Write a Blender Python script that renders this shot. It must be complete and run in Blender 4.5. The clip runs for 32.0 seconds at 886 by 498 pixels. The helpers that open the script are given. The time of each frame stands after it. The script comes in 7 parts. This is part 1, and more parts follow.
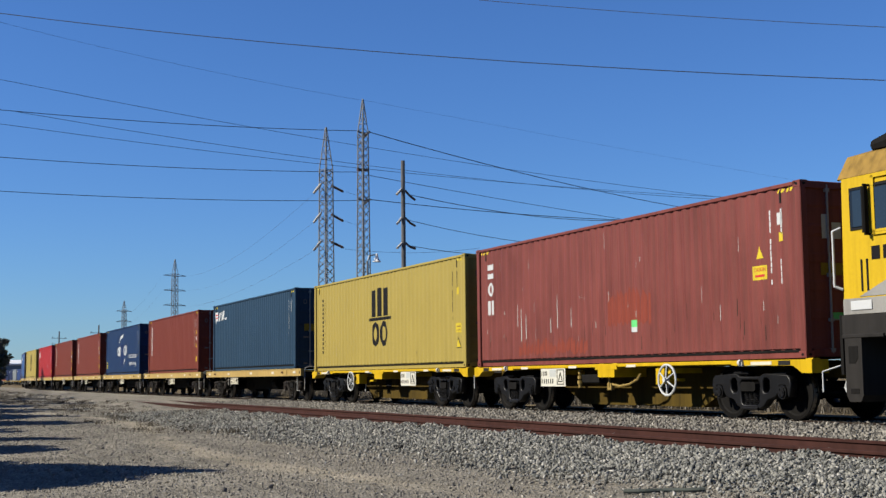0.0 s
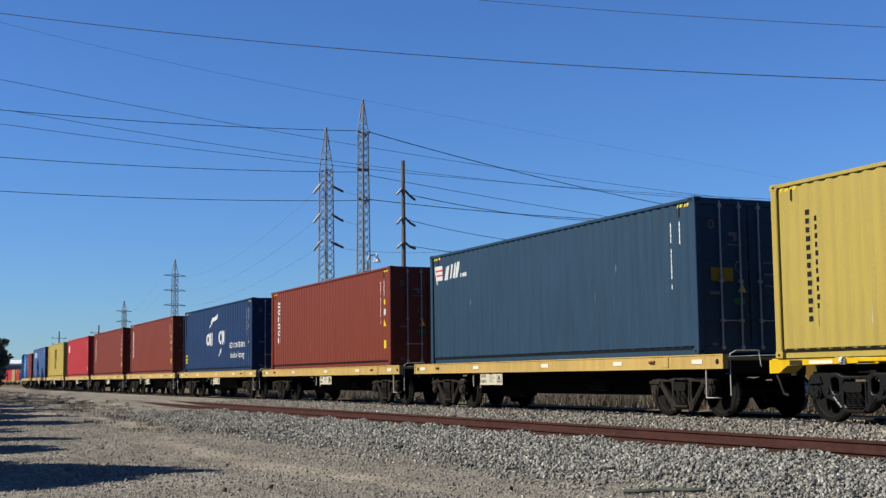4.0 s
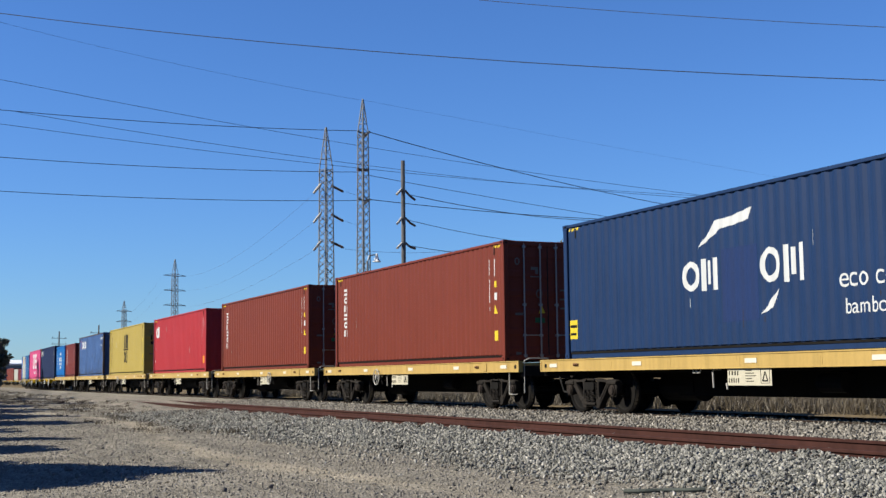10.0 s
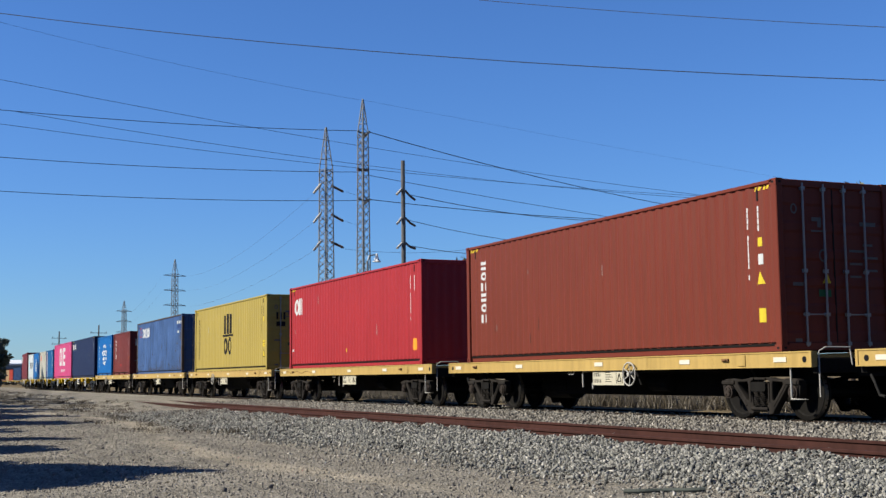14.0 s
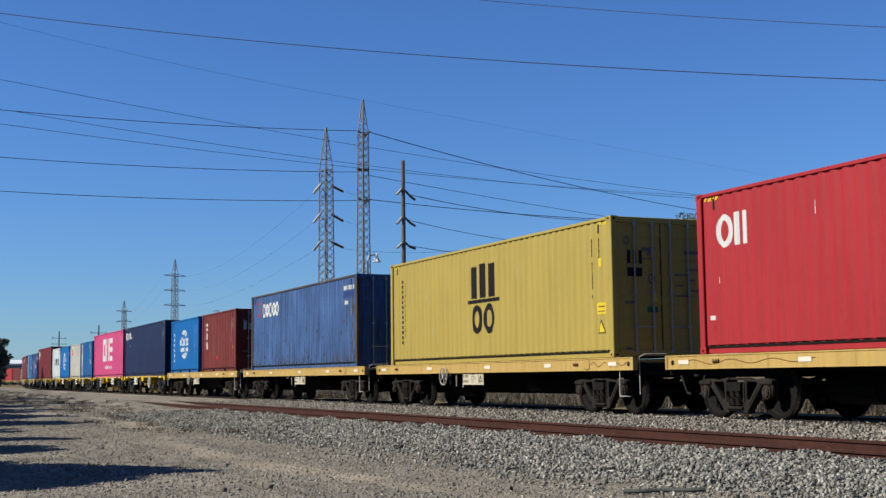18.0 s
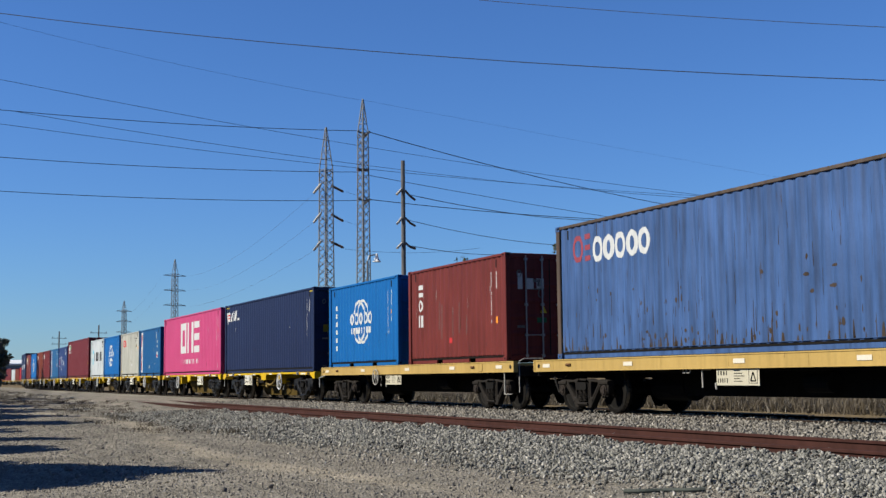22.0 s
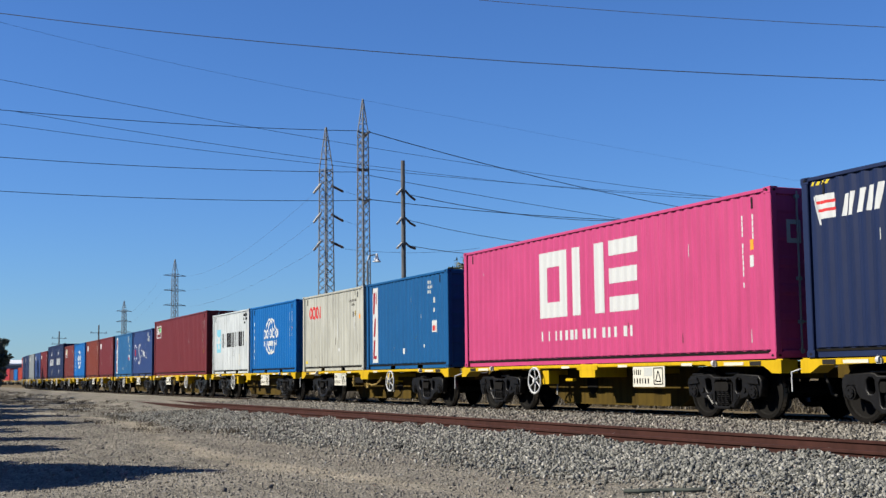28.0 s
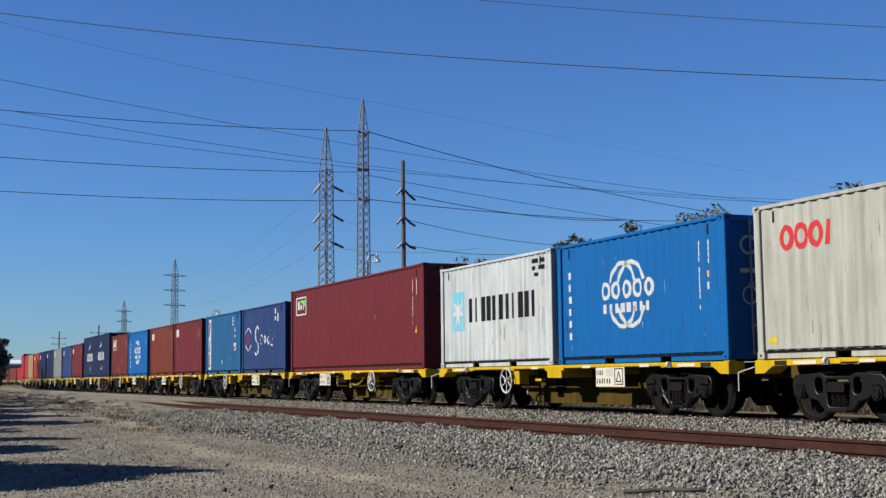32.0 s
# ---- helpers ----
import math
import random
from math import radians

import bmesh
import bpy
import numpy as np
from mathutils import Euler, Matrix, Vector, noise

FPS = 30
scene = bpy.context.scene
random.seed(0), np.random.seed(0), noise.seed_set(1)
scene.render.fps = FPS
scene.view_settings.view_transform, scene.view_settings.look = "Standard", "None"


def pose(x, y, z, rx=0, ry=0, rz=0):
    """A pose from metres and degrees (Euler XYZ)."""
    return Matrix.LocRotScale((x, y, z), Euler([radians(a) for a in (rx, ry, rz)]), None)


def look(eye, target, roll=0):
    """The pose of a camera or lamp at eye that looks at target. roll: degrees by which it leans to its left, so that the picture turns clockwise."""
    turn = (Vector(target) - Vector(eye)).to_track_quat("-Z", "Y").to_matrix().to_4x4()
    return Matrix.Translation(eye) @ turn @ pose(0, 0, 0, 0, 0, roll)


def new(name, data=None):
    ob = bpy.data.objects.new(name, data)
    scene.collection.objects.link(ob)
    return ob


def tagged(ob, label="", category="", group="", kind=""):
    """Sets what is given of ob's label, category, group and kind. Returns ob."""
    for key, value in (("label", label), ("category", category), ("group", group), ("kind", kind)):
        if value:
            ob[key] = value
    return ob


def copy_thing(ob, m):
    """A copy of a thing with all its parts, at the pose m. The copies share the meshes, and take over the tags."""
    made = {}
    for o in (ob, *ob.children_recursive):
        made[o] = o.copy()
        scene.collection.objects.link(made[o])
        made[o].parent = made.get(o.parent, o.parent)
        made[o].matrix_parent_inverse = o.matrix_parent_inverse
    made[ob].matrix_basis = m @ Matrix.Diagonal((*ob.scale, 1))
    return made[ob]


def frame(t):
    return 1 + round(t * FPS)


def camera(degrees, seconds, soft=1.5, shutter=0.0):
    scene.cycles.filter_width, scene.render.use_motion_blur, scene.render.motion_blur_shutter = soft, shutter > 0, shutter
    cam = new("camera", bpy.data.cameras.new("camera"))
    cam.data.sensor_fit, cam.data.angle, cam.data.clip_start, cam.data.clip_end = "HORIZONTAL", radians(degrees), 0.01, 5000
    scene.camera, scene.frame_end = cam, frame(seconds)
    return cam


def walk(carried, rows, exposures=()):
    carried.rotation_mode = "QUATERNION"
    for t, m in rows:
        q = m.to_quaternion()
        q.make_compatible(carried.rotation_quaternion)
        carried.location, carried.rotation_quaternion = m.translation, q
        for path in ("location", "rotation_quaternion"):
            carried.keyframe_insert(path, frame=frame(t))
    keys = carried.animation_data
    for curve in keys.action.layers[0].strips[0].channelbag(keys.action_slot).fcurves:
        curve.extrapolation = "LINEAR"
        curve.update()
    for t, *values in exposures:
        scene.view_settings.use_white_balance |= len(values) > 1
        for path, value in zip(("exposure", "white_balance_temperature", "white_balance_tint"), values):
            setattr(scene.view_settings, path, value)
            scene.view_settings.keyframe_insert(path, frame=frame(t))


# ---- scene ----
# camera: stands still beside the line, looking up the track
EYE = Vector((0.0, 0.0, 1.2))
YAW, PITCH = 0.4258, 0.1006
cam = camera(38.61, 32.0, soft=1.42)
AIM = EYE + Vector((-math.cos(YAW) * math.cos(PITCH), math.sin(YAW) * math.cos(PITCH), math.sin(PITCH)))
walk(cam, [(0.0, look(EYE, AIM, -0.657)), (32.0, look(EYE, AIM, -0.657))], [(0.0, 1.02), (3.2, 1.02), (5.6, 1.24), (13.2, 1.24), (14.0, 1.17), (16.4, 1.01), (22.0, 1.02), (23.0, 1.12), (28.0, 1.12), (28.8, 0.92), (32.0, 0.92)])

# daylight: low sun from behind the camera's left, clear sky
SUN_AZ = Vector((-0.25, -0.968)).normalized()
SUN_EL = radians(35)
world = bpy.data.worlds.new("sky")
scene.world = world
world.use_nodes = True
wn = world.node_tree
sky = wn.nodes.new("ShaderNodeTexSky")
sky.sky_type = "NISHITA"
sky.sun_disc = False
sky.sun_elevation = SUN_EL
sky.sun_rotation = math.atan2(SUN_AZ.x, SUN_AZ.y)
sky.air_density, sky.dust_density, sky.ozone_density = 1.1, 0.0, 4.0
wn.nodes["Background"].inputs["Strength"].default_value = 0.05
deep = wn.nodes.new("ShaderNodeMix")
deep.data_type, deep.blend_type = "RGBA", "MULTIPLY"
deep.inputs[0].default_value = 1.0
deep.inputs[7].default_value = (0.461, 0.733, 1.185, 1)
wn.links.new(sky.outputs[0], deep.inputs[6])
wn.links.new(deep.outputs[2], wn.nodes["Background"].inputs["Color"])
sun_data = bpy.data.lights.new("sun", "SUN")
sun_data.energy, sun_data.angle, sun_data.color = 5.0, radians(0.53), (1.0, 0.925, 0.785)
sun = new("sun", sun_data)
sun.matrix_world = look((0, 0, 60), Vector((0, 0, 60)) - Vector((SUN_AZ.x * math.cos(SUN_EL), SUN_AZ.y * math.cos(SUN_EL), math.sin(SUN_EL))))


# ---- materials ----
def nodes_of(name):
    m = bpy.data.materials.new(name)
    m.use_nodes = True
    nt = m.node_tree
    return m, nt, nt.nodes["Principled BSDF"]


def node(nt, kind, **sets):
    n = nt.nodes.new(kind)
    for k, v in sets.items():
        n.inputs[k].default_value = v
    return n


def coords(nt, scale=(1, 1, 1), shift=True):
    """Object coordinates at real size, shifted at random from piece to piece."""
    tc = nt.nodes.new("ShaderNodeTexCoord")
    mp = nt.nodes.new("ShaderNodeMapping")
    mp.inputs["Scale"].default_value = scale
    nt.links.new(tc.outputs["Object"], mp.inputs["Vector"])
    if shift:
        oi = nt.nodes.new("ShaderNodeObjectInfo")
        mul = nt.nodes.new("ShaderNodeMath")
        mul.operation = "MULTIPLY"
        mul.inputs[1].default_value = 37.0
        nt.links.new(oi.outputs["Random"], mul.inputs[0])
        nt.links.new(mul.outputs[0], mp.inputs["Location"])
    return mp.outputs["Vector"]


def noise_tex(nt, vec, scale, detail=4, rough=0.55):
    n = node(nt, "ShaderNodeTexNoise", Scale=scale, Detail=detail, Roughness=rough)
    nt.links.new(vec, n.inputs["Vector"])
    return n.outputs["Fac"]


def ramp(nt, fac, stops):
    r = nt.nodes.new("ShaderNodeValToRGB")
    el = r.color_ramp.elements
    while len(el) < len(stops):
        el.new(0.5)
    for e, (p, c) in zip(el, stops):
        e.position = p
        e.color = (*c, 1) if len(c) == 3 else c
    nt.links.new(fac, r.inputs["Fac"])
    return r.outputs["Color"]


def mixed(nt, fac, a, b, mode="MIX"):
    m = nt.nodes.new("ShaderNodeMix")
    m.data_type, m.blend_type = "RGBA", mode
    for sock, v in ((m.inputs[0], fac), (m.inputs[6], a), (m.inputs[7], b)):
        if hasattr(v, "is_output"):
            nt.links.new(v, sock)
        elif isinstance(v, (int, float)):
            sock.default_value = v
        else:
            sock.default_value = (*v, 1)
    return m.outputs[2]


def bump(nt, fac, strength, distance, bsdf):
    b = node(nt, "ShaderNodeBump", Strength=strength, Distance=distance)
    nt.links.new(fac, b.inputs["Height"])
    nt.links.new(b.outputs["Normal"], bsdf.inputs["Normal"])


def grey(v):
    return (v, v, v)


def paint(name, col, rough=0.5, wear=0.25, rust=0.0, metal=0.0, gloss=0.10, stain=(0.10, 0.045, 0.022)):
    """Weathered paint: broad fading, vertical rain streaks, grime and, where rust > 0, rust blooms."""
    m, nt, b = nodes_of(name)
    v = coords(nt)
    big = noise_tex(nt, v, 0.7, 3)
    fine = noise_tex(nt, v, 24, 3)
    streak = noise_tex(nt, coords(nt, (5, 5, 0.35)), 1.6, 4)
    c = mixed(nt, 1.0, col, ramp(nt, big, ((0.25, grey(1 - wear * 0.5)), (0.75, grey(1 + wear * 0.25)))), "MULTIPLY")
    c = mixed(nt, 1.0, c, ramp(nt, streak, ((0.3, grey(1 - wear * 0.7)), (0.55, grey(1.0)), (0.8, grey(1 + wear * 0.3)))), "MULTIPLY")
    c = mixed(nt, 1.0, c, ramp(nt, fine, ((0.3, grey(0.95)), (0.7, grey(1.04)))), "MULTIPLY")
    if rust > 0:
        spot = noise_tex(nt, coords(nt, (8, 8, 0.6)), 2.2, 6, 0.72)
        e = 0.70 - rust * 0.24
        mask = ramp(nt, spot, ((e, grey(0)), (e + 0.07, grey(0.85))))
        c = mixed(nt, mask, c, mixed(nt, fine, stain, tuple(0.35 * s for s in stain)))
    nt.links.new(c, b.inputs["Base Color"])
    rr = ramp(nt, fine, ((0.2, grey(rough - 0.08)), (0.8, grey(rough + 0.1))))
    nt.links.new(rr, b.inputs["Roughness"])
    b.inputs["Metallic"].default_value = metal
    b.inputs["Specular IOR Level"].default_value = gloss
    bump(nt, big, 0.25, 0.02, b)
    return m


def plain(name, col, rough=0.5, metal=0.0, grain=0.14):
    m, nt, b = nodes_of(name)
    fine = noise_tex(nt, coords(nt), 30, 3)
    nt.links.new(mixed(nt, 1.0, col, ramp(nt, fine, ((0.25, grey(1 - grain)), (0.75, grey(1 + grain * 0.57)))), "MULTIPLY"), b.inputs["Base Color"])
    b.inputs["Roughness"].default_value = rough
    b.inputs["Metallic"].default_value = metal
    b.inputs["Specular IOR Level"].default_value = 0.5 if rough < 0.3 else 0.08
    return m


def island_stone(name, stops, rough=0.9):
    """Loose stone, each piece with a tint of its own."""
    m, nt, b = nodes_of(name)
    g = nt.nodes.new("ShaderNodeNewGeometry")
    c = ramp(nt, g.outputs["Random Per Island"], stops)
    fine = noise_tex(nt, coords(nt, shift=False), 60, 4)
    nt.links.new(mixed(nt, 1.0, c, ramp(nt, fine, ((0.25, grey(0.78)), (0.75, grey(1.15)))), "MULTIPLY"), b.inputs["Base Color"])
    b.inputs["Roughness"].default_value = rough
    b.inputs["Specular IOR Level"].default_value = 0.15
    bump(nt, fine, 0.5, 0.004, b)
    return m


PAINTS = {
    "maroon": paint("maroon_paint", (0.0897, 0.01808, 0.01622), wear=0.35, rust=0.02),
    "worn_maroon": paint("sun_bleached_maroon_paint", (0.1173, 0.03381, 0.02898), wear=0.35, rust=0.08),
    "brown": paint("brown_red_paint", (0.0945, 0.0206, 0.0129), wear=0.12),
    "mustard": paint("mustard_paint", (0.217, 0.1705, 0.0435), wear=0.12),
    "teal": paint("slate_blue_paint", (0.0132, 0.0312, 0.0560), wear=0.2),
    "royal": paint("royal_blue_paint", (0.007245, 0.02001, 0.05796), wear=0.2),
    "red": paint("bright_red_paint", (0.203, 0.0168, 0.0212), wear=0.14),
    "worn_blue": paint("worn_blue_paint", (0.0324, 0.0682, 0.1660), wear=0.6, rust=0.30, stain=(0.040, 0.028, 0.022)),
    "worn_rail": paint("rusty_rail_paint", (0.058, 0.044, 0.036), wear=0.6, rust=0.5),
    "azure": paint("azure_paint", (0.00276, 0.069, 0.2242), wear=0.14),
    "navy": paint("navy_paint", (0.007935, 0.01414, 0.04278), wear=0.2),
    "pink": paint("magenta_pink_paint", (0.285, 0.037, 0.108), wear=0.16),
    "mid_blue": paint("mid_blue_paint", (0.00552, 0.05313, 0.1483), wear=0.14),
    "stone": paint("grey_cream_paint", (0.256, 0.262, 0.236), wear=0.35, rust=0.3),
    "white": paint("off_white_paint", (0.305, 0.335, 0.352), wear=0.4, rust=0.38),
    "crimson": paint("crimson_paint", (0.0817, 0.01325, 0.01678), wear=0.12),
    "violet_blue": paint("violet_blue_paint", (0.015, 0.032, 0.100), wear=0.2),
    "pale_blue": paint("pale_blue_paint", (0.012, 0.066, 0.160), wear=0.25),
    "grey_steel": paint("grey_steel_paint", (0.1236, 0.1369, 0.1457), wear=0.25),
    "orange_red": paint("orange_red_paint", (0.1855, 0.02208, 0.01325), wear=0.2),
    "tan": paint("tan_paint", (0.1987, 0.1325, 0.07066), wear=0.2),
}
M_FLAT = paint("faded_yellow_paint", (0.272, 0.190, 0.064), wear=0.22, rust=0.22)
M_SKEL = paint("strong_yellow_paint", (0.3462, 0.226, 0.005771), wear=0.25, rust=0.08)
M_LOCO = paint("locomotive_yellow_paint", (0.3607, 0.2405, 0.009619), wear=0.2, rust=0.04)
M_LOCO_ROOF = paint("sooty_yellow_paint", (0.202, 0.125, 0.02886), wear=0.5)
M_LOCO_GREY = paint("frame_grey_paint", (0.0165, 0.0152, 0.0140), wear=0.3)
M_LOCO_BAND = paint("band_grey_paint", (0.1863, 0.1828, 0.1725), wear=0.3)
# worn wagon yellow, with the shade beneath the load put into its colour
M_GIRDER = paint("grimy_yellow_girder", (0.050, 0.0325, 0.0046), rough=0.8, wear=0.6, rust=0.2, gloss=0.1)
M_UNDER = paint("grimy_black_steel", (0.00621, 0.005865, 0.00552), rough=0.85, wear=0.5, gloss=0.08)
M_BOGIE = paint("dusty_cast_steel", (0.0135, 0.0117, 0.0103), rough=0.85, wear=0.6, rust=0.1, gloss=0.1)
M_BOGIE_BLACK = paint("black_cast_steel", (0.0038, 0.0038, 0.0043), rough=0.45, wear=0.5, gloss=0.2)
M_WHEEL = paint("wheel_steel", (0.0035, 0.0031, 0.0028), rough=0.75, wear=0.5, gloss=0.1)
M_TREAD = plain("polished_tread", (0.138, 0.1311, 0.1242), 0.36, 0.9)
M_BEARING = paint("rusty_bearing_cap", (0.022, 0.0175, 0.0150), rough=0.7, wear=0.4)
M_ROD = plain("galvanised_rod", (0.20, 0.20, 0.197), 0.5, 0.3)
M_LAMP_POLE = plain("galvanised_pole", (0.138, 0.1449, 0.1518), 0.5, 0.3)
M_LAMP_SHADE = plain("white_enamel", (0.55, 0.55, 0.54), 0.4)
M_TAR = paint("tarred_rust", (0.1104, 0.05865, 0.0276), rough=0.8, wear=0.4)
M_COCK = plain("grimy_yellow_brass", (0.21, 0.15, 0.05), 0.5, 0.2)
M_STEP = plain("pale_step_paint", (0.25, 0.245, 0.23), 0.6)
M_STRIP = plain("dulled_reflector", (0.40, 0.378, 0.32), 0.4)
M_PLATE = plain("cream_data_plate", (0.30, 0.285, 0.225), 0.6)
M_SKEL_PLATE = plain("white_data_plate", (0.38, 0.375, 0.33), 0.6)
M_WHITE = plain("white_marking", (0.325, 0.338, 0.345), 0.6, 0.0, 0.05)
M_BLACK = plain("black_marking", (0.0055, 0.0052, 0.0060), 0.6)
M_RED = plain("red_marking", (0.3312, 0.02415, 0.0276), 0.6)
M_DEEP_RED = plain("deep_red_marking", (0.17, 0.012, 0.025), 0.6)
M_FADED_RED = plain("faded_red_marking", (0.16, 0.035, 0.05), 0.7)
M_RUST_PATCH = paint("rust_bloom", (0.038, 0.029, 0.024), rough=0.85, wear=0.5)
M_YEL = plain("yellow_marking", (0.3726, 0.2898, 0.02208), 0.6)
M_ORANGE = plain("orange_marking", (0.5175, 0.1932, 0.0207), 0.5)
M_GREEN = plain("green_marking", (0.0828, 0.3795, 0.1242), 0.5)
M_PALE = plain("pale_blue_marking", (0.1173, 0.2967, 0.3864), 0.6)
M_PATCH = plain("grey_patch", (0.2898, 0.3036, 0.2967), 0.6)
M_DOOR_GREEN = plain("dull_green_sticker", (0.0207, 0.0828, 0.0414), 0.7)
# marking yellow dimmed for the shade on door ends; also dull side stickers
M_DULL_SHADED_YELLOW = plain("dull_yellow_sticker", (0.1518, 0.1104, 0.0138), 0.7)
M_FADED = plain("faded_door_print", (0.090, 0.088, 0.086), 0.8)
M_DIRT = plain("brown_grime", (0.02415, 0.01794, 0.0138), 0.8)
M_FRESH = plain("touched_up_red", (0.1414, 0.03243, 0.02208), 0.85)
M_FADED_BLUE = plain("faded_violet_blue", (0.008625, 0.01966, 0.06486), 0.7)
M_RUBBER = plain("black_rubber", (0.0138, 0.0138, 0.0138), 0.8)
M_GLASS = plain("dark_cab_glass", (0.012, 0.018, 0.025), 0.05)
M_SEAL = plain("dark_gasket", (0.00966, 0.00966, 0.01035), 0.7)
M_RAILRUST = paint("rusted_rail_steel", (0.03174, 0.01242, 0.01001), rough=0.85, wear=0.4)
M_RAILSIDE = paint("grimy_rail_side", (0.01794, 0.01242, 0.00966), rough=0.9, wear=0.4, gloss=0.05)
M_RAILHEAD = paint("worn_rail_head", (0.069, 0.06072, 0.05382), rough=0.75, wear=0.3, gloss=0.05)
M_SLEEPER = paint("concrete_sleeper", (0.1794, 0.1725, 0.1587), rough=0.9, wear=0.3)
M_LATTICE = plain("weathered_galvanised_steel", (0.118, 0.125, 0.132), 0.6, 0.2)
M_INSUL = plain("insulator_porcelain", (0.3174, 0.2967, 0.2622), 0.4)
M_INSUL_DARK = plain("dark_insulator_glaze", (0.075, 0.05, 0.045), 0.4)
M_POLE = paint("grey_timber_pole", (0.105, 0.106, 0.108), rough=0.9, wear=0.5)
M_WIRE = plain("aluminium_cable", (0.03795, 0.0414, 0.0483), 0.6)
M_BARK = paint("grey_brown_bark", (0.0897, 0.069, 0.05175), rough=0.95, wear=0.5)
M_HOSE = plain("dull_green_hose", (0.05175, 0.05865, 0.05175), 0.7)
M_SHED_ROOF = plain("white_roof_sheet", (0.4968, 0.5106, 0.5244), 0.5)
M_SHED_WALL = paint("blue_grey_cladding", (0.1104, 0.1656, 0.2346), rough=0.7, wear=0.2)


def leaf_material(name, stops):
    m, nt, b = nodes_of(name)
    g = nt.nodes.new("ShaderNodeNewGeometry")
    nt.links.new(ramp(nt, g.outputs["Random Per Island"], stops), b.inputs["Base Color"])
    b.inputs["Roughness"].default_value = 0.6
    b.inputs["Subsurface Weight"].default_value = 0.0
    return m


M_LEAF = leaf_material("gum_leaf", ((0.0, (0.02415, 0.03312, 0.01518)), (0.5, (0.05175, 0.0621, 0.02898)), (1.0, (0.0897, 0.08625, 0.0414))))
M_LEAF_DARK = leaf_material("dark_shrub_leaf", ((0.0, (0.01035, 0.01656, 0.00828)), (0.6, (0.02415, 0.0345, 0.01518)), (1.0, (0.0483, 0.05865, 0.02415))))
M_GRASS = leaf_material("dry_grass", ((0.0, (0.035, 0.0255, 0.0128)), (0.5, (0.042, 0.0315, 0.016)), (1.0, (0.051, 0.039, 0.020))))
M_BALLAST = island_stone("ballast_stone", ((0.0, (0.033, 0.0315, 0.029)), (0.4, (0.107, 0.101, 0.0905)), (0.8, (0.161, 0.151, 0.133)), (0.97, (0.216, 0.202, 0.177)), (1.0, (0.31, 0.295, 0.265))))
M_BALLAST_GREY = island_stone("grey_ballast_stone", ((0.0, (0.02614, 0.0273, 0.02614)), (0.2, (0.0755, 0.07783, 0.07376)), (0.5, (0.1324, 0.1336, 0.1243)), (0.8, (0.1917, 0.1888, 0.1713)), (0.97, (0.2556, 0.2497, 0.2294)), (1.0, (0.3194, 0.3078, 0.2788))))
M_WHITE_STONE = island_stone("pale_stone", ((0.0, (0.1584, 0.1531, 0.1373)), (1.0, (0.3802, 0.3696, 0.3379))))
M_PEBBLE = island_stone("road_pebble", ((0.0, (0.096, 0.090, 0.081)), (0.5, (0.132, 0.123, 0.107)), (0.92, (0.178, 0.165, 0.141)), (1.0, (0.30, 0.285, 0.25))))


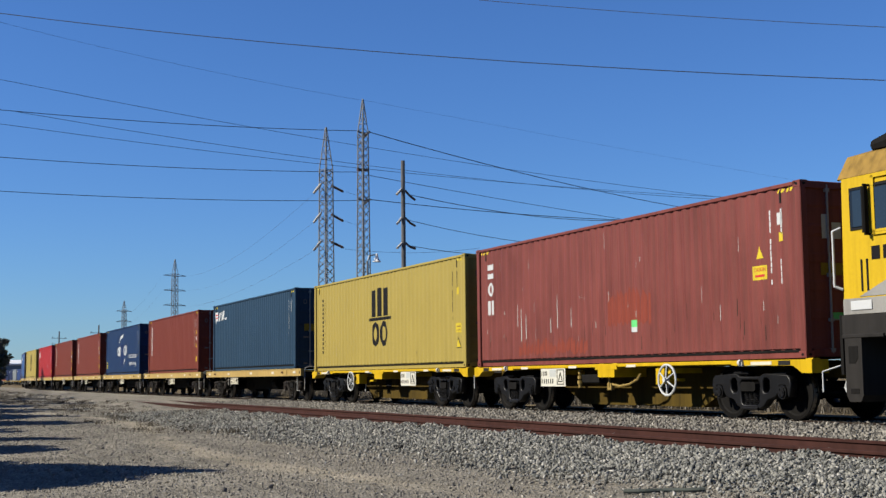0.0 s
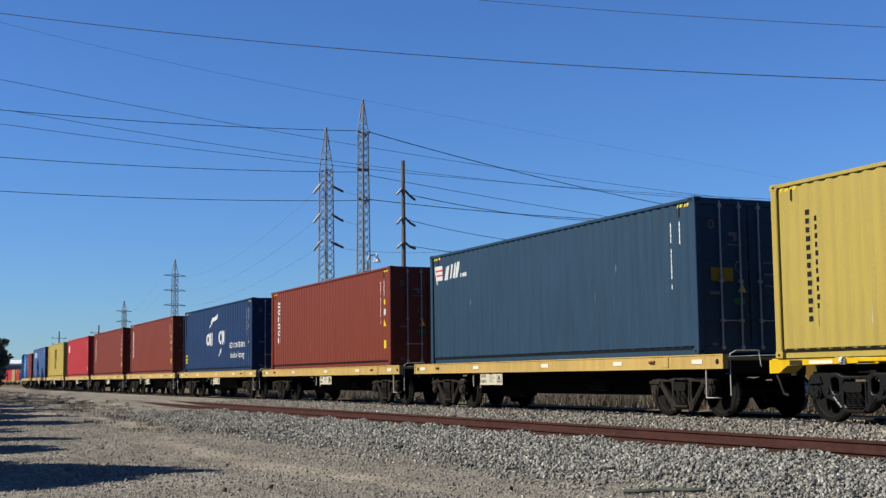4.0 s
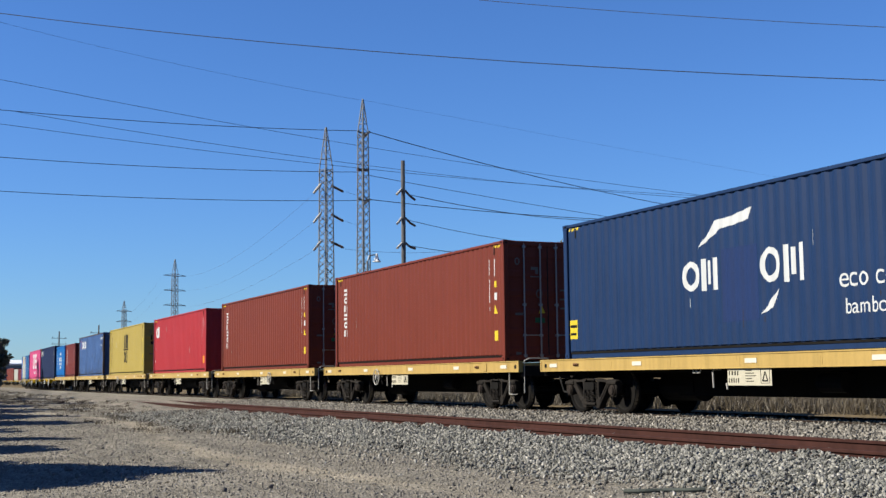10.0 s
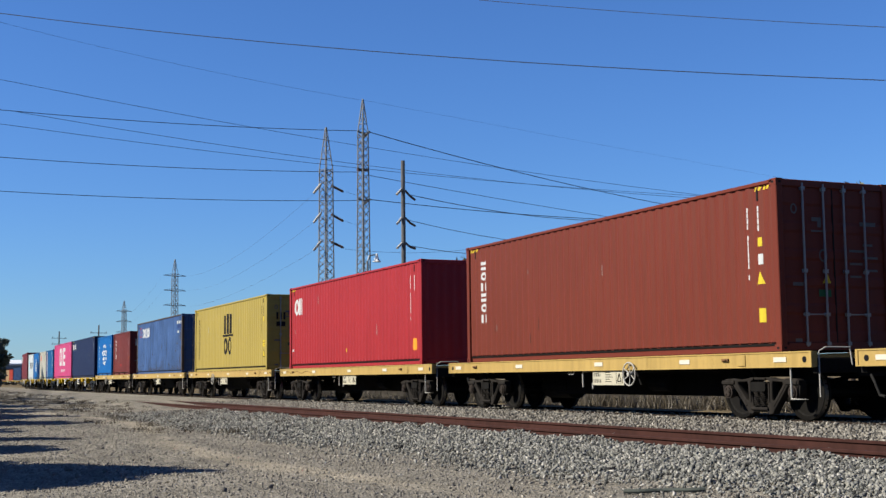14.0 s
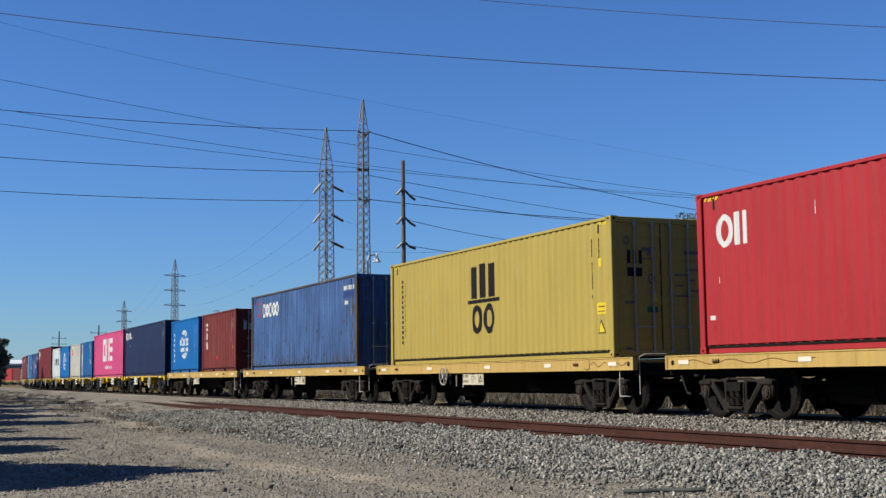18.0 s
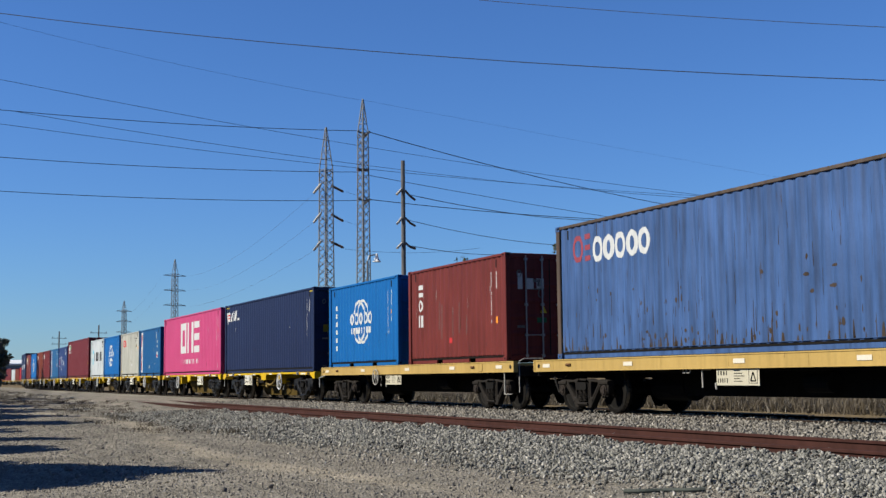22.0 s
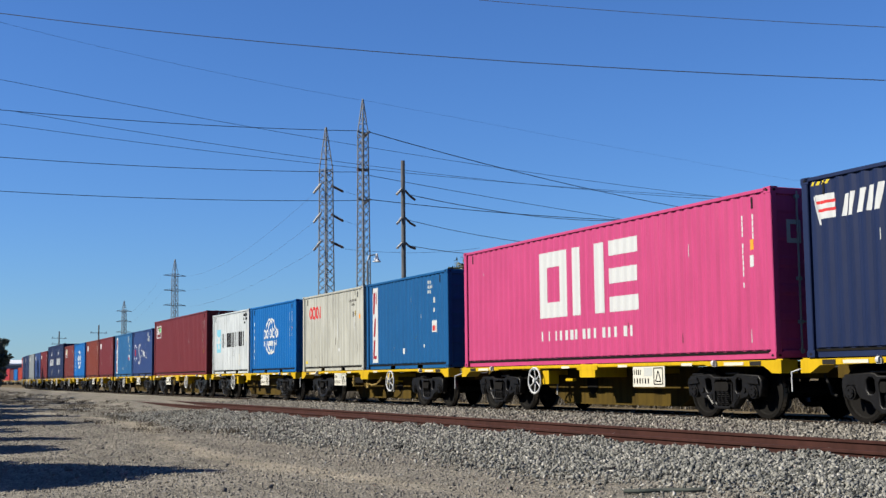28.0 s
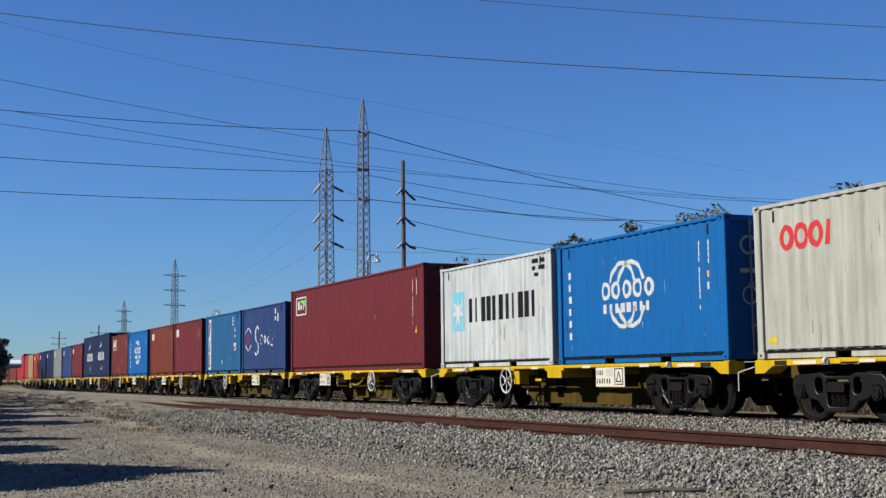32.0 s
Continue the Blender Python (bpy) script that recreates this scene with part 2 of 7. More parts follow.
def ground_material():
    """Crushed stone by the tracks, compacted gravel with sandy wheel marks, dry earth beyond; told apart by the plan."""
    m, nt, b = nodes_of("gravel_ground")
    v = coords(nt, shift=False)
    patch = noise_tex(nt, v, 0.22, 5, 0.6)
    streaks = noise_tex(nt, coords(nt, (0.12, 0.9, 1), False), 0.9, 4, 0.6)
    grit = noise_tex(nt, v, 14, 6, 0.75)
    vor = node(nt, "ShaderNodeTexVoronoi", Scale=30)
    nt.links.new(v, vor.inputs["Vector"])
    stone = ramp(nt, vor.outputs["Color"], ((0.1, (0.085, 0.080, 0.070)), (0.5, (0.150, 0.141, 0.120)), (0.9, (0.25, 0.235, 0.20))))
    road = ramp(nt, streaks, ((0.35, (0.142, 0.130, 0.108)), (0.52, (0.172, 0.156, 0.126)), (0.68, (0.215, 0.190, 0.145))))
    road = mixed(nt, ramp(nt, patch, ((0.42, grey(0)), (0.62, grey(0.55)))), road, (0.205, 0.184, 0.146))
    clods = noise_tex(nt, v, 3.2, 5, 0.7)
    damp = noise_tex(nt, v, 0.6, 4, 0.65)
    road = mixed(nt, 1.0, road, ramp(nt, damp, ((0.34, grey(0.80)), (0.5, grey(0.98)), (0.68, grey(1.14)))), "MULTIPLY")
    road = mixed(nt, 1.0, road, ramp(nt, clods, ((0.34, grey(0.72)), (0.5, grey(1.0)), (0.68, grey(1.22)))), "MULTIPLY")
    sp = nt.nodes.new("ShaderNodeSeparateXYZ")
    nt.links.new(v, sp.inputs[0])
    # the sandy wheel track wanders over the road: y = 5.4 + 0.65 cos(0.224 x + 7.39)
    swing = nt.nodes.new("ShaderNodeMath")
    swing.operation = "MULTIPLY_ADD"
    swing.inputs[1].default_value, swing.inputs[2].default_value = 0.224, 7.39
    nt.links.new(sp.outputs["X"], swing.inputs[0])
    wave = nt.nodes.new("ShaderNodeMath")
    wave.operation = "COSINE"
    nt.links.new(swing.outputs[0], wave.inputs[0])
    off = nt.nodes.new("ShaderNodeMath")
    off.operation = "MULTIPLY_ADD"
    off.inputs[1].default_value, off.inputs[2].default_value = -0.65, -5.4
    nt.links.new(wave.outputs[0], off.inputs[0])
    lane = nt.nodes.new("ShaderNodeMath")
    lane.operation = "ADD"
    nt.links.new(sp.outputs["Y"], lane.inputs[0])
    nt.links.new(off.outputs[0], lane.inputs[1])
    away = nt.nodes.new("ShaderNodeMath")
    away.operation = "ABSOLUTE"
    nt.links.new(lane.outputs[0], away.inputs[0])
    worn = ramp(nt, away.outputs[0], ((0.0, grey(0.46)), (0.15, grey(0.38)), (0.45, grey(0.0))))
    road = mixed(nt, 0.62, road, stone)
    gaps = ramp(nt, patch, ((0.32, grey(0)), (0.48, grey(1))))
    road = mixed(nt, mixed(nt, 1.0, worn, gaps, "MULTIPLY"), road, (0.285, 0.250, 0.185))
    road = mixed(nt, 1.0, road, ramp(nt, grit, ((0.3, grey(0.62)), (0.5, grey(0.96)), (0.72, grey(1.3)))), "MULTIPLY")
    heaps = noise_tex(nt, coords(nt, (0.35, 1.0, 1), False), 1.7, 6, 0.72)
    road = mixed(nt, 1.0, road, ramp(nt, heaps, ((0.36, grey(0.74)), (0.5, grey(1.04)), (0.64, grey(1.22)))), "MULTIPLY")
    sep = nt.nodes.new("ShaderNodeSeparateXYZ")
    nt.links.new(v, sep.inputs[0])
    far = nt.nodes.new("ShaderNodeMapRange")
    far.inputs["From Min"].default_value, far.inputs["From Max"].default_value = 17.5, 21.0
    nt.links.new(sep.outputs["Y"], far.inputs["Value"])
    earth = mixed(nt, grit, (0.0858, 0.06468, 0.0363), (0.1386, 0.1089, 0.06468))
    nt.links.new(mixed(nt, far.outputs["Result"], road, earth), b.inputs["Base Color"])
    b.inputs["Roughness"].default_value = 0.95
    b.inputs["Specular IOR Level"].default_value = 0.06
    mixh = nt.nodes.new("ShaderNodeMath")
    mixh.operation = "ADD"
    nt.links.new(grit, mixh.inputs[0])
    nt.links.new(vor.outputs["Distance"], mixh.inputs[1])
    bump(nt, mixh.outputs[0], 0.8, 0.03, b)
    return m


M_GROUND = ground_material()


# ---- mesh helpers ----
def box(bm, x0, x1, y0, y1, z0, z1):
    vs = [bm.verts.new(p) for p in ((x0, y0, z0), (x1, y0, z0), (x1, y1, z0), (x0, y1, z0), (x0, y0, z1), (x1, y0, z1), (x1, y1, z1), (x0, y1, z1))]
    for f in ((3, 2, 1, 0), (4, 5, 6, 7), (0, 1, 5, 4), (1, 2, 6, 5), (2, 3, 7, 6), (3, 0, 4, 7)):
        bm.faces.new([vs[i] for i in f])


def bbox(bm, x0, x1, y0, y1, z0, z1, r=0.01):
    """A box with its long edges chamfered: an eight-sided section along the longest axis."""
    size = (x1 - x0, y1 - y0, z1 - z0)
    ax = size.index(max(size))
    lo, hi = (x0, y0, z0), (x1, y1, z1)
    a, b = [i for i in range(3) if i != ax]
    sec = [(lo[a] + r, lo[b]), (hi[a] - r, lo[b]), (hi[a], lo[b] + r), (hi[a], hi[b] - r), (hi[a] - r, hi[b]), (lo[a] + r, hi[b]), (lo[a], hi[b] - r), (lo[a], lo[b] + r)]
    rings = []
    for e in (lo[ax], hi[ax]):
        ring = []
        for p, s in sec:
            c = [0, 0, 0]
            c[ax], c[a], c[b] = e, p, s
            ring.append(bm.verts.new(c))
        rings.append(ring)
    n = len(sec)
    fs = [bm.faces.new(rings[0][::-1]), bm.faces.new(rings[1])]
    for i in range(n):
        fs.append(bm.faces.new((rings[0][i], rings[0][(i + 1) % n], rings[1][(i + 1) % n], rings[1][i])))
    bmesh.ops.recalc_face_normals(bm, faces=fs)


def prism(bm, pts, y0, y1):
    """A convex side profile (x, z) drawn out from y0 to y1."""
    a = [bm.verts.new((x, y0, z)) for x, z in pts]
    b = [bm.verts.new((x, y1, z)) for x, z in pts]
    n = len(pts)
    fs = [bm.faces.new(a), bm.faces.new(b[::-1])]
    for i in range(n):
        fs.append(bm.faces.new((a[(i + 1) % n], a[i], b[i], b[(i + 1) % n])))
    bmesh.ops.recalc_face_normals(bm, faces=fs)


def rod(bm, p, q, r, n=6, r2=None):
    """A round bar from p to q."""
    p, q = Vector(p), Vector(q)
    m = (q - p).to_track_quat("Z", "Y").to_matrix()
    r2 = r if r2 is None else r2
    rings = []
    for c, rr in ((p, r), (q, r2)):
        rings.append([bm.verts.new(c + m @ Vector((rr * math.cos(2 * math.pi * i / n), rr * math.sin(2 * math.pi * i / n), 0))) for i in range(n)])
    for i in range(n):
        bm.faces.new((rings[0][i], rings[0][(i + 1) % n], rings[1][(i + 1) % n], rings[1][i]))
    bm.faces.new(rings[0][::-1])
    bm.faces.new(rings[1])


def tube(bm, pts, r, n=5):
    """One bent round bar through the points."""
    pts = [Vector(p) for p in pts]
    rings, up = [], None
    for i, p in enumerate(pts):
        a = (p - pts[i - 1]).normalized() if i else None
        b = (pts[i + 1] - p).normalized() if i < len(pts) - 1 else None
        d = ((a or b) + (b or a)).normalized()
        wide = 1 / max(0.6, d.dot(b or a))
        if up is None:
            up = Vector((0, 0, 1)) if abs(d.z) < 0.8 else Vector((1, 0, 0))
        s = d.cross(up).normalized()
        up = s.cross(d).normalized()
        rings.append([bm.verts.new(p + s * (r * wide * math.cos(2 * math.pi * j / n)) + up * (r * wide * math.sin(2 * math.pi * j / n))) for j in range(n)])
    fs = [bm.faces.new(rings[0]), bm.faces.new(rings[-1])]
    for a, b in zip(rings, rings[1:]):
        for j in range(n):
            fs.append(bm.faces.new((a[j], a[(j + 1) % n], b[(j + 1) % n], b[j])))
    bmesh.ops.recalc_face_normals(bm, faces=fs)


def lathe(bm, prof, n=28, close=True):
    """A profile of (radius, y) turned round the y axis."""
    rings = []
    for r, y in prof:
        rings.append([bm.verts.new((r * math.sin(2 * math.pi * i / n), y, r * math.cos(2 * math.pi * i / n))) for i in range(n)])
    fs = []
    pairs = list(zip(rings, rings[1:])) + ([(rings[-1], rings[0])] if close else [])
    for a, b in pairs:
        for i in range(n):
            fs.append(bm.faces.new((a[i], a[(i + 1) % n], b[(i + 1) % n], b[i])))
    if not close:
        fs += [bm.faces.new(rings[0]), bm.faces.new(rings[-1])]
    bmesh.ops.recalc_face_normals(bm, faces=fs)


def mesh_of(bm, name, material):
    me = bpy.data.meshes.new(name)
    bm.to_mesh(me)
    bm.free()
    me.materials.append(material)
    return me


def part(name, bm, material, parent, label="", at=None):
    ob = new(name, mesh_of(bm, name, material))
    ob.parent = parent
    if at:
        ob.location = at
    return tagged(ob, label)


def again(ob, parent, at=(0, 0, 0), turn=(0, 0, 0)):
    """The same part once more, on the same mesh."""
    o = new(ob.name.split(".")[0], ob.data)
    o.parent, o.location, o.rotation_euler = parent, at, turn
    return o


def one_mesh(name, bm, material, label, category, kind="", group=""):
    return tagged(new(name, mesh_of(bm, name, material)), label, category, group, kind)


def from_arrays(name, verts, faces, material):
    """A mesh object from number arrays: verts n x 3, faces m x k (all of one size)."""
    me = bpy.data.meshes.new(name)
    k = faces.shape[1]
    me.vertices.add(len(verts))
    me.vertices.foreach_set("co", np.ascontiguousarray(verts, dtype=np.float32).ravel())
    me.loops.add(faces.size)
    me.loops.foreach_set("vertex_index", np.ascontiguousarray(faces, dtype=np.int32).ravel())
    me.polygons.add(len(faces))
    me.polygons.foreach_set("loop_start", np.arange(0, faces.size, k, dtype=np.int32))
    me.update(calc_edges=True)
    me.materials.append(material)
    return new(name, me)


# ---- the line: its plan and the train's progress along it ----
RAIL, AXIS, LEAN = 0.41, 14.806, 0.0056


def bend(s):
    """Curvature of the centre line, by the distance s along it."""
    if s > -42:
        return 0.0
    if s > -141:
        return 1 / 4000
    if s > -197:
        return 1 / 300
    if s > -222:
        return 0.0
    if s > -272:
        return -1 / 200
    return 0.0


def line_table():
    x, y, h, s, out = 140.0, AXIS - 140 * LEAN, LEAN, 140.0, []
    while s > -640:
        out.append((s, x, y, h))
        h += bend(s) * 0.5
        x -= math.cos(h) * 0.5
        y += math.sin(h) * 0.5
        s -= 0.5
    return np.array(out[::-1])


LINE = line_table()


def on_line(s):
    """Place and heading on the centre line; past the camera it runs straight on."""
    return tuple(float(np.interp(s, LINE[:, 0], LINE[:, i])) if s < 139 or i != 1 else s for i in (1, 2, 3))


def progress(t):
    """Metres that the train has run at t seconds, counted from 16 s."""
    u = (t - 16) / 16
    return 16 * (6.2608 * u - 0.1129 * u ** 2 / 2 - 0.1084 * u ** 3 / 3 + 0.2906 * u ** 4 / 4)


def riding(s, z, flipped=False):
    """The pose of a thing whose middle is at s on the line."""
    x, y, h = on_line(s)
    return pose(x, y, z, 0, 0, math.degrees(-h) + (180 if flipped else 0))


# ---- ground ----
def smooth(a, b, v):
    k = np.clip((v - a) / (b - a), 0, 1)
    return k * k * (3 - 2 * k)


def ground_z(x, y):
    """Height of the ground: the gravel road, the ballast shoulder and the track beds."""
    road = 0.06 + 0.22 * smooth(-18, -62, x)
    centre = np.interp(x, LINE[:, 1], LINE[:, 2])
    w = y - (centre - AXIS + LEAN * x)
    m = y - (centre - 15.22)
    bed = smooth(6.9, 9.5, w)
    near = road + (np.maximum(road, 0.225) - road) * bed
    mid = near + (0.275 - near) * smooth(11.6, 13.0, m)
    mid = mid + 0.075 * smooth(13.3, 14.2, m) * (1 - smooth(16.2, 17.2, m))
    mid = mid - 0.085 * smooth(10.0, 10.2, w) * (1 - smooth(11.2, 11.42, w)) * smooth(-62, -50, x)
    buried = smooth(-43, -57, x) * smooth(8.4, 9.7, w) * (1 - smooth(11.7, 12.6, w))
    mid = mid + (0.375 - mid) * buried
    back = mid + (0.06 - mid) * smooth(17.3, 18.9, m)
    z = back + (0.16 - 0.06) * smooth(19.5, 23, m)
    ripple = 0.022 * np.sin(x * 0.9 + 1.7 * np.sin(y * 0.6)) * np.sin(y * 1.3 + x * 0.21)
    return z + ripple * (1 - smooth(9, 10, w))


def make_ground():
    xs = np.concatenate([[-4500, -2500, -1400, -800, -520], np.arange(-400, -120, 8.0), np.arange(-120, -40, 2.0), np.arange(-40, 6, 0.4), np.arange(6, 90, 6.0), [120, 250, 600, 1500, 4500]])
    ys = np.concatenate([[-4500, -1500, -500, -200, -80], np.arange(-40, -2, 4.0), np.arange(-2, 24, 0.35), np.arange(24, 60, 4.0), [80, 140, 300, 700, 1800, 4500]])
    gx, gy = np.meshgrid(xs, ys, indexing="ij")
    v = np.stack([gx, gy, ground_z(gx, gy)], -1).reshape(-1, 3)
    i, j = np.meshgrid(np.arange(len(xs) - 1), np.arange(len(ys) - 1), indexing="ij")
    a = (i * len(ys) + j).ravel()
    f = np.stack([a, a + len(ys), a + len(ys) + 1, a + 1], 1)
    ob = from_arrays("ground", v, f, M_GROUND)
    ob.data.shade_smooth()
    return tagged(ob, "grey compacted gravel road and dry earth beside the tracks", "ground", kind="structure")


make_ground()
OCTA_F = np.array([(0, 2, 4), (2, 1, 4), (1, 3, 4), (3, 0, 4), (2, 0, 5), (1, 2, 5), (3, 1, 5), (0, 3, 5)])
OCTA_V = np.array([(1, 0, 0), (-1, 0, 0), (0, 1, 0), (0, -1, 0), (0, 0, 1), (0, 0, -1)], float)


def scatter_stones(name, rng, x, y, z, size, material, label, flat=0.75):
    """Loose angular stones, each a skewed eight-faced lump lying at its own turn."""
    n = len(x)
    base = (OCTA_V[None] * rng.uniform(0.6, 1.45, (n, 6, 1)) + rng.normal(0, 0.36, (n, 6, 3))) * size[:, None, None] * np.array([1.15, 0.95, flat])
    qn = rng.normal(size=(n, 4))
    qn /= np.linalg.norm(qn, axis=1, keepdims=True)
    w, a, b, c = qn.T
    rot = np.stack([1 - 2 * (b * b + c * c), 2 * (a * b - c * w), 2 * (a * c + b * w), 2 * (a * b + c * w), 1 - 2 * (a * a + c * c), 2 * (b * c - a * w), 2 * (a * c - b * w), 2 * (b * c + a * w), 1 - 2 * (a * a + b * b)], 1).reshape(n, 3, 3)
    v = np.einsum("nij,nkj->nki", rot, base) + np.stack([x, y, z], 1)[:, None, :]
    f = (OCTA_F[None] + (np.arange(n) * 6)[:, None, None]).reshape(-1, 3)
    return tagged(from_arrays(name, v.reshape(-1, 3), f, material), label, "gravel", kind="stuff")


def stones_in(rng, n, x0, x1, y0, y1, lean=1.0):
    """n places between x0 and x1, denser towards x1."""
    x = x1 - (x1 - x0) * rng.random(n) ** lean
    y = y0 + (y1 - y0) * rng.random(n)
    return x, y


def make_ballast():
    rng = np.random.default_rng(4)
    for n, x0, x1, y0, y1, lean, lo, hi, material, label in (
            (80000, -50, -9, 11.62, 14.06, 1.4, 0.017, 0.036, M_BALLAST, "beige crushed-stone ballast between the two tracks"),
            (108000, -40, -7, 6.4, 9.87, 1.6, 0.010, 0.028, M_BALLAST_GREY, "blue-grey crushed-stone ballast shoulder beside the rusty siding"),
            (12000, -48, -6, 10.08, 11.32, 1.3, 0.012, 0.026, M_BALLAST_GREY, "crushed-stone ballast between the siding's rusty rails"),
            (16000, -48, -6, 14.6, 17.6, 1.2, 0.016, 0.032, M_BALLAST, "beige crushed-stone ballast under the train")):
        x, y = stones_in(rng, n, x0, x1, y0, y1, lean)
        heap = np.zeros(n)
        if y0 < 7:
            keep = rng.random(n) < 0.05 + 0.95 * smooth(6.7, 8.5, y + 0.22 * np.sin(x * 0.8) - 0.03 * (x + 14))
            x, y = x[keep], y[keep]
            # stones lie heaped here and there against the rail
            heap = smooth(9.5, 9.86, y) * (0.018 + 0.03 * np.sin(x * 1.9 + np.sin(x * 0.7) * 2) + 0.02 * np.sin(x * 5.3))
        size = lo + (hi - lo) * rng.random(len(x)) ** 1.5
        scatter_stones("ballast", rng, x, y, ground_z(x, y) + heap + size * rng.uniform(-0.1, 1.2, len(x)), size, material, label)
    x, y = stones_in(rng, 60, -30, -8, 6.8, 9.2, 1.3)
    size = rng.uniform(0.014, 0.030, len(x))
    scatter_stones("white_stones", rng, x, y, ground_z(x, y) + size * 0.4, size, M_WHITE_STONE, "larger pale stones lying on the ballast shoulder")
    x, y = stones_in(rng, 54000, -45, -6, -1.0, 7.9, 1.6)
    keep = (np.abs(y - 5.4 - 0.65 * np.cos(0.224 * x + 7.39)) > 0.30 + 0.15 * np.sin(x * 2.3)) | (rng.random(len(x)) < 0.35)
    x, y = x[keep], y[keep]
    size = (0.006 + 0.013 * rng.random(len(x)) ** 1.4) * (1 + 1.0 * (rng.random(len(x)) > 0.992))
    scatter_stones("road_gravel", rng, x, y, ground_z(x, y) + size * 0.2, size, M_PEBBLE, "small loose pebbles on the compacted gravel road")
    x, y = stones_in(rng, 5000, -105, -42, -2.0, 8.6, 0.9)
    size = 0.014 + 0.028 * rng.random(len(x)) ** 2
    scatter_stones("road_clods", rng, x, y, ground_z(x, y) - size * 0.1, size, M_PEBBLE, "clods and stones on the rough far end of the gravel road", 0.6)


make_ballast()


# ---- tracks ----
def rail_section():
    """Flat-bottomed rail: (across, height) from the foot to the head."""
    return [(-0.07, 0), (0.07, 0), (0.07, 0.012), (0.012, 0.032), (0.009, 0.115), (0.035, 0.128), (0.035, 0.156), (0.028, 0.165), (-0.028, 0.165), (-0.035, 0.156), (-0.035, 0.128), (-0.009, 0.115), (-0.012, 0.032), (-0.07, 0.012)]


def rail(parent, pts, z, material, name="rail"):
    bm = bmesh.new()
    sec, rings = rail_section(), []
    for x, y, h in pts:
        nx, ny = math.sin(h), math.cos(h)
        rings.append([bm.verts.new((x + nx * a, y + ny * a, z - 0.165 + b)) for a, b in sec])
    for a, b in zip(rings, rings[1:]):
        for i in range(len(sec)):
            bm.faces.new((a[i], a[(i + 1) % len(sec)], b[(i + 1) % len(sec)], b[i]))
    bmesh.ops.recalc_face_normals(bm, faces=bm.faces)
    return part(name, bm, material, parent)


def make_tracks():
    main = tagged(new("railway_track"), "standard-gauge railway track with worn bright rail heads on ballast", "railway track", kind="structure")
    ss = list(np.arange(60, -42, -6.0)) + list(np.arange(-42, -460, -4.0))
    for side in (-1, 1):
        pts = []
        for s in ss:
            x, y, h = on_line(s)
            pts.append((x + math.sin(h) * 0.752 * side, y + math.cos(h) * 0.752 * side, h))
        rail(main, pts, RAIL, M_RAILSIDE)
        bm = bmesh.new()
        for a, b in zip(pts, pts[1:]):
            vs = [bm.verts.new((p[0] + math.sin(p[2]) * o, p[1] + math.cos(p[2]) * o, RAIL + 0.002)) for p, o in ((a, -0.03), (b, -0.03), (b, 0.03), (a, 0.03))]
            bm.faces.new(vs)
        part("running_surface", bm, M_RAILHEAD, main, "bright wheel-worn rail head")
    bm = bmesh.new()
    bbox(bm, -0.115, 0.115, -1.25, 1.25, -0.2, 0, 0.02)
    first = part("sleeper", bm, M_SLEEPER, main, "", (-3.0, AXIS, RAIL - 0.155))
    for i in range(1, 120):
        x, y, h = on_line(-3.0 - i * 0.66)
        again(first, main, (x, y, RAIL - 0.155), (0, 0, -h))
    siding = tagged(new("siding_track"), "disused siding with dark rust-brown rails half sunk in ballast", "railway track", kind="structure")
    for y in (9.96, 11.44):
        rail(siding, [(40 - i * 4.0, y, 0.0) for i in range(26)], 0.345, M_RAILRUST)
    bm = bmesh.new()
    bbox(bm, -0.115, 0.115, -1.2, 1.2, -0.15, 0, 0.02)
    tie = part("sleeper", bm, M_POLE, siding, "weathered timber sleeper", (-4.0, 10.7, 0.19))
    for i in range(1, 80):
        again(tie, siding, (-4.0 - i * 0.68, 10.7 + random.uniform(-0.03, 0.03), 0.19), (0, 0, random.uniform(-0.01, 0.01)))
    clip = bmesh.new()
    box(clip, -0.05, 0.05, -0.1, 0.0, 0, 0.03)
    rod(clip, (0, -0.07, 0.02), (0, -0.07, 0.055), 0.014, 6)
    c0 = part("rail_clip", clip, M_RAILRUST, siding, "", (-5.0, 9.90, 0.19))
    for i in range(1, 60):
        again(c0, siding, (-5.0 - i * 0.68, 9.90, 0.19))


make_tracks()


# ---- containers ----
WIDE, PITCHED, DEEP = 2.438, 0.278, 0.023
SEC = ((0.0, 0.0), (0.060, 0.0), (0.139, DEEP), (0.199, DEEP))


def prof(x):
    """How far the pressed side sheet lies in at x."""
    u = x % PITCHED
    if u < 0.060:
        return 0.0
    if u < 0.139:
        return DEEP * (u - 0.060) / 0.079
    if u < 0.199:
        return DEEP
    return DEEP * (PITCHED - u) / 0.079


def folds(x0, x1):
    k = math.floor(x0 / PITCHED)
    out = [x0]
    while k * PITCHED < x1:
        out += [k * PITCHED + d for d, _ in SEC if x0 + 1e-4 < k * PITCHED + d < x1 - 1e-4]
        k += 1
    return out + [x1]


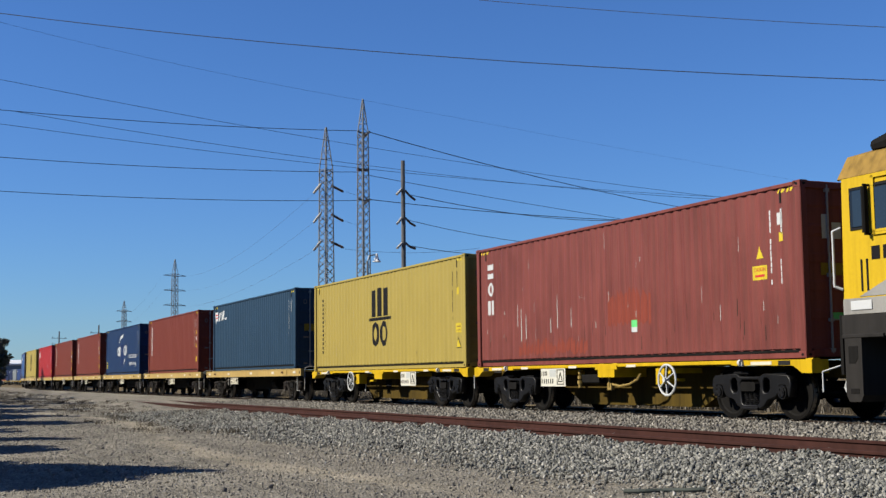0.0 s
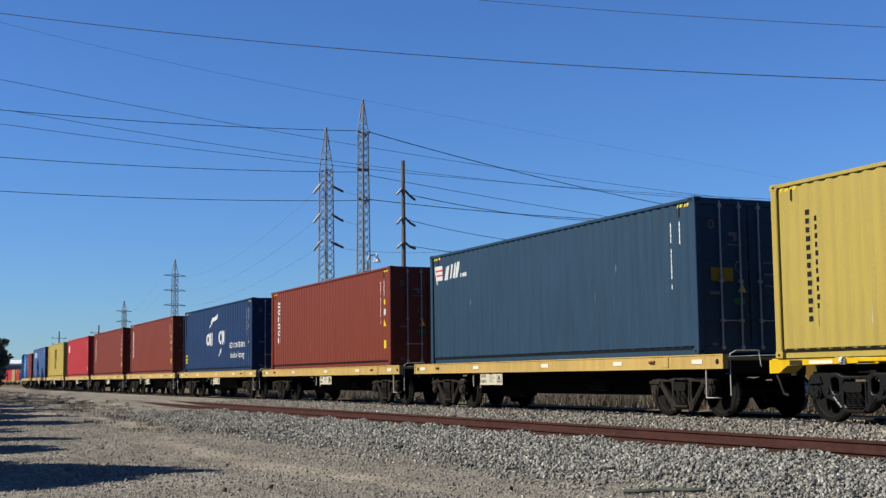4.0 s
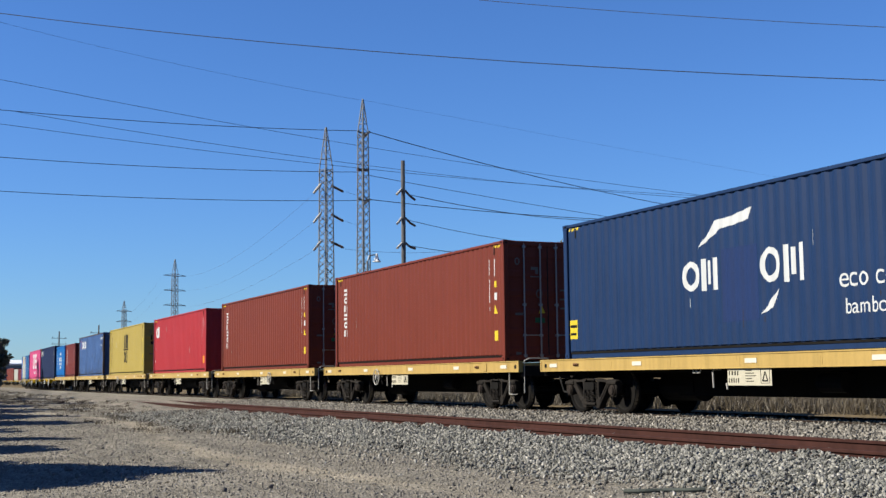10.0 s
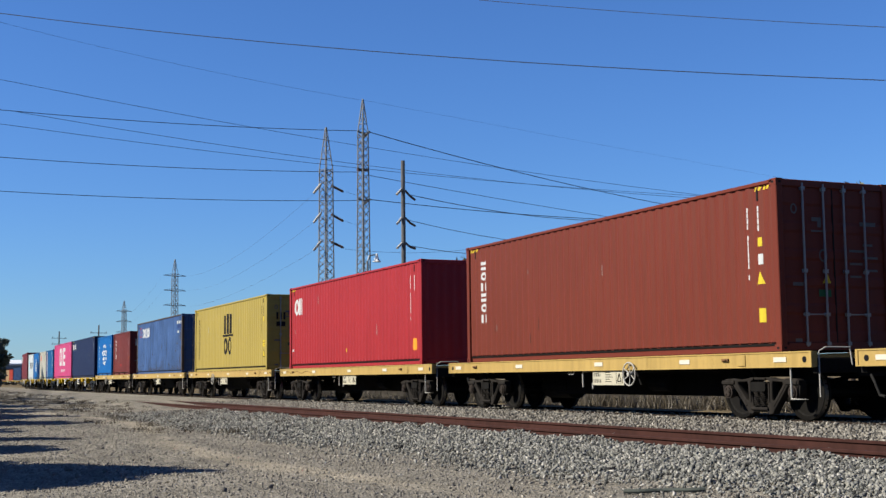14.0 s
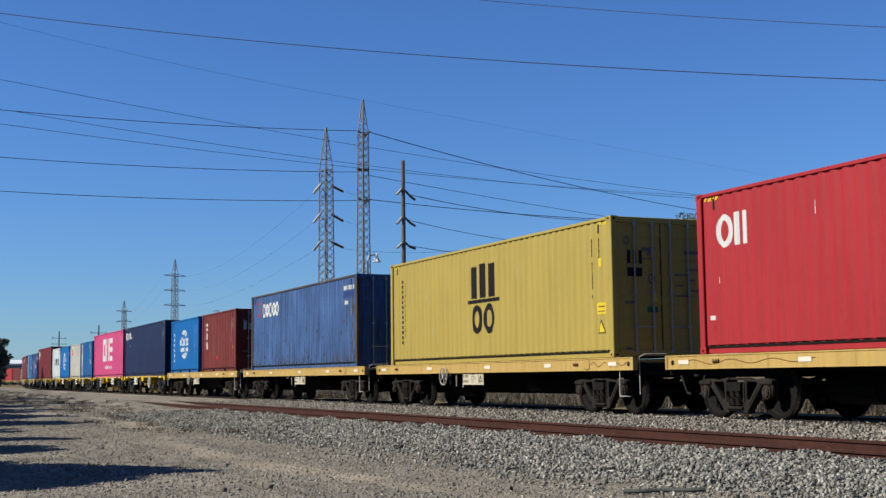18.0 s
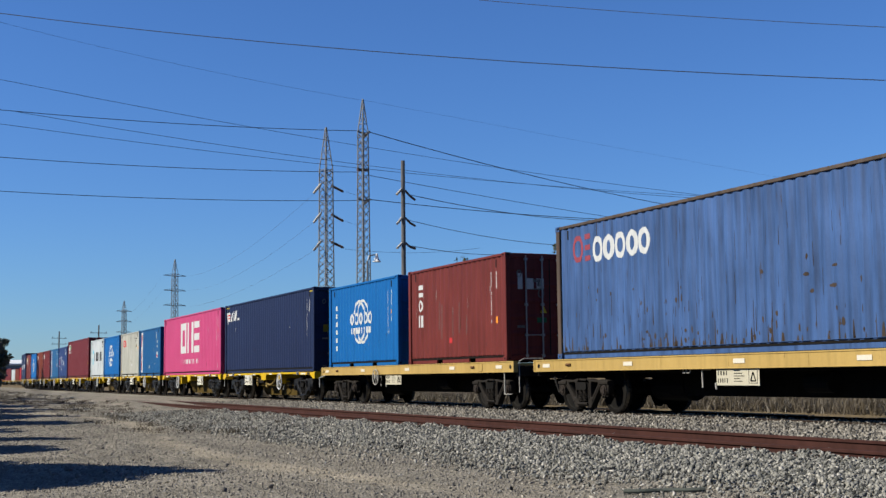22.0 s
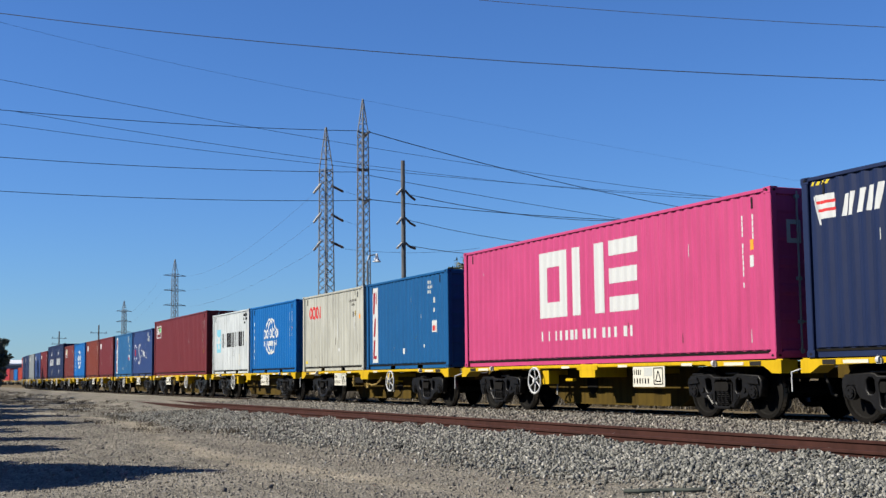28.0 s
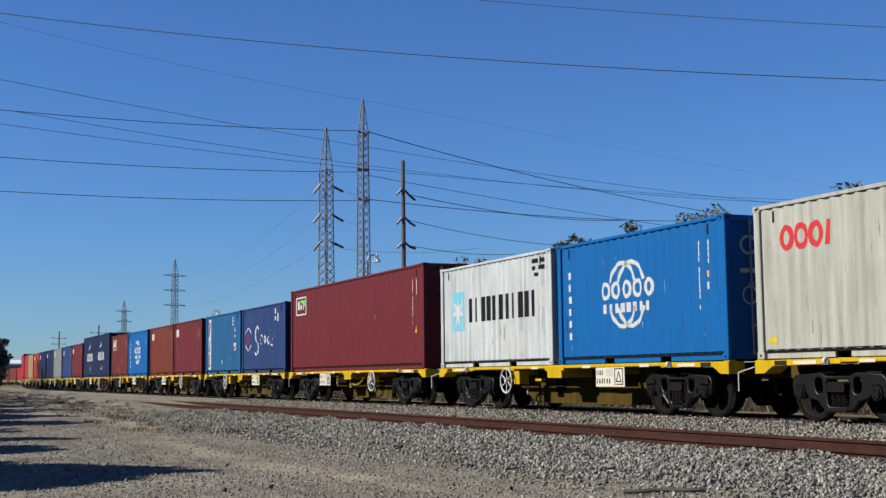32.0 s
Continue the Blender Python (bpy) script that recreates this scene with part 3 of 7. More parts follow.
def pressed_sheet(x0, x1, z0, z1):
    """A trapezoid-pressed sheet, outer face towards -y at y = 0, 60 mm deep in all."""
    bm = bmesh.new()
    cols = []
    for x in folds(x0, x1):
        y = prof(x)
        cols.append([bm.verts.new(p) for p in ((x, y, z0), (x, y, z1), (x, 0.06, z1), (x, 0.06, z0))])
    for a, b in zip(cols, cols[1:]):
        for i in range(4):
            bm.faces.new((a[i], b[i], b[(i + 1) % 4], a[(i + 1) % 4]))
    bm.faces.new(cols[0])
    bm.faces.new(cols[-1][::-1])
    bmesh.ops.recalc_face_normals(bm, faces=bm.faces)
    return bm


def rect(u0, v0, u1, v1, lean=0.0):
    return [(u0, v0), (u1, v0), (u1 + lean, v1), (u0 + lean, v1)]


def ring(cx, cy, rx, ry, t, n=28, a0=0.0, a1=2 * math.pi):
    """A band along an ellipse, as four-cornered pieces."""
    out = []
    for i in range(n):
        a, b = a0 + (a1 - a0) * i / n, a0 + (a1 - a0) * (i + 1) / n
        out.append([(cx + rx * math.cos(a), cy + ry * math.sin(a)), (cx + rx * math.cos(b), cy + ry * math.sin(b)), (cx + (rx - t) * math.cos(b), cy + (ry - t) * math.sin(b)), (cx + (rx - t) * math.cos(a), cy + (ry - t) * math.sin(a))])
    return out


def disc(cx, cy, rx, ry, n=16):
    return [(cx + rx * math.cos(2 * math.pi * i / n), cy + ry * math.sin(2 * math.pi * i / n)) for i in range(n)]


def hollow(u0, v0, u1, v1, t):
    return [rect(u0, v0, u0 + t, v1), rect(u1 - t, v0, u1, v1), rect(u0 + t, v0, u1 - t, v0 + t), rect(u0 + t, v1 - t, u1 - t, v1)]


def column(u, v0, v1, n, w, gap=0.35, seed=1):
    """A column of short bars."""
    r = random.Random(seed)
    step = (v1 - v0) / n
    return [rect(u, v0 + i * step, u + w * r.uniform(0.75, 1.0), v0 + (i + 1 - gap) * step) for i in range(n)]


def words(text, u0, v0, u1, v1):
    """The readable words as a flat mesh, fitted to the box u0..v1."""
    cu = bpy.data.curves.new("words", "FONT")
    cu.body = text
    ob = bpy.data.objects.new("words", cu)
    scene.collection.objects.link(ob)
    me = bpy.data.meshes.new_from_object(ob.evaluated_get(bpy.context.evaluated_depsgraph_get()))
    bpy.data.objects.remove(ob)
    bm = bmesh.new()
    bm.from_mesh(me)
    bpy.data.meshes.remove(me)
    xs, ys = [v.co.x for v in bm.verts], [v.co.y for v in bm.verts]
    for v in bm.verts:
        v.co = ((v.co.x - min(xs)) / (max(xs) - min(xs)) * (u1 - u0) + u0, 0, (v.co.y - min(ys)) / (max(ys) - min(ys)) * (v1 - v0) + v0)
    return bm


def marking(box_ob, name, shapes, material, length, label="", out=0.003, side=-1):
    """Paint or a sticker that follows the pressed side sheet; shapes in metres from the rear lower corner."""
    if isinstance(shapes, bmesh.types.BMesh):
        bm = shapes
    else:
        bm = bmesh.new()
        for poly in shapes:
            bm.faces.new([bm.verts.new((u, 0, v)) for u, v in poly])
    many = name in ("rub_wear", "code_column", "name_column", "name_strip", "sticker_print", "rub_wear")
    for v in bm.verts:
        v.co.x -= length / 2
    xs = [v.co.x for v in bm.verts]
    for x in folds(min(xs), max(xs))[1:-1]:
        bmesh.ops.bisect_plane(bm, geom=bm.verts[:] + bm.edges[:] + bm.faces[:], plane_co=(x, 0, 0), plane_no=(1, 0, 0))
    for v in bm.verts:
        v.co.y = -WIDE / 2 + 0.020 + prof(v.co.x) - out
    bmesh.ops.recalc_face_normals(bm, faces=bm.faces)
    for f in bm.faces:
        if f.normal.y > 0:
            f.normal_flip()
    return tagged(part(name, bm, material, box_ob, label), kind="stuff" if many else "")


def door_marking(box_ob, name, shapes, material, length, label=""):
    """A mark on the door end; shapes in metres from the near lower corner."""
    bm = bmesh.new()
    for poly in shapes:
        bm.faces.new([bm.verts.new((length / 2 - 0.044, -WIDE / 2 + u, v)) for u, v in poly])
    return tagged(part(name, bm, material, box_ob, label), kind="stuff" if name == "door_print" else "")


CASTING = {}


def container(label, col, length=12.192, high=2.896, doors=True, pockets=False, detail=True, group="containers on the train"):
    """A steel shipping container: posts, rails, castings, pressed sides, roof and door end (towards +x)."""
    m = PAINTS[col]
    edge = PAINTS["worn_rail"] if col == "worn_blue" else m
    top = tagged(new("shipping_container"), label, "shipping container", group)
    hl, hw = length / 2, WIDE / 2
    bm = pressed_sheet(-hl + 0.178, hl - 0.14, 0.16, high - 0.07)
    for v in bm.verts:
        v.co.y += -hw + 0.020
    near = part("side_panel", bm, m, top)
    again(near, top, (0, 0, 0), (0, 0, math.pi))
    if detail:
        # small ventilator boxes, their black standing in for the narrow shadow each casts
        for x in (-hl + 0.52, hl - 0.52):
            bm = bmesh.new()
            bbox(bm, x - 0.022, x + 0.022, -hw + 0.006, -hw + 0.045, high - 0.32, high - 0.13, 0.006)
            part("ventilator", bm, M_SEAL, top, "small ventilator coloured dark as its own shadow slit")
    bm = bmesh.new()
    box(bm, -hl + 0.1, hl - 0.1, -hw + 0.03, hw - 0.03, high - 0.055, high - 0.02)
    n = int(length / 0.5)
    for i in range(n):
        x = -hl + 0.3 + (length - 0.6) * (i + 0.5) / n
        box(bm, x - 0.11, x + 0.11, -hw + 0.12, hw - 0.12, high - 0.021, high - 0.004)
    part("roof", bm, m, top)
    for sy in (-1, 1):
        bm = bmesh.new()
        bbox(bm, -hl + 0.1, hl - 0.1, min(sy * hw, sy * (hw - 0.06)), max(sy * hw, sy * (hw - 0.06)), high - 0.075, high - 0.012, 0.008)
        part("top_rail", bm, edge, top)
        bm = bmesh.new()
        y0, y1 = sorted((sy * (hw - 0.061), sy * (hw - 0.105)))
        if pockets:
            cuts = [-hl + 0.1, -1.19, -0.83, 0.83, 1.19, hl - 0.1]
            for a, b in ((0, 1), (2, 3), (4, 5)):
                bbox(bm, cuts[a], cuts[b], y0, y1, 0.004, 0.162, 0.006)
            for a, b in ((1, 2), (3, 4)):
                box(bm, cuts[a], cuts[b], y0, y1, 0.13, 0.162)
        else:
            bbox(bm, -hl + 0.1, hl - 0.1, y0, y1, 0.004, 0.162, 0.006)
        part("bottom_rail", bm, m, top)
        for sx in (-1, 1):
            bm = bmesh.new()
            x0, x1 = sorted((sx * (hl - 0.004), sx * (hl - 0.15)))
            y0, y1 = sorted((sy * (hw - 0.004), sy * (hw - 0.13)))
            bbox(bm, x0, x1, y0, y1, 0.11, high - 0.11, 0.012)
            part("corner_post", bm, edge, top)
    bm = bmesh.new()
    n = int(length / 0.36)
    for i in range(n):
        x = -hl + 0.3 + (length - 0.6) * i / (n - 1)
        if not pockets or not any(a - 0.03 < abs(x) < b + 0.03 for a, b in ((0.83, 1.19),)):
            box(bm, x - 0.02, x + 0.02, -hw + 0.11, hw - 0.11, 0.02, 0.10)
    if pockets:
        for x in (-1.21, -0.81, 0.81, 1.21):
            box(bm, x - 0.01, x + 0.01, -hw + 0.11, hw - 0.11, 0.006, 0.10)
    part("floor_frame", bm, M_UNDER, top, "dark floor cross members")
    # corner castings: eight blocks with their oval slots
    if "block" not in CASTING:
        bm = bmesh.new()
        bbox(bm, -0.089, 0.089, -0.081, 0.081, -0.059, 0.059, 0.012)
        CASTING["block"] = bm
        pts = disc(0, 0, 0.032, 0.022, 10)
        bm = bmesh.new()
        bm.faces.new([bm.verts.new((u, -0.0835, v)) for u, v in pts])
        CASTING["slot"] = mesh_of(bm, "casting_slot", M_BLACK)
        bm = bmesh.new()
        bm.faces.new([bm.verts.new((0.0915, u, v)) for u, v in pts])
        CASTING["end_slot"] = mesh_of(bm, "casting_slot", M_BLACK)
    if col not in CASTING:
        CASTING[col] = mesh_of(CASTING["block"].copy(), "corner_casting", m)
    for sx in (-1, 1):
        for sy in (-1, 1):
            for z in (0.059, high - 0.059):
                o = new("corner_casting", CASTING[col])
                o.parent, o.location = top, (sx * (hl - 0.089), sy * (hw - 0.081), z)
                if detail and sy < 0:
                    for which in ("slot", "end_slot") if sx > 0 else ("slot",):
                        new("casting_slot", CASTING[which]).parent = o
    # ends
    bm = bmesh.new()
    box(bm, -hl + 0.02, -hl + 0.06, -hw + 0.12, hw - 0.12, 0.12, high - 0.08)
    for i in range(9):
        y = -hw + 0.2 + i * 0.255
        box(bm, -hl - 0.0, -hl + 0.021, y, y + 0.12, 0.16, high - 0.12)
    part("end_panel", bm, m, top)
    if doors:
        for k in (-1, 1):
            bm = bmesh.new()
            y0, y1 = sorted((k * 0.012, k * (hw - 0.125)))
            levels = [(0.15, 0.0)]
            for zz in np.linspace(0.30, high - 0.75, 5):
                levels += [(zz, 0.0), (zz + 0.05, -0.012), (zz + 0.30, -0.012), (zz + 0.35, 0.0)]
            levels.append((high - 0.13, 0.0))
            cols = [[bm.verts.new(p) for p in ((hl - 0.05 + o, y0, z), (hl - 0.05 + o, y1, z), (hl - 0.10, y1, z), (hl - 0.10, y0, z))] for z, o in levels]
            for a, b in zip(cols, cols[1:]):
                for i in range(4):
                    bm.faces.new((a[i], a[(i + 1) % 4], b[(i + 1) % 4], b[i]))
            bm.faces.new(cols[0])
            bm.faces.new(cols[-1])
            bmesh.ops.recalc_face_normals(bm, faces=bm.faces)
            d = part("door", bm, m, top)
            for yy in (0.10, 0.54):
                bm = bmesh.new()
                rod(bm, (hl - 0.015, k * (yy + 0.12), 0.08), (hl - 0.015, k * (yy + 0.12), high - 0.06), 0.019, 6)
                for zz in (0.13, 0.62, 1.35, high - 0.15):
                    box(bm, hl - 0.05, hl + 0.008, k * (yy + 0.12) - 0.04, k * (yy + 0.12) + 0.04, zz - 0.03, zz + 0.03)
                part("lock_rod", bm, M_ROD, d, "grey galvanised locking rod")
                bm = bmesh.new()
                rod(bm, (hl - 0.0, k * (yy + 0.12), 0.62), (hl - 0.0, k * (yy - 0.10 if yy > 0.4 else yy + 0.34), 0.62), 0.012, 5)
                part("door_handle", bm, M_ROD, d, "grey steel door handle")
            bm = bmesh.new()
            for zz in np.linspace(0.3, high - 0.3, 4):
                rod(bm, (hl - 0.03, k * (hw - 0.11), zz - 0.06), (hl - 0.03, k * (hw - 0.11), zz + 0.06), 0.018, 6)
            part("hinge", bm, m, d)
        bm = bmesh.new()
        box(bm, hl - 0.08, hl - 0.047, -0.012, 0.012, 0.15, high - 0.13)
        part("door_seal", bm, M_SEAL, top, "black rubber door seal")
    else:
        bm = pressed_sheet(-hw + 0.13, hw - 0.13, 0.14, high - 0.1)
        bmesh.ops.rotate(bm, verts=bm.verts, matrix=Matrix.Rotation(math.pi / 2, 3, "Z"))
        for v in bm.verts:
            v.co.x += hl - 0.03
        part("end_panel", bm, m, top)
    for z0, z1, nm in ((0.02, 0.15, "door_sill"), (high - 0.13, high - 0.01, "door_header")):
        bm = bmesh.new()
        bbox(bm, hl - 0.11, hl - 0.01, -hw + 0.16, hw - 0.16, z0, z1, 0.01)
        part(nm, bm, m, top)
    bm = bmesh.new()
    box(bm, -hl + 0.1, hl - 0.1, -hw + 0.05, hw - 0.05, 0.10, 0.14)
    part("floor", bm, M_UNDER, top, "dark underside of the floor")
    return top


def codes(c, length, high, ink=M_WHITE):
    """The columns of small upright registration bars near the door end, and the hazard strips by the top corner."""
    e = length
    groups = column(e - 0.83, high - 1.66, high - 0.40, 13, 0.046, 0.14, 3)
    marking(c, "code_column", [p for i, p in enumerate(groups) if i not in (1, 8)], ink, length)
    marking(c, "code_column", column(e - 0.54, high - 0.84, high - 0.40, 4, 0.042, 0.14, 5), ink, length)


def stripes(c, length, high, ends=(0, 1)):
    for e in ends:
        u0 = 0.22 if e == 0 else length - 0.62
        marking(c, "hazard_stripes", [rect(u0 + i * 0.11, high - 0.155, u0 + i * 0.11 + 0.06, high - 0.095, 0.04) for i in range(4)], M_YEL, length, "yellow height-warning stripes")


# ---- running gear ----
GEAR = {}


def wheelset_mesh():
    bm = bmesh.new()
    for k in (-1, 1):
        lathe(bm, [(0.02, k * 0.70), (0.13, k * 0.69), (0.15, k * 0.71), (0.36, k * 0.735), (0.385, k * 0.70), (0.445, k * 0.685), (0.475, k * 0.69), (0.475, k * 0.712), (0.457, k * 0.722), (0.452, k * 0.815), (0.40, k * 0.822), (0.385, k * 0.79), (0.36, k * 0.775), (0.16, k * 0.765), (0.13, k * 0.81), (0.02, k * 0.81)], 32, False)
    rod(bm, (0, -1.0, 0), (0, 1.0, 0), 0.075, 12)
    return mesh_of(bm, "wheelset", M_WHEEL)


def cast_plate(outlines, half_thick, edge):
    """A cast plate from its side outline (x, z) and the outlines of its openings, with rounded edges, 2 x half_thick across."""
    cu = bpy.data.curves.new("outline", "CURVE")
    cu.dimensions, cu.fill_mode, cu.extrude, cu.bevel_depth, cu.bevel_resolution = "2D", "BOTH", half_thick - edge, edge, 1
    cu.offset = -edge
    for pts in outlines:
        sp = cu.splines.new("POLY")
        sp.points.add(len(pts) - 1)
        for p, (x, z) in zip(sp.points, pts):
            p.co = (x, z, 0, 1)
        sp.use_cyclic_u = True
    ob = bpy.data.objects.new("outline", cu)
    scene.collection.objects.link(ob)
    me = bpy.data.meshes.new_from_object(ob.evaluated_get(bpy.context.evaluated_depsgraph_get()))
    bpy.data.objects.remove(ob)
    bm = bmesh.new()
    bm.from_mesh(me)
    bpy.data.meshes.remove(me)
    for v in bm.verts:
        v.co = (v.co.x, v.co.z, v.co.y)
    bmesh.ops.recalc_face_normals(bm, faces=bm.faces)
    return bm


def bogie(wagon, x, black=False):
    """A three-piece bogie: bolster, two cast side frames with spring nests, two wheelsets on bearing caps."""
    m = M_BOGIE_BLACK if black else M_BOGIE
    key = "black" if black else "dusty"
    if "wheelset" not in GEAR:
        GEAR["wheelset"] = wheelset_mesh()
        bm = bmesh.new()
        for k in (-1, 1):
            lathe(bm, [(0.4535, k * 0.728), (0.4565, k * 0.73), (0.4545, k * 0.80), (0.4525, k * 0.802)], 40, True)
        GEAR["tread"] = mesh_of(bm, "tread", M_TREAD)
        bm = bmesh.new()
        rod(bm, (0, 0, 0), (0, -0.09, 0), 0.115, 14)
        rod(bm, (0, -0.09, 0), (0, -0.115, 0), 0.085, 14)
        for i in range(3):
            a = 2 * math.pi * i / 3
            rod(bm, (0.055 * math.cos(a), -0.11, 0.055 * math.sin(a)), (0.055 * math.cos(a), -0.13, 0.055 * math.sin(a)), 0.018, 6)
        GEAR["dustycap"] = mesh_of(bm.copy(), "bearing_cap", M_BEARING)
        GEAR["blackcap"] = mesh_of(bm, "bearing_cap", M_BOGIE_BLACK)
    if key not in GEAR:
        half = [(0.0, 0.13), (0.17, 0.13), (0.22, 0.09), (0.33, 0.10), (0.37, 0.17), (0.69, 0.53), (0.745, 0.57), (0.79, 0.60), (0.93, 0.60), (0.965, 0.55), (0.985, 0.39), (1.01, 0.38), (1.035, 0.57), (1.02, 0.65), (0.95, 0.69), (0.72, 0.70), (0.52, 0.675), (0.34, 0.70), (0.26, 0.715), (0.0, 0.715)]
        win = [(0.325, 0.61), (0.345, 0.645), (0.52, 0.635), (0.60, 0.635), (0.605, 0.60), (0.385, 0.345), (0.335, 0.315), (0.305, 0.35)]
        nest = [(-0.20, 0.24), (-0.18, 0.215), (0.18, 0.215), (0.20, 0.24), (0.255, 0.63), (0.21, 0.67), (-0.21, 0.67), (-0.255, 0.63)]
        if black:
            half = [(0.0, 0.165), (0.26, 0.18), (0.38, 0.24), (0.46, 0.33), (0.56, 0.355), (0.68, 0.385), (0.745, 0.47), (0.785, 0.58), (0.935, 0.58), (0.97, 0.52), (0.99, 0.39), (1.035, 0.39), (1.075, 0.58), (1.055, 0.69), (0.99, 0.755), (0.42, 0.785), (0.34, 0.77), (0.28, 0.735), (0.0, 0.73)]
            win = [(0.345, 0.50), (0.36, 0.66), (0.40, 0.705), (0.475, 0.705), (0.53, 0.66), (0.525, 0.52), (0.47, 0.455), (0.38, 0.455)]
            nest = [(-0.24, 0.29), (-0.20, 0.25), (0.20, 0.25), (0.24, 0.29), (0.27, 0.62), (0.22, 0.675), (-0.22, 0.675), (-0.27, 0.62)]
        bm = cast_plate([half + [(-x, z) for x, z in half[-2:0:-1]], win, [(-x, z) for x, z in win], nest], 0.075, 0.018)
        for k in (-1, 1):
            # ribs along the arms and the bearing adapter in the jaw
            if black:
                rod(bm, (k * 0.30, -0.07, 0.24), (k * 0.47, -0.07, 0.40), 0.024, 6)
                rod(bm, (k * 0.60, -0.05, 0.50), (k * 0.60, -0.10, 0.50), 0.05, 8)
                rod(bm, (k * 0.36, -0.07, 0.34), (k * 0.36, -0.07, 0.44), 0.035, 7)
                prism(bm, [(k * 0.70, 0.62), (k * 0.76, 0.72), (k * 1.0, 0.70), (k * 1.03, 0.60)], -0.11, -0.05)
            else:
                rod(bm, (k * 0.36, -0.07, 0.24), (k * 0.66, -0.07, 0.58), 0.020, 5)
                bbox(bm, k * 0.86 - 0.17, k * 0.86 + 0.17, -0.10, 0.05, 0.585, 0.665, 0.02)
            prism(bm, [(k * 0.77, 0.52), (k * 0.77, 0.60), (k * 0.95, 0.60), (k * 0.95, 0.52)], -0.05, 0.05)
            box(bm, k * 0.25 - 0.015, k * 0.25 + 0.015, -0.09, -0.07, 0.30, 0.62)
        bbox(bm, -0.22, 0.22, -0.11, 0.10, 0.16, 0.215, 0.015)
        bbox(bm, -0.15, 0.15, -0.11, -0.02, 0.50, 0.60, 0.015)
        if black:
            for u0, u1, z in ((-0.95, -0.62, 0.80), (0.05, 0.46, 0.82)):
                bbox(bm, u0, u1, -0.06, 0.06, z - 0.05, z, 0.015)
        for u in ((-0.52, -0.06, 0.14, 0.5) if black else (-0.16, 0.16)):
            rod(bm, (u, -0.07, 0.69), (u, -0.10, 0.69), 0.02, 6)
        GEAR[key] = mesh_of(bm, "side_frame", m)
        bm = bmesh.new()
        for k in ((-0.12, 0.0, 0.12) if black else (-0.08, 0.08)):
            pts = [(k + 0.055 * math.cos(i * 1.2), 0.0 + 0.055 * math.sin(i * 1.2), 0.215 + 0.27 * i / 42) for i in range(43)]
            tube(bm, pts, 0.012, 4)
        GEAR[key + "spring"] = mesh_of(bm, "spring_nest", m)
    bm = bmesh.new()
    bbox(bm, -0.2, 0.2, -1.12, 1.12, 0.48, 0.64, 0.03)
    box(bm, -0.12, 0.12, -0.7, 0.7, 0.40, 0.50)
    rod(bm, (0, 0, 0.6), (0, 0, 0.82), 0.18, 14)
    for k in (-1, 1):
        rod(bm, (k * 0.36, -0.9, 0.38), (k * 0.36, 0.9, 0.38), 0.04, 8)
        box(bm, k * 0.40 - 0.03, k * 0.40 + 0.03, -0.82, -0.70, 0.30, 0.52)
        box(bm, k * 0.40 - 0.03, k * 0.40 + 0.03, 0.70, 0.82, 0.30, 0.52)
    b = part("bogie", bm, M_UNDER, wagon, "cast steel bogie with two wheelsets", (x, 0, 0))
    for k in (-1, 1):
        f = new("side_frame", GEAR[key])
        f.parent, f.location = b, (0, k * 1.0, 0)
        s = new("spring_nest", GEAR[key + "spring"])
        s.parent, s.location = b, (0, k * 1.06 - (0 if k < 0 else 0.04), 0)
    for k in (-1, 1):
        w = tagged(new("wheelset", GEAR["wheelset"]), "steel wheelset with bright worn rims")
        w.parent, w.location = b, (k * 0.86, 0, 0.457)
        for sd in (-1, 1):
            c = new("bearing_cap", GEAR[key + "cap"])
            c.parent, c.location, c.rotation_euler = b, (k * 0.86, sd * 1.0, 0.47), (0, 0, 0 if sd < 0 else math.pi)
    return b


def join_treads():
    """The bright rim belongs to the wheel: one mesh with two materials."""
    bm = bmesh.new()
    bm.from_mesh(GEAR["wheelset"])
    n = len(bm.faces)
    bm.from_mesh(GEAR["tread"])
    bm.faces.ensure_lookup_table()
    for f in bm.faces[n:]:
        f.material_index = 1
    bm.to_mesh(GEAR["wheelset"])
    bm.free()
    GEAR["wheelset"].materials.append(M_TREAD)


def coupler(wagon, x, k):
    bm = bmesh.new()
    x0, x1 = sorted((x - k * 0.2, x + k * 0.12))
    bbox(bm, x0, x1, -0.08, 0.08, 0.78, 0.94, 0.02)
    x0, x1 = sorted((x + k * 0.10, x + k * 0.24))
    bbox(bm, x0, x1, -0.14, 0.10, 0.74, 0.99, 0.02)
    part("coupler", bm, M_BOGIE, wagon, "knuckle coupler")
    bm = bmesh.new()
    tube(bm, [(x, -0.35, 0.75), (x + k * 0.08, -0.35, 0.62), (x + k * 0.15, -0.32, 0.42), (x + k * 0.24, -0.30, 0.40)], 0.025, 6)
    part("air_hose", bm, M_RUBBER, wagon, "black rubber air hose")


def handwheel(wagon, x, y, z, r, material, rim=0.022):
    bm = bmesh.new()
    n = 24
    pts = [(x + r * math.cos(2 * math.pi * i / n), y, z + r * math.sin(2 * math.pi * i / n)) for i in range(n + 1)]
    tube(bm, pts, rim, 6)
    for i in range(3):
        a = math.pi / 6 + i * math.pi / 3
        c, q = r * math.cos(a), r * math.sin(a)
        tube(bm, [(x - c, y, z - q), (x, y + 0.03, z), (x + c, y, z + q)], rim * 0.7, 6)
    rod(bm, (x, y - 0.03, z), (x, y + 0.08, z), 0.045, 8)
    return part("handbrake_wheel", bm, material, wagon, "spoked handbrake wheel")


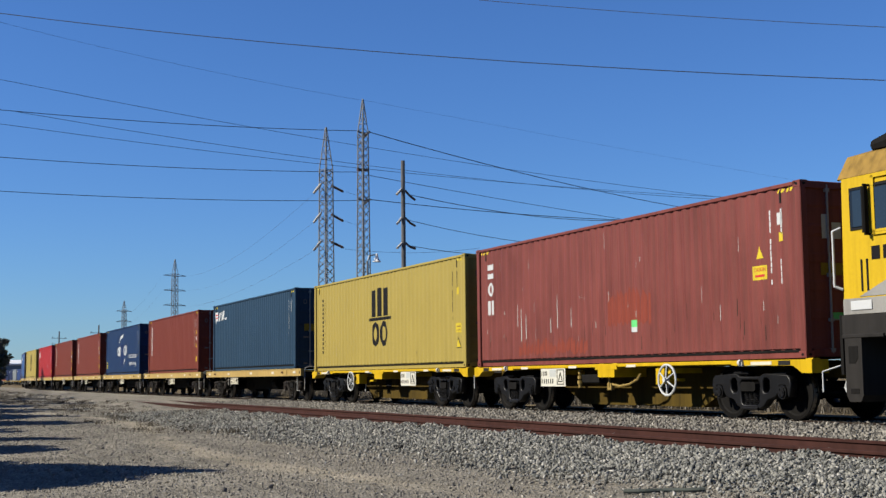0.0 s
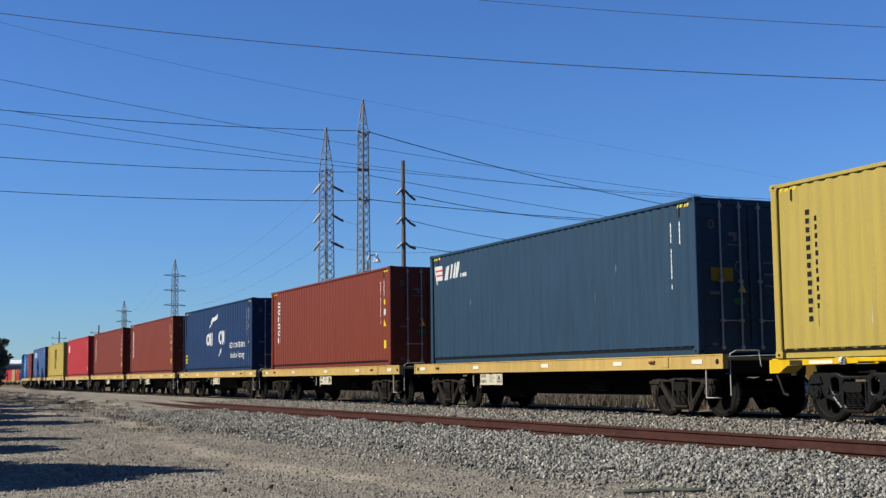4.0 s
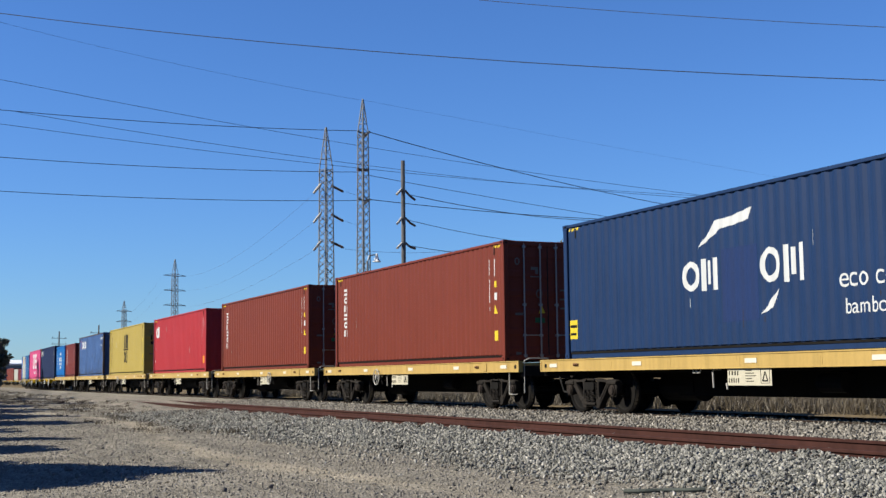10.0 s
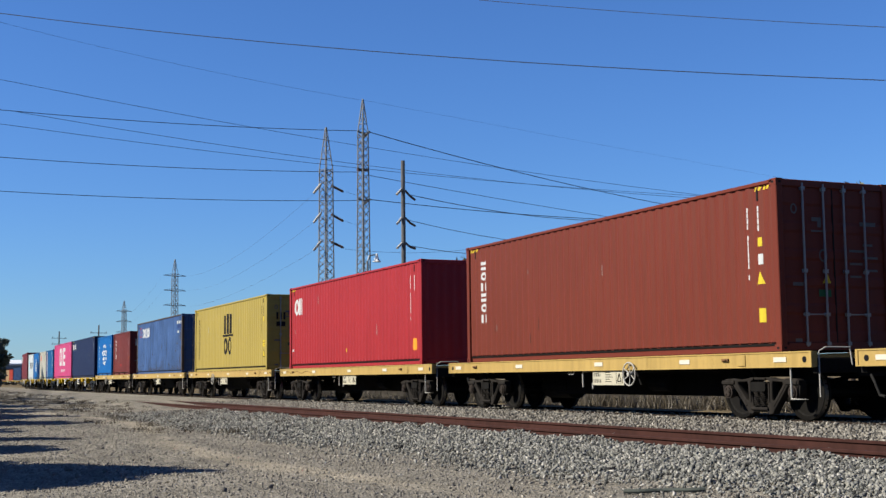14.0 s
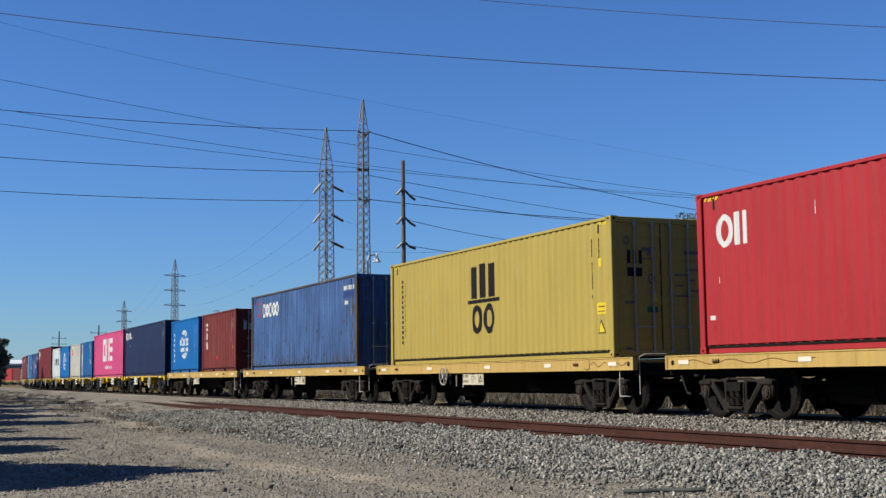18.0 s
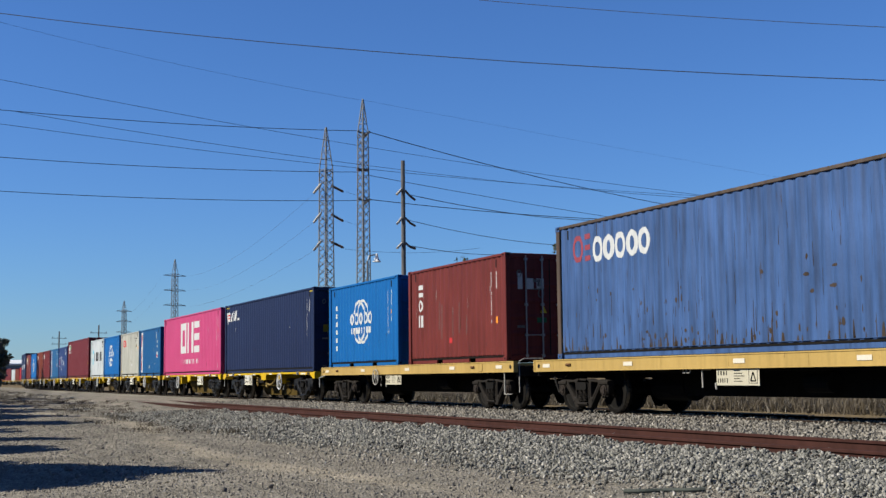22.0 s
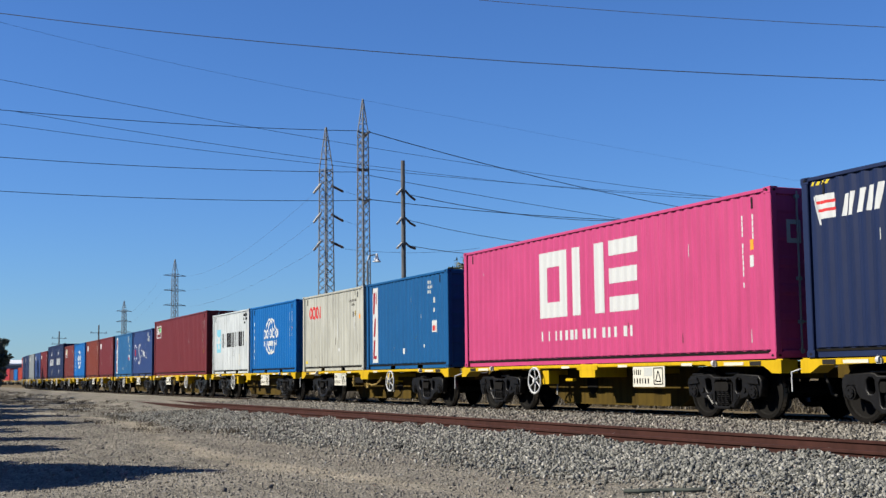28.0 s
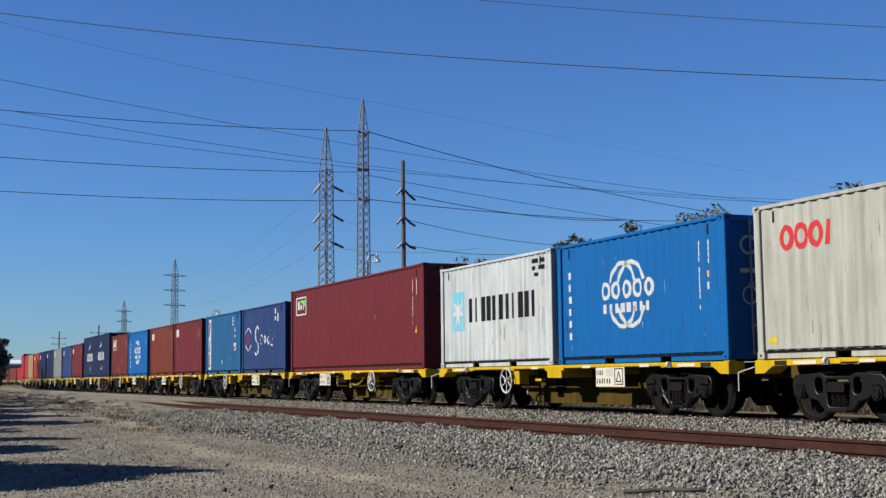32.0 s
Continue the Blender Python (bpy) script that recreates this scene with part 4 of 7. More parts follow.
def data_plate(wagon, x0, x1, y, z0, z1, k=-1, mat=None):
    """Pale plate: two rows of number bars, a rubbed patch or fine print, and a framed triangle, read from outside."""
    mat = mat or M_PLATE
    w, h = x1 - x0, z1 - z0

    def across(u):
        return x0 + w * u if k < 0 else x1 - w * u

    def slab(bm, u0, u1, v0, v1, out=0.004):
        a, b = sorted((across(u0), across(u1)))
        fa, fb = sorted((y, y + k * out))
        box(bm, a, b, fa, fb, z0 + h * v0, z0 + h * v1)

    bm = bmesh.new()
    box(bm, x0, x1, min(y, y - k * 0.008), max(y, y - k * 0.008), z0, z1)
    p = part("data_plate", bm, mat, wagon, "pale data plate")
    bm = bmesh.new()
    for v, n, u1 in ((0.56, 4, 0.30), (0.14, 6 if mat is M_SKEL_PLATE else 5, 0.56 if mat is M_SKEL_PLATE else 0.30)):
        step = (u1 - 0.035) / n
        for i in range(n):
            u = 0.035 + i * step
            slab(bm, u, u + step * (0.42 if i % 3 else 0.30), v + 0.02, v + 0.27)
    if mat is not M_SKEL_PLATE:
        for i in range(5):
            slab(bm, 0.42, 0.56 + 0.05 * (i % 3), 0.82 - i * 0.15, 0.86 - i * 0.15)
    f0, f1, v0, v1 = (0.66, 0.95, 0.10, 0.92) if mat is M_SKEL_PLATE else (0.76, 0.96, 0.12, 0.90)
    t = 0.022 if mat is M_SKEL_PLATE else 0.008
    slab(bm, f0, f0 + t, v0, v1)
    slab(bm, f1 - t, f1, v0, v1)
    slab(bm, f0 + t, f1 - t, v0, v0 + t * 2.2)
    slab(bm, f0 + t, f1 - t, v1 - t * 2.2, v1)
    fy = y + k * 0.004
    c, d = (f1 + f0) / 2, (f1 - f0) * 0.28
    corners = [(across(c - d), z0 + h * 0.26), (across(c + d), z0 + h * 0.26), (across(c), z0 + h * 0.76)]
    for q0, q1 in zip(corners, corners[1:] + corners[:1]):
        rod(bm, (q0[0], fy, q0[1]), (q1[0], fy, q1[1]), 0.011, 4)
    tagged(part("plate_print", bm, M_BLACK, p, "dark print bars and framed triangle"), kind="stuff")
    if mat is M_SKEL_PLATE:
        bm = bmesh.new()
        slab(bm, 0.36, 0.62, 0.52, 0.92, 0.003)
        part("rubbed_patch", bm, M_PATCH, p, "grey painted-out patch")


def flat_wagon(hw=None, plate=-0.5, label=""):
    """A flat wagon: deep side sills, deck, dark centre sill, steps, plates, two bogies. Origin at rail height."""
    g = tagged(new("flat_wagon"), label or "long flat wagon with faded yellow side sills on dusty bogies", "railway wagon", "wagons of the train")
    H, HR = 7.18, 6.84
    for k in (-1, 1):
        bm = bmesh.new()
        y0, y1 = sorted((k * 1.235, k * 1.13))
        bbox(bm, -H, HR, y0, y1, 0.872, 1.134, 0.012)
        for x in np.linspace(-H + 0.9, H - 0.9, 7):
            yy = sorted((k * 1.234, k * 1.2375))
            box(bm, x - 0.006, x + 0.006, yy[0], yy[1], 0.90, 1.10)
        for z0, z1 in ((0.872, 0.892), (1.108, 1.134)):
            yy = sorted((k * 1.234, k * 1.247))
            bbox(bm, -H, HR, yy[0], yy[1], z0, z1, 0.004)
        for e, end in ((-1, H), (1, HR)):
            yy = sorted((k * 1.234, k * 1.252))
            bbox(bm, min(e * end, e * (end - 0.06)), max(e * end, e * (end - 0.06)), yy[0], yy[1], 0.874, 1.132, 0.006)
        yy = sorted((k * 1.234, k * 1.250))
        bbox(bm, 4.95, 5.15, yy[0], yy[1], 0.905, 1.10, 0.008)
        part("side_sill", bm, M_FLAT, g)
        for x in (-6.75, -3.4, 0.15, 3.2, 5.9):
            bm = bmesh.new()
            yy = sorted((k * 1.240, k * 1.246))
            box(bm, x, x + 0.32, yy[0], yy[1], 0.965, 1.045)
            part("reflector_strip", bm, M_STRIP, g, "white reflective strip")
        for x in (-6.95, 6.66):
            bm = bmesh.new()
            rod(bm, (x, k * 1.2, 1.0), (x, k * 1.241, 1.0), 0.05, 10)
            part("tie_socket", bm, M_BLACK, g, "dark round socket")
        for x in (-5.6, 4.6):
            bm = bmesh.new()
            bbox(bm, x - 0.09, x + 0.09, min(k * 1.236, k * 1.268), max(k * 1.236, k * 1.268), 0.985, 1.045, 0.014)
            rod(bm, (x - 0.05, k * 1.27, 1.015), (x + 0.05, k * 1.27, 1.015), 0.018, 6)
            part("lashing_ring", bm, M_TAR, g, "rusty lashing ring")
        # corner step and grab rail
        for e, end in ((-1, H), (1, HR)):
            bm = bmesh.new()
            x0, x1 = e * (end - 0.58), e * (end - 0.14)
            y = k * 1.19
            tube(bm, [(x0, y, 0.90), (x0, y, 0.36), (x1, y, 0.36), (x1, y, 0.90)], 0.016, 6)
            if e * k < 0:
                part("step", bm, M_STEP, g, "pale steel step stirrup")
            if e * k < 0:
                bm = bmesh.new()
                tube(bm, [(e * (end + 0.01), k * 1.1, 0.40), (e * (end + 0.01), k * 1.1, 1.13), (e * (end + 0.05), k * 1.0, 1.19), (e * (end + 0.05), k * 0.5, 1.19), (e * (end + 0.04), k * 0.45, 0.90)], 0.012, 6)
                part("grab_rail", bm, M_STEP, g, "pale steel grab rail")
    bm = bmesh.new()
    box(bm, -H + 0.02, HR - 0.02, -1.13, 1.13, 1.03, 1.075)
    part("deck", bm, M_FLAT, g, "yellow deck plate")
    for k in (-1, 1):
        bm = bmesh.new()
        end = HR if k > 0 else H
        x0, x1 = sorted((k * (end + 0.01), k * (end - 0.12)))
        bbox(bm, x0, x1, -1.13, 1.13, 0.78, 1.02, 0.01)
        part("end_beam", bm, M_UNDER, g, "dark end beam")
    for x in np.linspace(-6, 6, 11):
        bm = bmesh.new()
        box(bm, x - 0.05, x + 0.05, -1.125, 1.125, 0.88, 1.028)
        part("cross_member", bm, M_UNDER, g, "dark cross member")
    bm = bmesh.new()
    prism(bm, [(-H, 0.72), (-3.9, 0.72), (-3.2, 0.365), (3.2, 0.365), (3.9, 0.72), (HR, 0.72), (HR, 1.02), (-H, 1.02)], -0.26, 0.26)
    part("centre_sill", bm, M_UNDER, g, "black centre sill")
    bm = bmesh.new()
    rod(bm, (1.3, -0.55, 0.62), (1.9, -0.55, 0.62), 0.17, 12)
    part("brake_cylinder", bm, M_UNDER, g, "black brake cylinder")
    bm = bmesh.new()
    rod(bm, (-2.75, 0.0, 0.55), (-3.9, 0.0, 0.55), 0.30, 14)
    part("air_reservoir", bm, M_UNDER, g, "black air reservoir")
    bm = bmesh.new()
    tube(bm, [(-6.0, -0.9, 0.88), (-4, -0.95, 0.84), (0, -0.95, 0.84), (4.2, -0.95, 0.84), (6.2, -0.9, 0.88)], 0.02, 5)
    part("brake_pipe", bm, M_UNDER, g)
    for x in (-6.0, -0.2, 0.2, 6.0):
        for k in (-1, 1):
            bm = bmesh.new()
            bbox(bm, x - 0.09, x + 0.09, k * 1.14 - 0.07, k * 1.14 + 0.07, 1.075, 1.137, 0.008)
            part("twistlock_pad", bm, M_BOGIE, g)
    if hw is not None:
        handwheel(g, hw, -1.30, 0.80, 0.225, M_STEP, 0.015)
        bm = bmesh.new()
        rod(bm, (hw, -1.3, 0.78), (hw, -1.0, 0.78), 0.03, 6)
        rod(bm, (hw + 0.1, -1.22, 0.92), (hw + 0.32, -1.22, 0.58), 0.02, 6)
        part("brake_shaft", bm, M_UNDER, g)
    for k in (-1, 1):
        p = plate if k < 0 else -plate - 1.2
        data_plate(g, p, p + 1.2, k * 1.2, 0.58, 0.885, k)
        if k < 0:
            for dx, z0, z1 in ((-0.50, 0.54, 0.86), (-0.10, 0.51, 0.62)):
                bm = bmesh.new()
                rod(bm, (p + dx, -1.15, z1), (p + dx + 0.03, -1.16, z0), 0.016, 6)
                rod(bm, (p + dx, -1.15, z1), (p + dx, -0.95, z1), 0.012, 5)
                part("release_rod", bm, M_STEP, g, "pale brake release rod")
            bm = bmesh.new()
            tube(bm, [(p - 1.12, -1.14, 0.88), (p - 1.09, -1.15, 0.81), (p - 1.02, -1.15, 0.81), (p - 0.99, -1.15, 0.86), (p - 0.96, -1.15, 0.81), (p - 0.89, -1.15, 0.81), (p - 0.86, -1.14, 0.88)], 0.013, 5)
            part("hose_hook", bm, M_STEP, g, "pale bent hook")
    for k in (-1, 1):
        coupler(g, k * H, k)
        bogie(g, k * 5.3)
    return g


def skel_wagon(label=""):
    """A skeletal container wagon: fish-bellied centre girder, slim side rails, outriggers, two black bogies."""
    g = tagged(new("skeletal_wagon"), label or "bright yellow skeletal container wagon on black bogies", "railway wagon", "wagons of the train")
    H = 6.24
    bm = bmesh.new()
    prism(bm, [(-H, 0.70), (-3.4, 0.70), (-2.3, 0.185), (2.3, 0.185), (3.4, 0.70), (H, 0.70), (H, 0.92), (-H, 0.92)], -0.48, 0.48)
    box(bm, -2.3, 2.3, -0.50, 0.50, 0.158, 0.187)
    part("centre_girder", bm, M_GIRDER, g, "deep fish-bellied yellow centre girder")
    for k in (-1, 1):
        bm = bmesh.new()
        y0, y1 = sorted((k * 1.235, k * 1.16))
        bbox(bm, -4.2, 4.2, y0, y1, 0.942, 1.01, 0.01)
        part("side_rail", bm, M_SKEL, g)
        for e in (-1, 1):
            bm = bmesh.new()
            pts = [(e * H, 0.78), (e * H, 1), (e * 4.15, 1.01), (e * 4.15, 0.925), (e * 5.78, 0.905), (e * 6.0, 0.785)]
            prism(bm, pts, min(k * 1.24, k * 0.9), max(k * 1.24, k * 0.9))
            part("end_outrigger", bm, M_SKEL, g)
            bm = bmesh.new()
            yy = sorted((k * 1.241, k * 1.247))
            box(bm, min(e * 5.25, e * 4.7), max(e * 5.25, e * 4.7), yy[0], yy[1], 0.925, 0.98)
            part("reflector_strip", bm, M_STRIP, g, "white reflective strip")
            bm = bmesh.new()
            box(bm, min(e * 5.72, e * 5.42), max(e * 5.72, e * 5.42), yy[0], yy[1], 0.915, 0.99)
            part("socket", bm, M_LOCO_GREY, g, "dark grey plate")
            bm = bmesh.new()
            x = e * 4.45
            rod(bm, (x - 0.03, k * 1.27, 0.97), (x + 0.03, k * 1.27, 0.97), 0.055, 10)
            box(bm, x - 0.05, x + 0.05, min(k * 1.2, k * 1.28), max(k * 1.2, k * 1.28), 0.91, 0.99)
            part("twistlock_lever", bm, M_WHITE, g, "white twistlock handle")
            for xx in (H - 0.1, 0.25):
                bm = bmesh.new()
                bbox(bm, e * xx - 0.09, e * xx + 0.09, k * 1.13 - 0.07, k * 1.13 + 0.07, 0.96, 1.02, 0.008)
                part("twistlock_pad", bm, M_SKEL, g)
        bm = bmesh.new()
        bbox(bm, -0.32, 0.32, min(k * 1.245, k * 0.2), max(k * 1.245, k * 0.2), 0.74, 0.97, 0.015)
        box(bm, -0.42, 0.42, min(k * 1.25, k * 1.1), max(k * 1.25, k * 1.1), 0.895, 0.98)
        part("middle_outrigger", bm, M_SKEL, g)
        for x in (-2.2, 2.2):
            bm = bmesh.new()
            box(bm, x - 0.04, x + 0.04, min(k * 1.2, k * 0.3), max(k * 1.2, k * 0.3), 0.8, 0.9)
            part("bracket", bm, M_SKEL, g)
        for x in (-1.1, 1.2, 3.4):
            bm = bmesh.new()
            yy = sorted((k * 1.236, k * 1.242))
            box(bm, x, x + 0.34, yy[0], yy[1], 0.935, 0.985)
            part("reflector_strip", bm, M_STRIP, g, "white reflective strip")
        x = -2.25
        handwheel(g, x, k * 1.29, 0.68, 0.285, M_WHITE)
        bm = bmesh.new()
        d = 0.22
        box(bm, min(x + d, x + d * 2.3), max(x + d, x + d * 2.3), min(k * 1.2, k * 0.95), max(k * 1.2, k * 0.95), 0.60, 0.9)
        rod(bm, (x, k * 1.29, 0.68), (x, k * 0.9, 0.68), 0.03, 6)
        part("brake_bracket", bm, M_SKEL, g)
        x0 = 1.72
        data_plate(g, x0, x0 + 1.1, k * 1.22, 0.55, 0.95, k, M_SKEL_PLATE)
        bm = bmesh.new()
        tube(bm, [(x + d * 2, k * 0.95, 0.6), (x + d * 2.2, k * 0.98, 0.42), (x + d * 2.2, k * 0.98, 0.36)], 0.02, 5)
        part("brake_chain", bm, M_STEP, g, "pale chain hanging by the handbrake wheel")
        if k > 0:
            bm = bmesh.new()
            bbox(bm, 0.55, 1.35, 0.92, 1.08, 0.62, 0.80, 0.02)
            rod(bm, (0.5, 1.0, 0.72), (1.5, 1.0, 0.72), 0.025, 6)
            part("brake_valve", bm, M_UNDER, g, "dark brake valve")
            bm = bmesh.new()
            for zz, r in ((0.84, 0.035), (0.74, 0.05), (0.64, 0.06), (0.56, 0.04)):
                rod(bm, (1.30, 1.10, zz - 0.035), (1.30 + 0.05 * (zz - 0.6), 1.10, zz + 0.035), r, 8)
            rod(bm, (1.30, 1.10, 0.90), (1.30, 1.10, 0.52), 0.016, 5)
            part("angle_cock", bm, M_COCK, g, "pale brass angle cock and linkage")
            bm = bmesh.new()
            tube(bm, [(0.10, 1.06, 0.60), (-0.25, 1.08, 0.56), (-0.62, 1.08, 0.60), (-0.92, 1.08, 0.70), (-1.02, 1.08, 0.80)], 0.024, 6)
            box(bm, 0.05, 0.20, 1.02, 1.10, 0.48, 0.62)
            rod(bm, (0.12, 1.1, 0.92), (0.12, 1.1, 0.55), 0.025, 6)
            part("brake_pipe", bm, M_COCK, g, "curved yellow-brown brake pipe")
        else:
            bm = bmesh.new()
            bbox(bm, -1.35, -1.05, -1.0, -0.9, 0.66, 0.72, 0.01)
            part("foot_rest", bm, M_SKEL, g)
        bm = bmesh.new()
        pts = [(-0.22, 0.72), (0.22, 0.72), (0.22, 0.50), (0.0, 0.36), (-0.22, 0.50)]
        prism(bm, [(px - 1.05, pz) for px, pz in pts], min(k * 0.484, k * 0.50), max(k * 0.484, k * 0.50))
        part("girder_eye", bm, M_UNDER, g, "dark shield-shaped opening")
    for k in (-1, 1):
        coupler(g, k * H, k)
        bm = bmesh.new()
        tube(bm, [(k * 6.30, -k * 1.08, 0.48), (k * 6.30, -k * 1.08, 0.8), (k * 6.50, -k * 0.9, 0.89), (k * 6.50, -k * 0.25, 0.88)], 0.014, 6)
        part("uncoupling_lever", bm, M_WHITE, g, "white uncoupling lever")
        bogie(g, k * 4.43, True)
    return g


def locomotive():
    """The tail of the yellow diesel locomotive: cab end with side windows, grab rails, dark frame and bogies."""
    g = tagged(new("diesel_locomotive"), "yellow diesel locomotive with a sooty roof and dark frame", "locomotive")
    L = 18.0
    bm = bmesh.new()
    sec = [(-1.28, 1.68), (1.28, 1.68), (1.28, 3.75), (1.05, 4.12), (0.5, 4.28), (-0.5, 4.28), (-1.05, 4.12), (-1.28, 3.75)]
    a = [bm.verts.new((0.10 + 0.06 * (z - 1.68) / 2.6, y, z)) for y, z in sec]
    b = [bm.verts.new((L, y, z)) for y, z in sec]
    n = len(sec)
    bm.faces.new(a[::-1])
    bm.faces.new(b)
    for i in (0, 1, n - 1):
        bm.faces.new((a[i], a[(i + 1) % n], b[(i + 1) % n], b[i]))
    bmesh.ops.recalc_face_normals(bm, faces=bm.faces)
    part("body", bm, M_LOCO, g)
    bm = bmesh.new()
    a = [bm.verts.new((0.06, y * 1.004, z + 0.004)) for y, z in sec[2:]]
    b = [bm.verts.new((L + 0.02, y * 1.004, z + 0.004)) for y, z in sec[2:]]
    for i in range(5):
        bm.faces.new((a[i], a[i + 1], b[i + 1], b[i]))
    bmesh.ops.recalc_face_normals(bm, faces=bm.faces)
    bmesh.ops.solidify(bm, geom=bm.faces[:], thickness=0.03)
    part("roof", bm, M_LOCO_ROOF, g, "sooty brownish-yellow roof")
    for y in (-0.75, 0.75):
        bm = bmesh.new()
        rod(bm, (0.35, y, 4.28), (0.75, y, 4.30), 0.10, 10, 0.16)
        rod(bm, (0.75, y, 4.30), (1.6, y, 4.30), 0.05, 8)
        box(bm, 0.5, 0.6, y - 0.06, y + 0.06, 4.15, 4.26)
        part("air_horn", bm, M_UNDER, g, "dark roof horn")
    for k in (-1, 1):
        for x0, x1, z0, z1 in ((0.36, 0.66, 2.98, 3.54), (0.82, 1.72, 2.86, 3.56)):
            bm = bmesh.new()
            bbox(bm, x0, x1, min(k * 1.282, k * 1.30), max(k * 1.282, k * 1.30), z0, z1, 0.03)
            part("side_window", bm, M_GLASS, g, "dark side window")
            bm = bmesh.new()
            bbox(bm, x0 - 0.045, x1 + 0.045, min(k * 1.281, k * 1.294), max(k * 1.281, k * 1.294), z0 - 0.045, z1 + 0.045, 0.012)
            part("window_gasket", bm, M_SEAL, g, "black rubber gasket")
        bm = bmesh.new()
        for x0, x1, z0, z1 in ((0.80, 0.86, 2.82, 3.72), (1.75, 1.81, 2.82, 3.72), (0.80, 1.81, 2.82, 2.90), (0.80, 1.81, 3.68, 3.74)):
            box(bm, x0, x1, min(k * 1.281, k * 1.31), max(k * 1.281, k * 1.31), z0, z1)
        part("window_frame", bm, M_LOCO, g)
        bm = bmesh.new()
        bbox(bm, 0.69, 0.76, min(k * 1.31, k * 1.42), max(k * 1.31, k * 1.42), 2.86, 3.56, 0.02)
        for zz in (2.84, 3.58):
            rod(bm, (0.74, k * 1.29, zz), (0.74, k * 1.40, zz), 0.02, 6)
        part("side_mirror", bm, M_UNDER, g, "dark side mirror")
        bm = bmesh.new()
        tube(bm, [(0.10, k * 1.29, 2.05), (0.02, k * 1.38, 2.10), (0.02, k * 1.38, 2.95), (0.10, k * 1.29, 3.0)], 0.022, 6)
        part("grab_rail", bm, M_WHITE, g, "white grab rail")
        bm = bmesh.new()
        box(bm, 0.10, L, min(k * 1.283, k * 1.295), max(k * 1.283, k * 1.295), 1.66, 1.90)
        prism(bm, [(0.45, 1.92), (L, 1.92), (L, 2.75), (1.3, 2.25)], min(k * 1.283, k * 1.289), max(k * 1.283, k * 1.289))
        part("lower_band", bm, M_LOCO_BAND, g, "grey lower band")
        bm = bmesh.new()
        bbox(bm, 0.28, 0.72, min(k * 1.293, k * 1.31), max(k * 1.293, k * 1.31), 1.72, 1.86, 0.006)
        part("marker_light", bm, M_WHITE, g, "white marker lamp cover")
        bm = bmesh.new()
        for x in (0.50, 0.62):
            box(bm, x, x + 0.035, min(k * 1.282, k * 1.29), max(k * 1.282, k * 1.29), 2.0, 2.48)
        part("door_slot", bm, M_BLACK, g)
        bm = bmesh.new()
        for i in range(5):
            box(bm, 0.74 + i * 0.24, 0.91 + i * 0.24, min(k * 1.282, k * 1.288), max(k * 1.282, k * 1.288), 2.46, 2.66)
        part("number_panel", bm, M_BLACK, g, "black marking bars")
    bm = bmesh.new()
    bbox(bm, 0.05, L, -1.3, 1.3, 1.30, 1.66, 0.02)
    part("frame", bm, M_LOCO_GREY, g, "dark grey underframe")
    for k in (-1, 1):
        bm = bmesh.new()
        y0, y1 = sorted((k * 1.32, k * 0.85))
        prism(bm, [(0.12, 0.44), (0.18, 0.34), (0.42, 0.34), (0.48, 0.44), (0.48, 1.32), (0.12, 1.32)], min(y0, y1), max(y0, y1))
        part("step_well", bm, M_LOCO_GREY, g, "dark grey cab steps")
        for pts in ([(0.20, 0.92), (0.34, 0.92), (0.40, 1.0), (0.40, 1.18), (0.20, 1.18)], [(0.22, 0.46), (0.40, 0.46), (0.40, 0.54), (0.22, 0.54)]):
            bm = bmesh.new()
            prism(bm, pts, min(k * 1.31, k * 1.325), max(k * 1.31, k * 1.325))
            part("step_opening", bm, M_UNDER, g, "dark foothold opening")
        bm = bmesh.new()
        bbox(bm, 0.08, 0.95, min(k * 1.1, k * 1.33), max(k * 1.1, k * 1.33), 1.30, 1.36, 0.01)
        part("step_lip", bm, M_LOCO_GREY, g)
    bm = bmesh.new()
    box(bm, 0.0, 0.06, -1.3, 1.3, 0.75, 1.66)
    part("buffer_beam", bm, M_UNDER, g)
    bm = bmesh.new()
    bbox(bm, 6.5, 11.5, -1.2, 1.2, 0.35, 1.28, 0.12)
    part("fuel_tank", bm, M_UNDER, g, "black fuel tank")
    coupler(g, 0.05, -1)
    bm = bmesh.new()
    tube(bm, [(0.1, -1.0, 0.78), (-0.12, -1.05, 0.72), (-0.2, -1.05, 0.55), (-0.12, -1.05, 0.42), (0.1, -1.0, 0.42)], 0.022, 6)
    part("pipe_loop", bm, M_WHITE, g, "white bent pipe")
    for x in (2.2, 4.95, 13.05, 15.8):
        bogie(g, x, True)
    return g


# ---- lettering-free emblems, in metres on the container side ----
def emblem_bars(c, L):
    """Black emblem: three tall bars over a rule and two open rings."""
    marking(c, "emblem", [rect(5.42, 1.58, 5.74, 2.38), rect(5.92, 1.58, 6.24, 2.43), rect(6.44, 1.58, 6.76, 2.40), rect(5.24, 1.46, 7.02, 1.55)]
            + ring(5.76, 1.06, 0.29, 0.37, 0.15, 20) + ring(6.44, 1.06, 0.30, 0.37, 0.16, 20), M_BLACK, L, "black emblem of bars and rings")
    marking(c, "name_column", column(0.84, 0.58, 2.44, 13, 0.10, 0.4, 7), M_BLACK, L)
    marking(c, "name_column", column(1.03, 0.78, 2.32, 11, 0.09, 0.4, 8), M_BLACK, L)


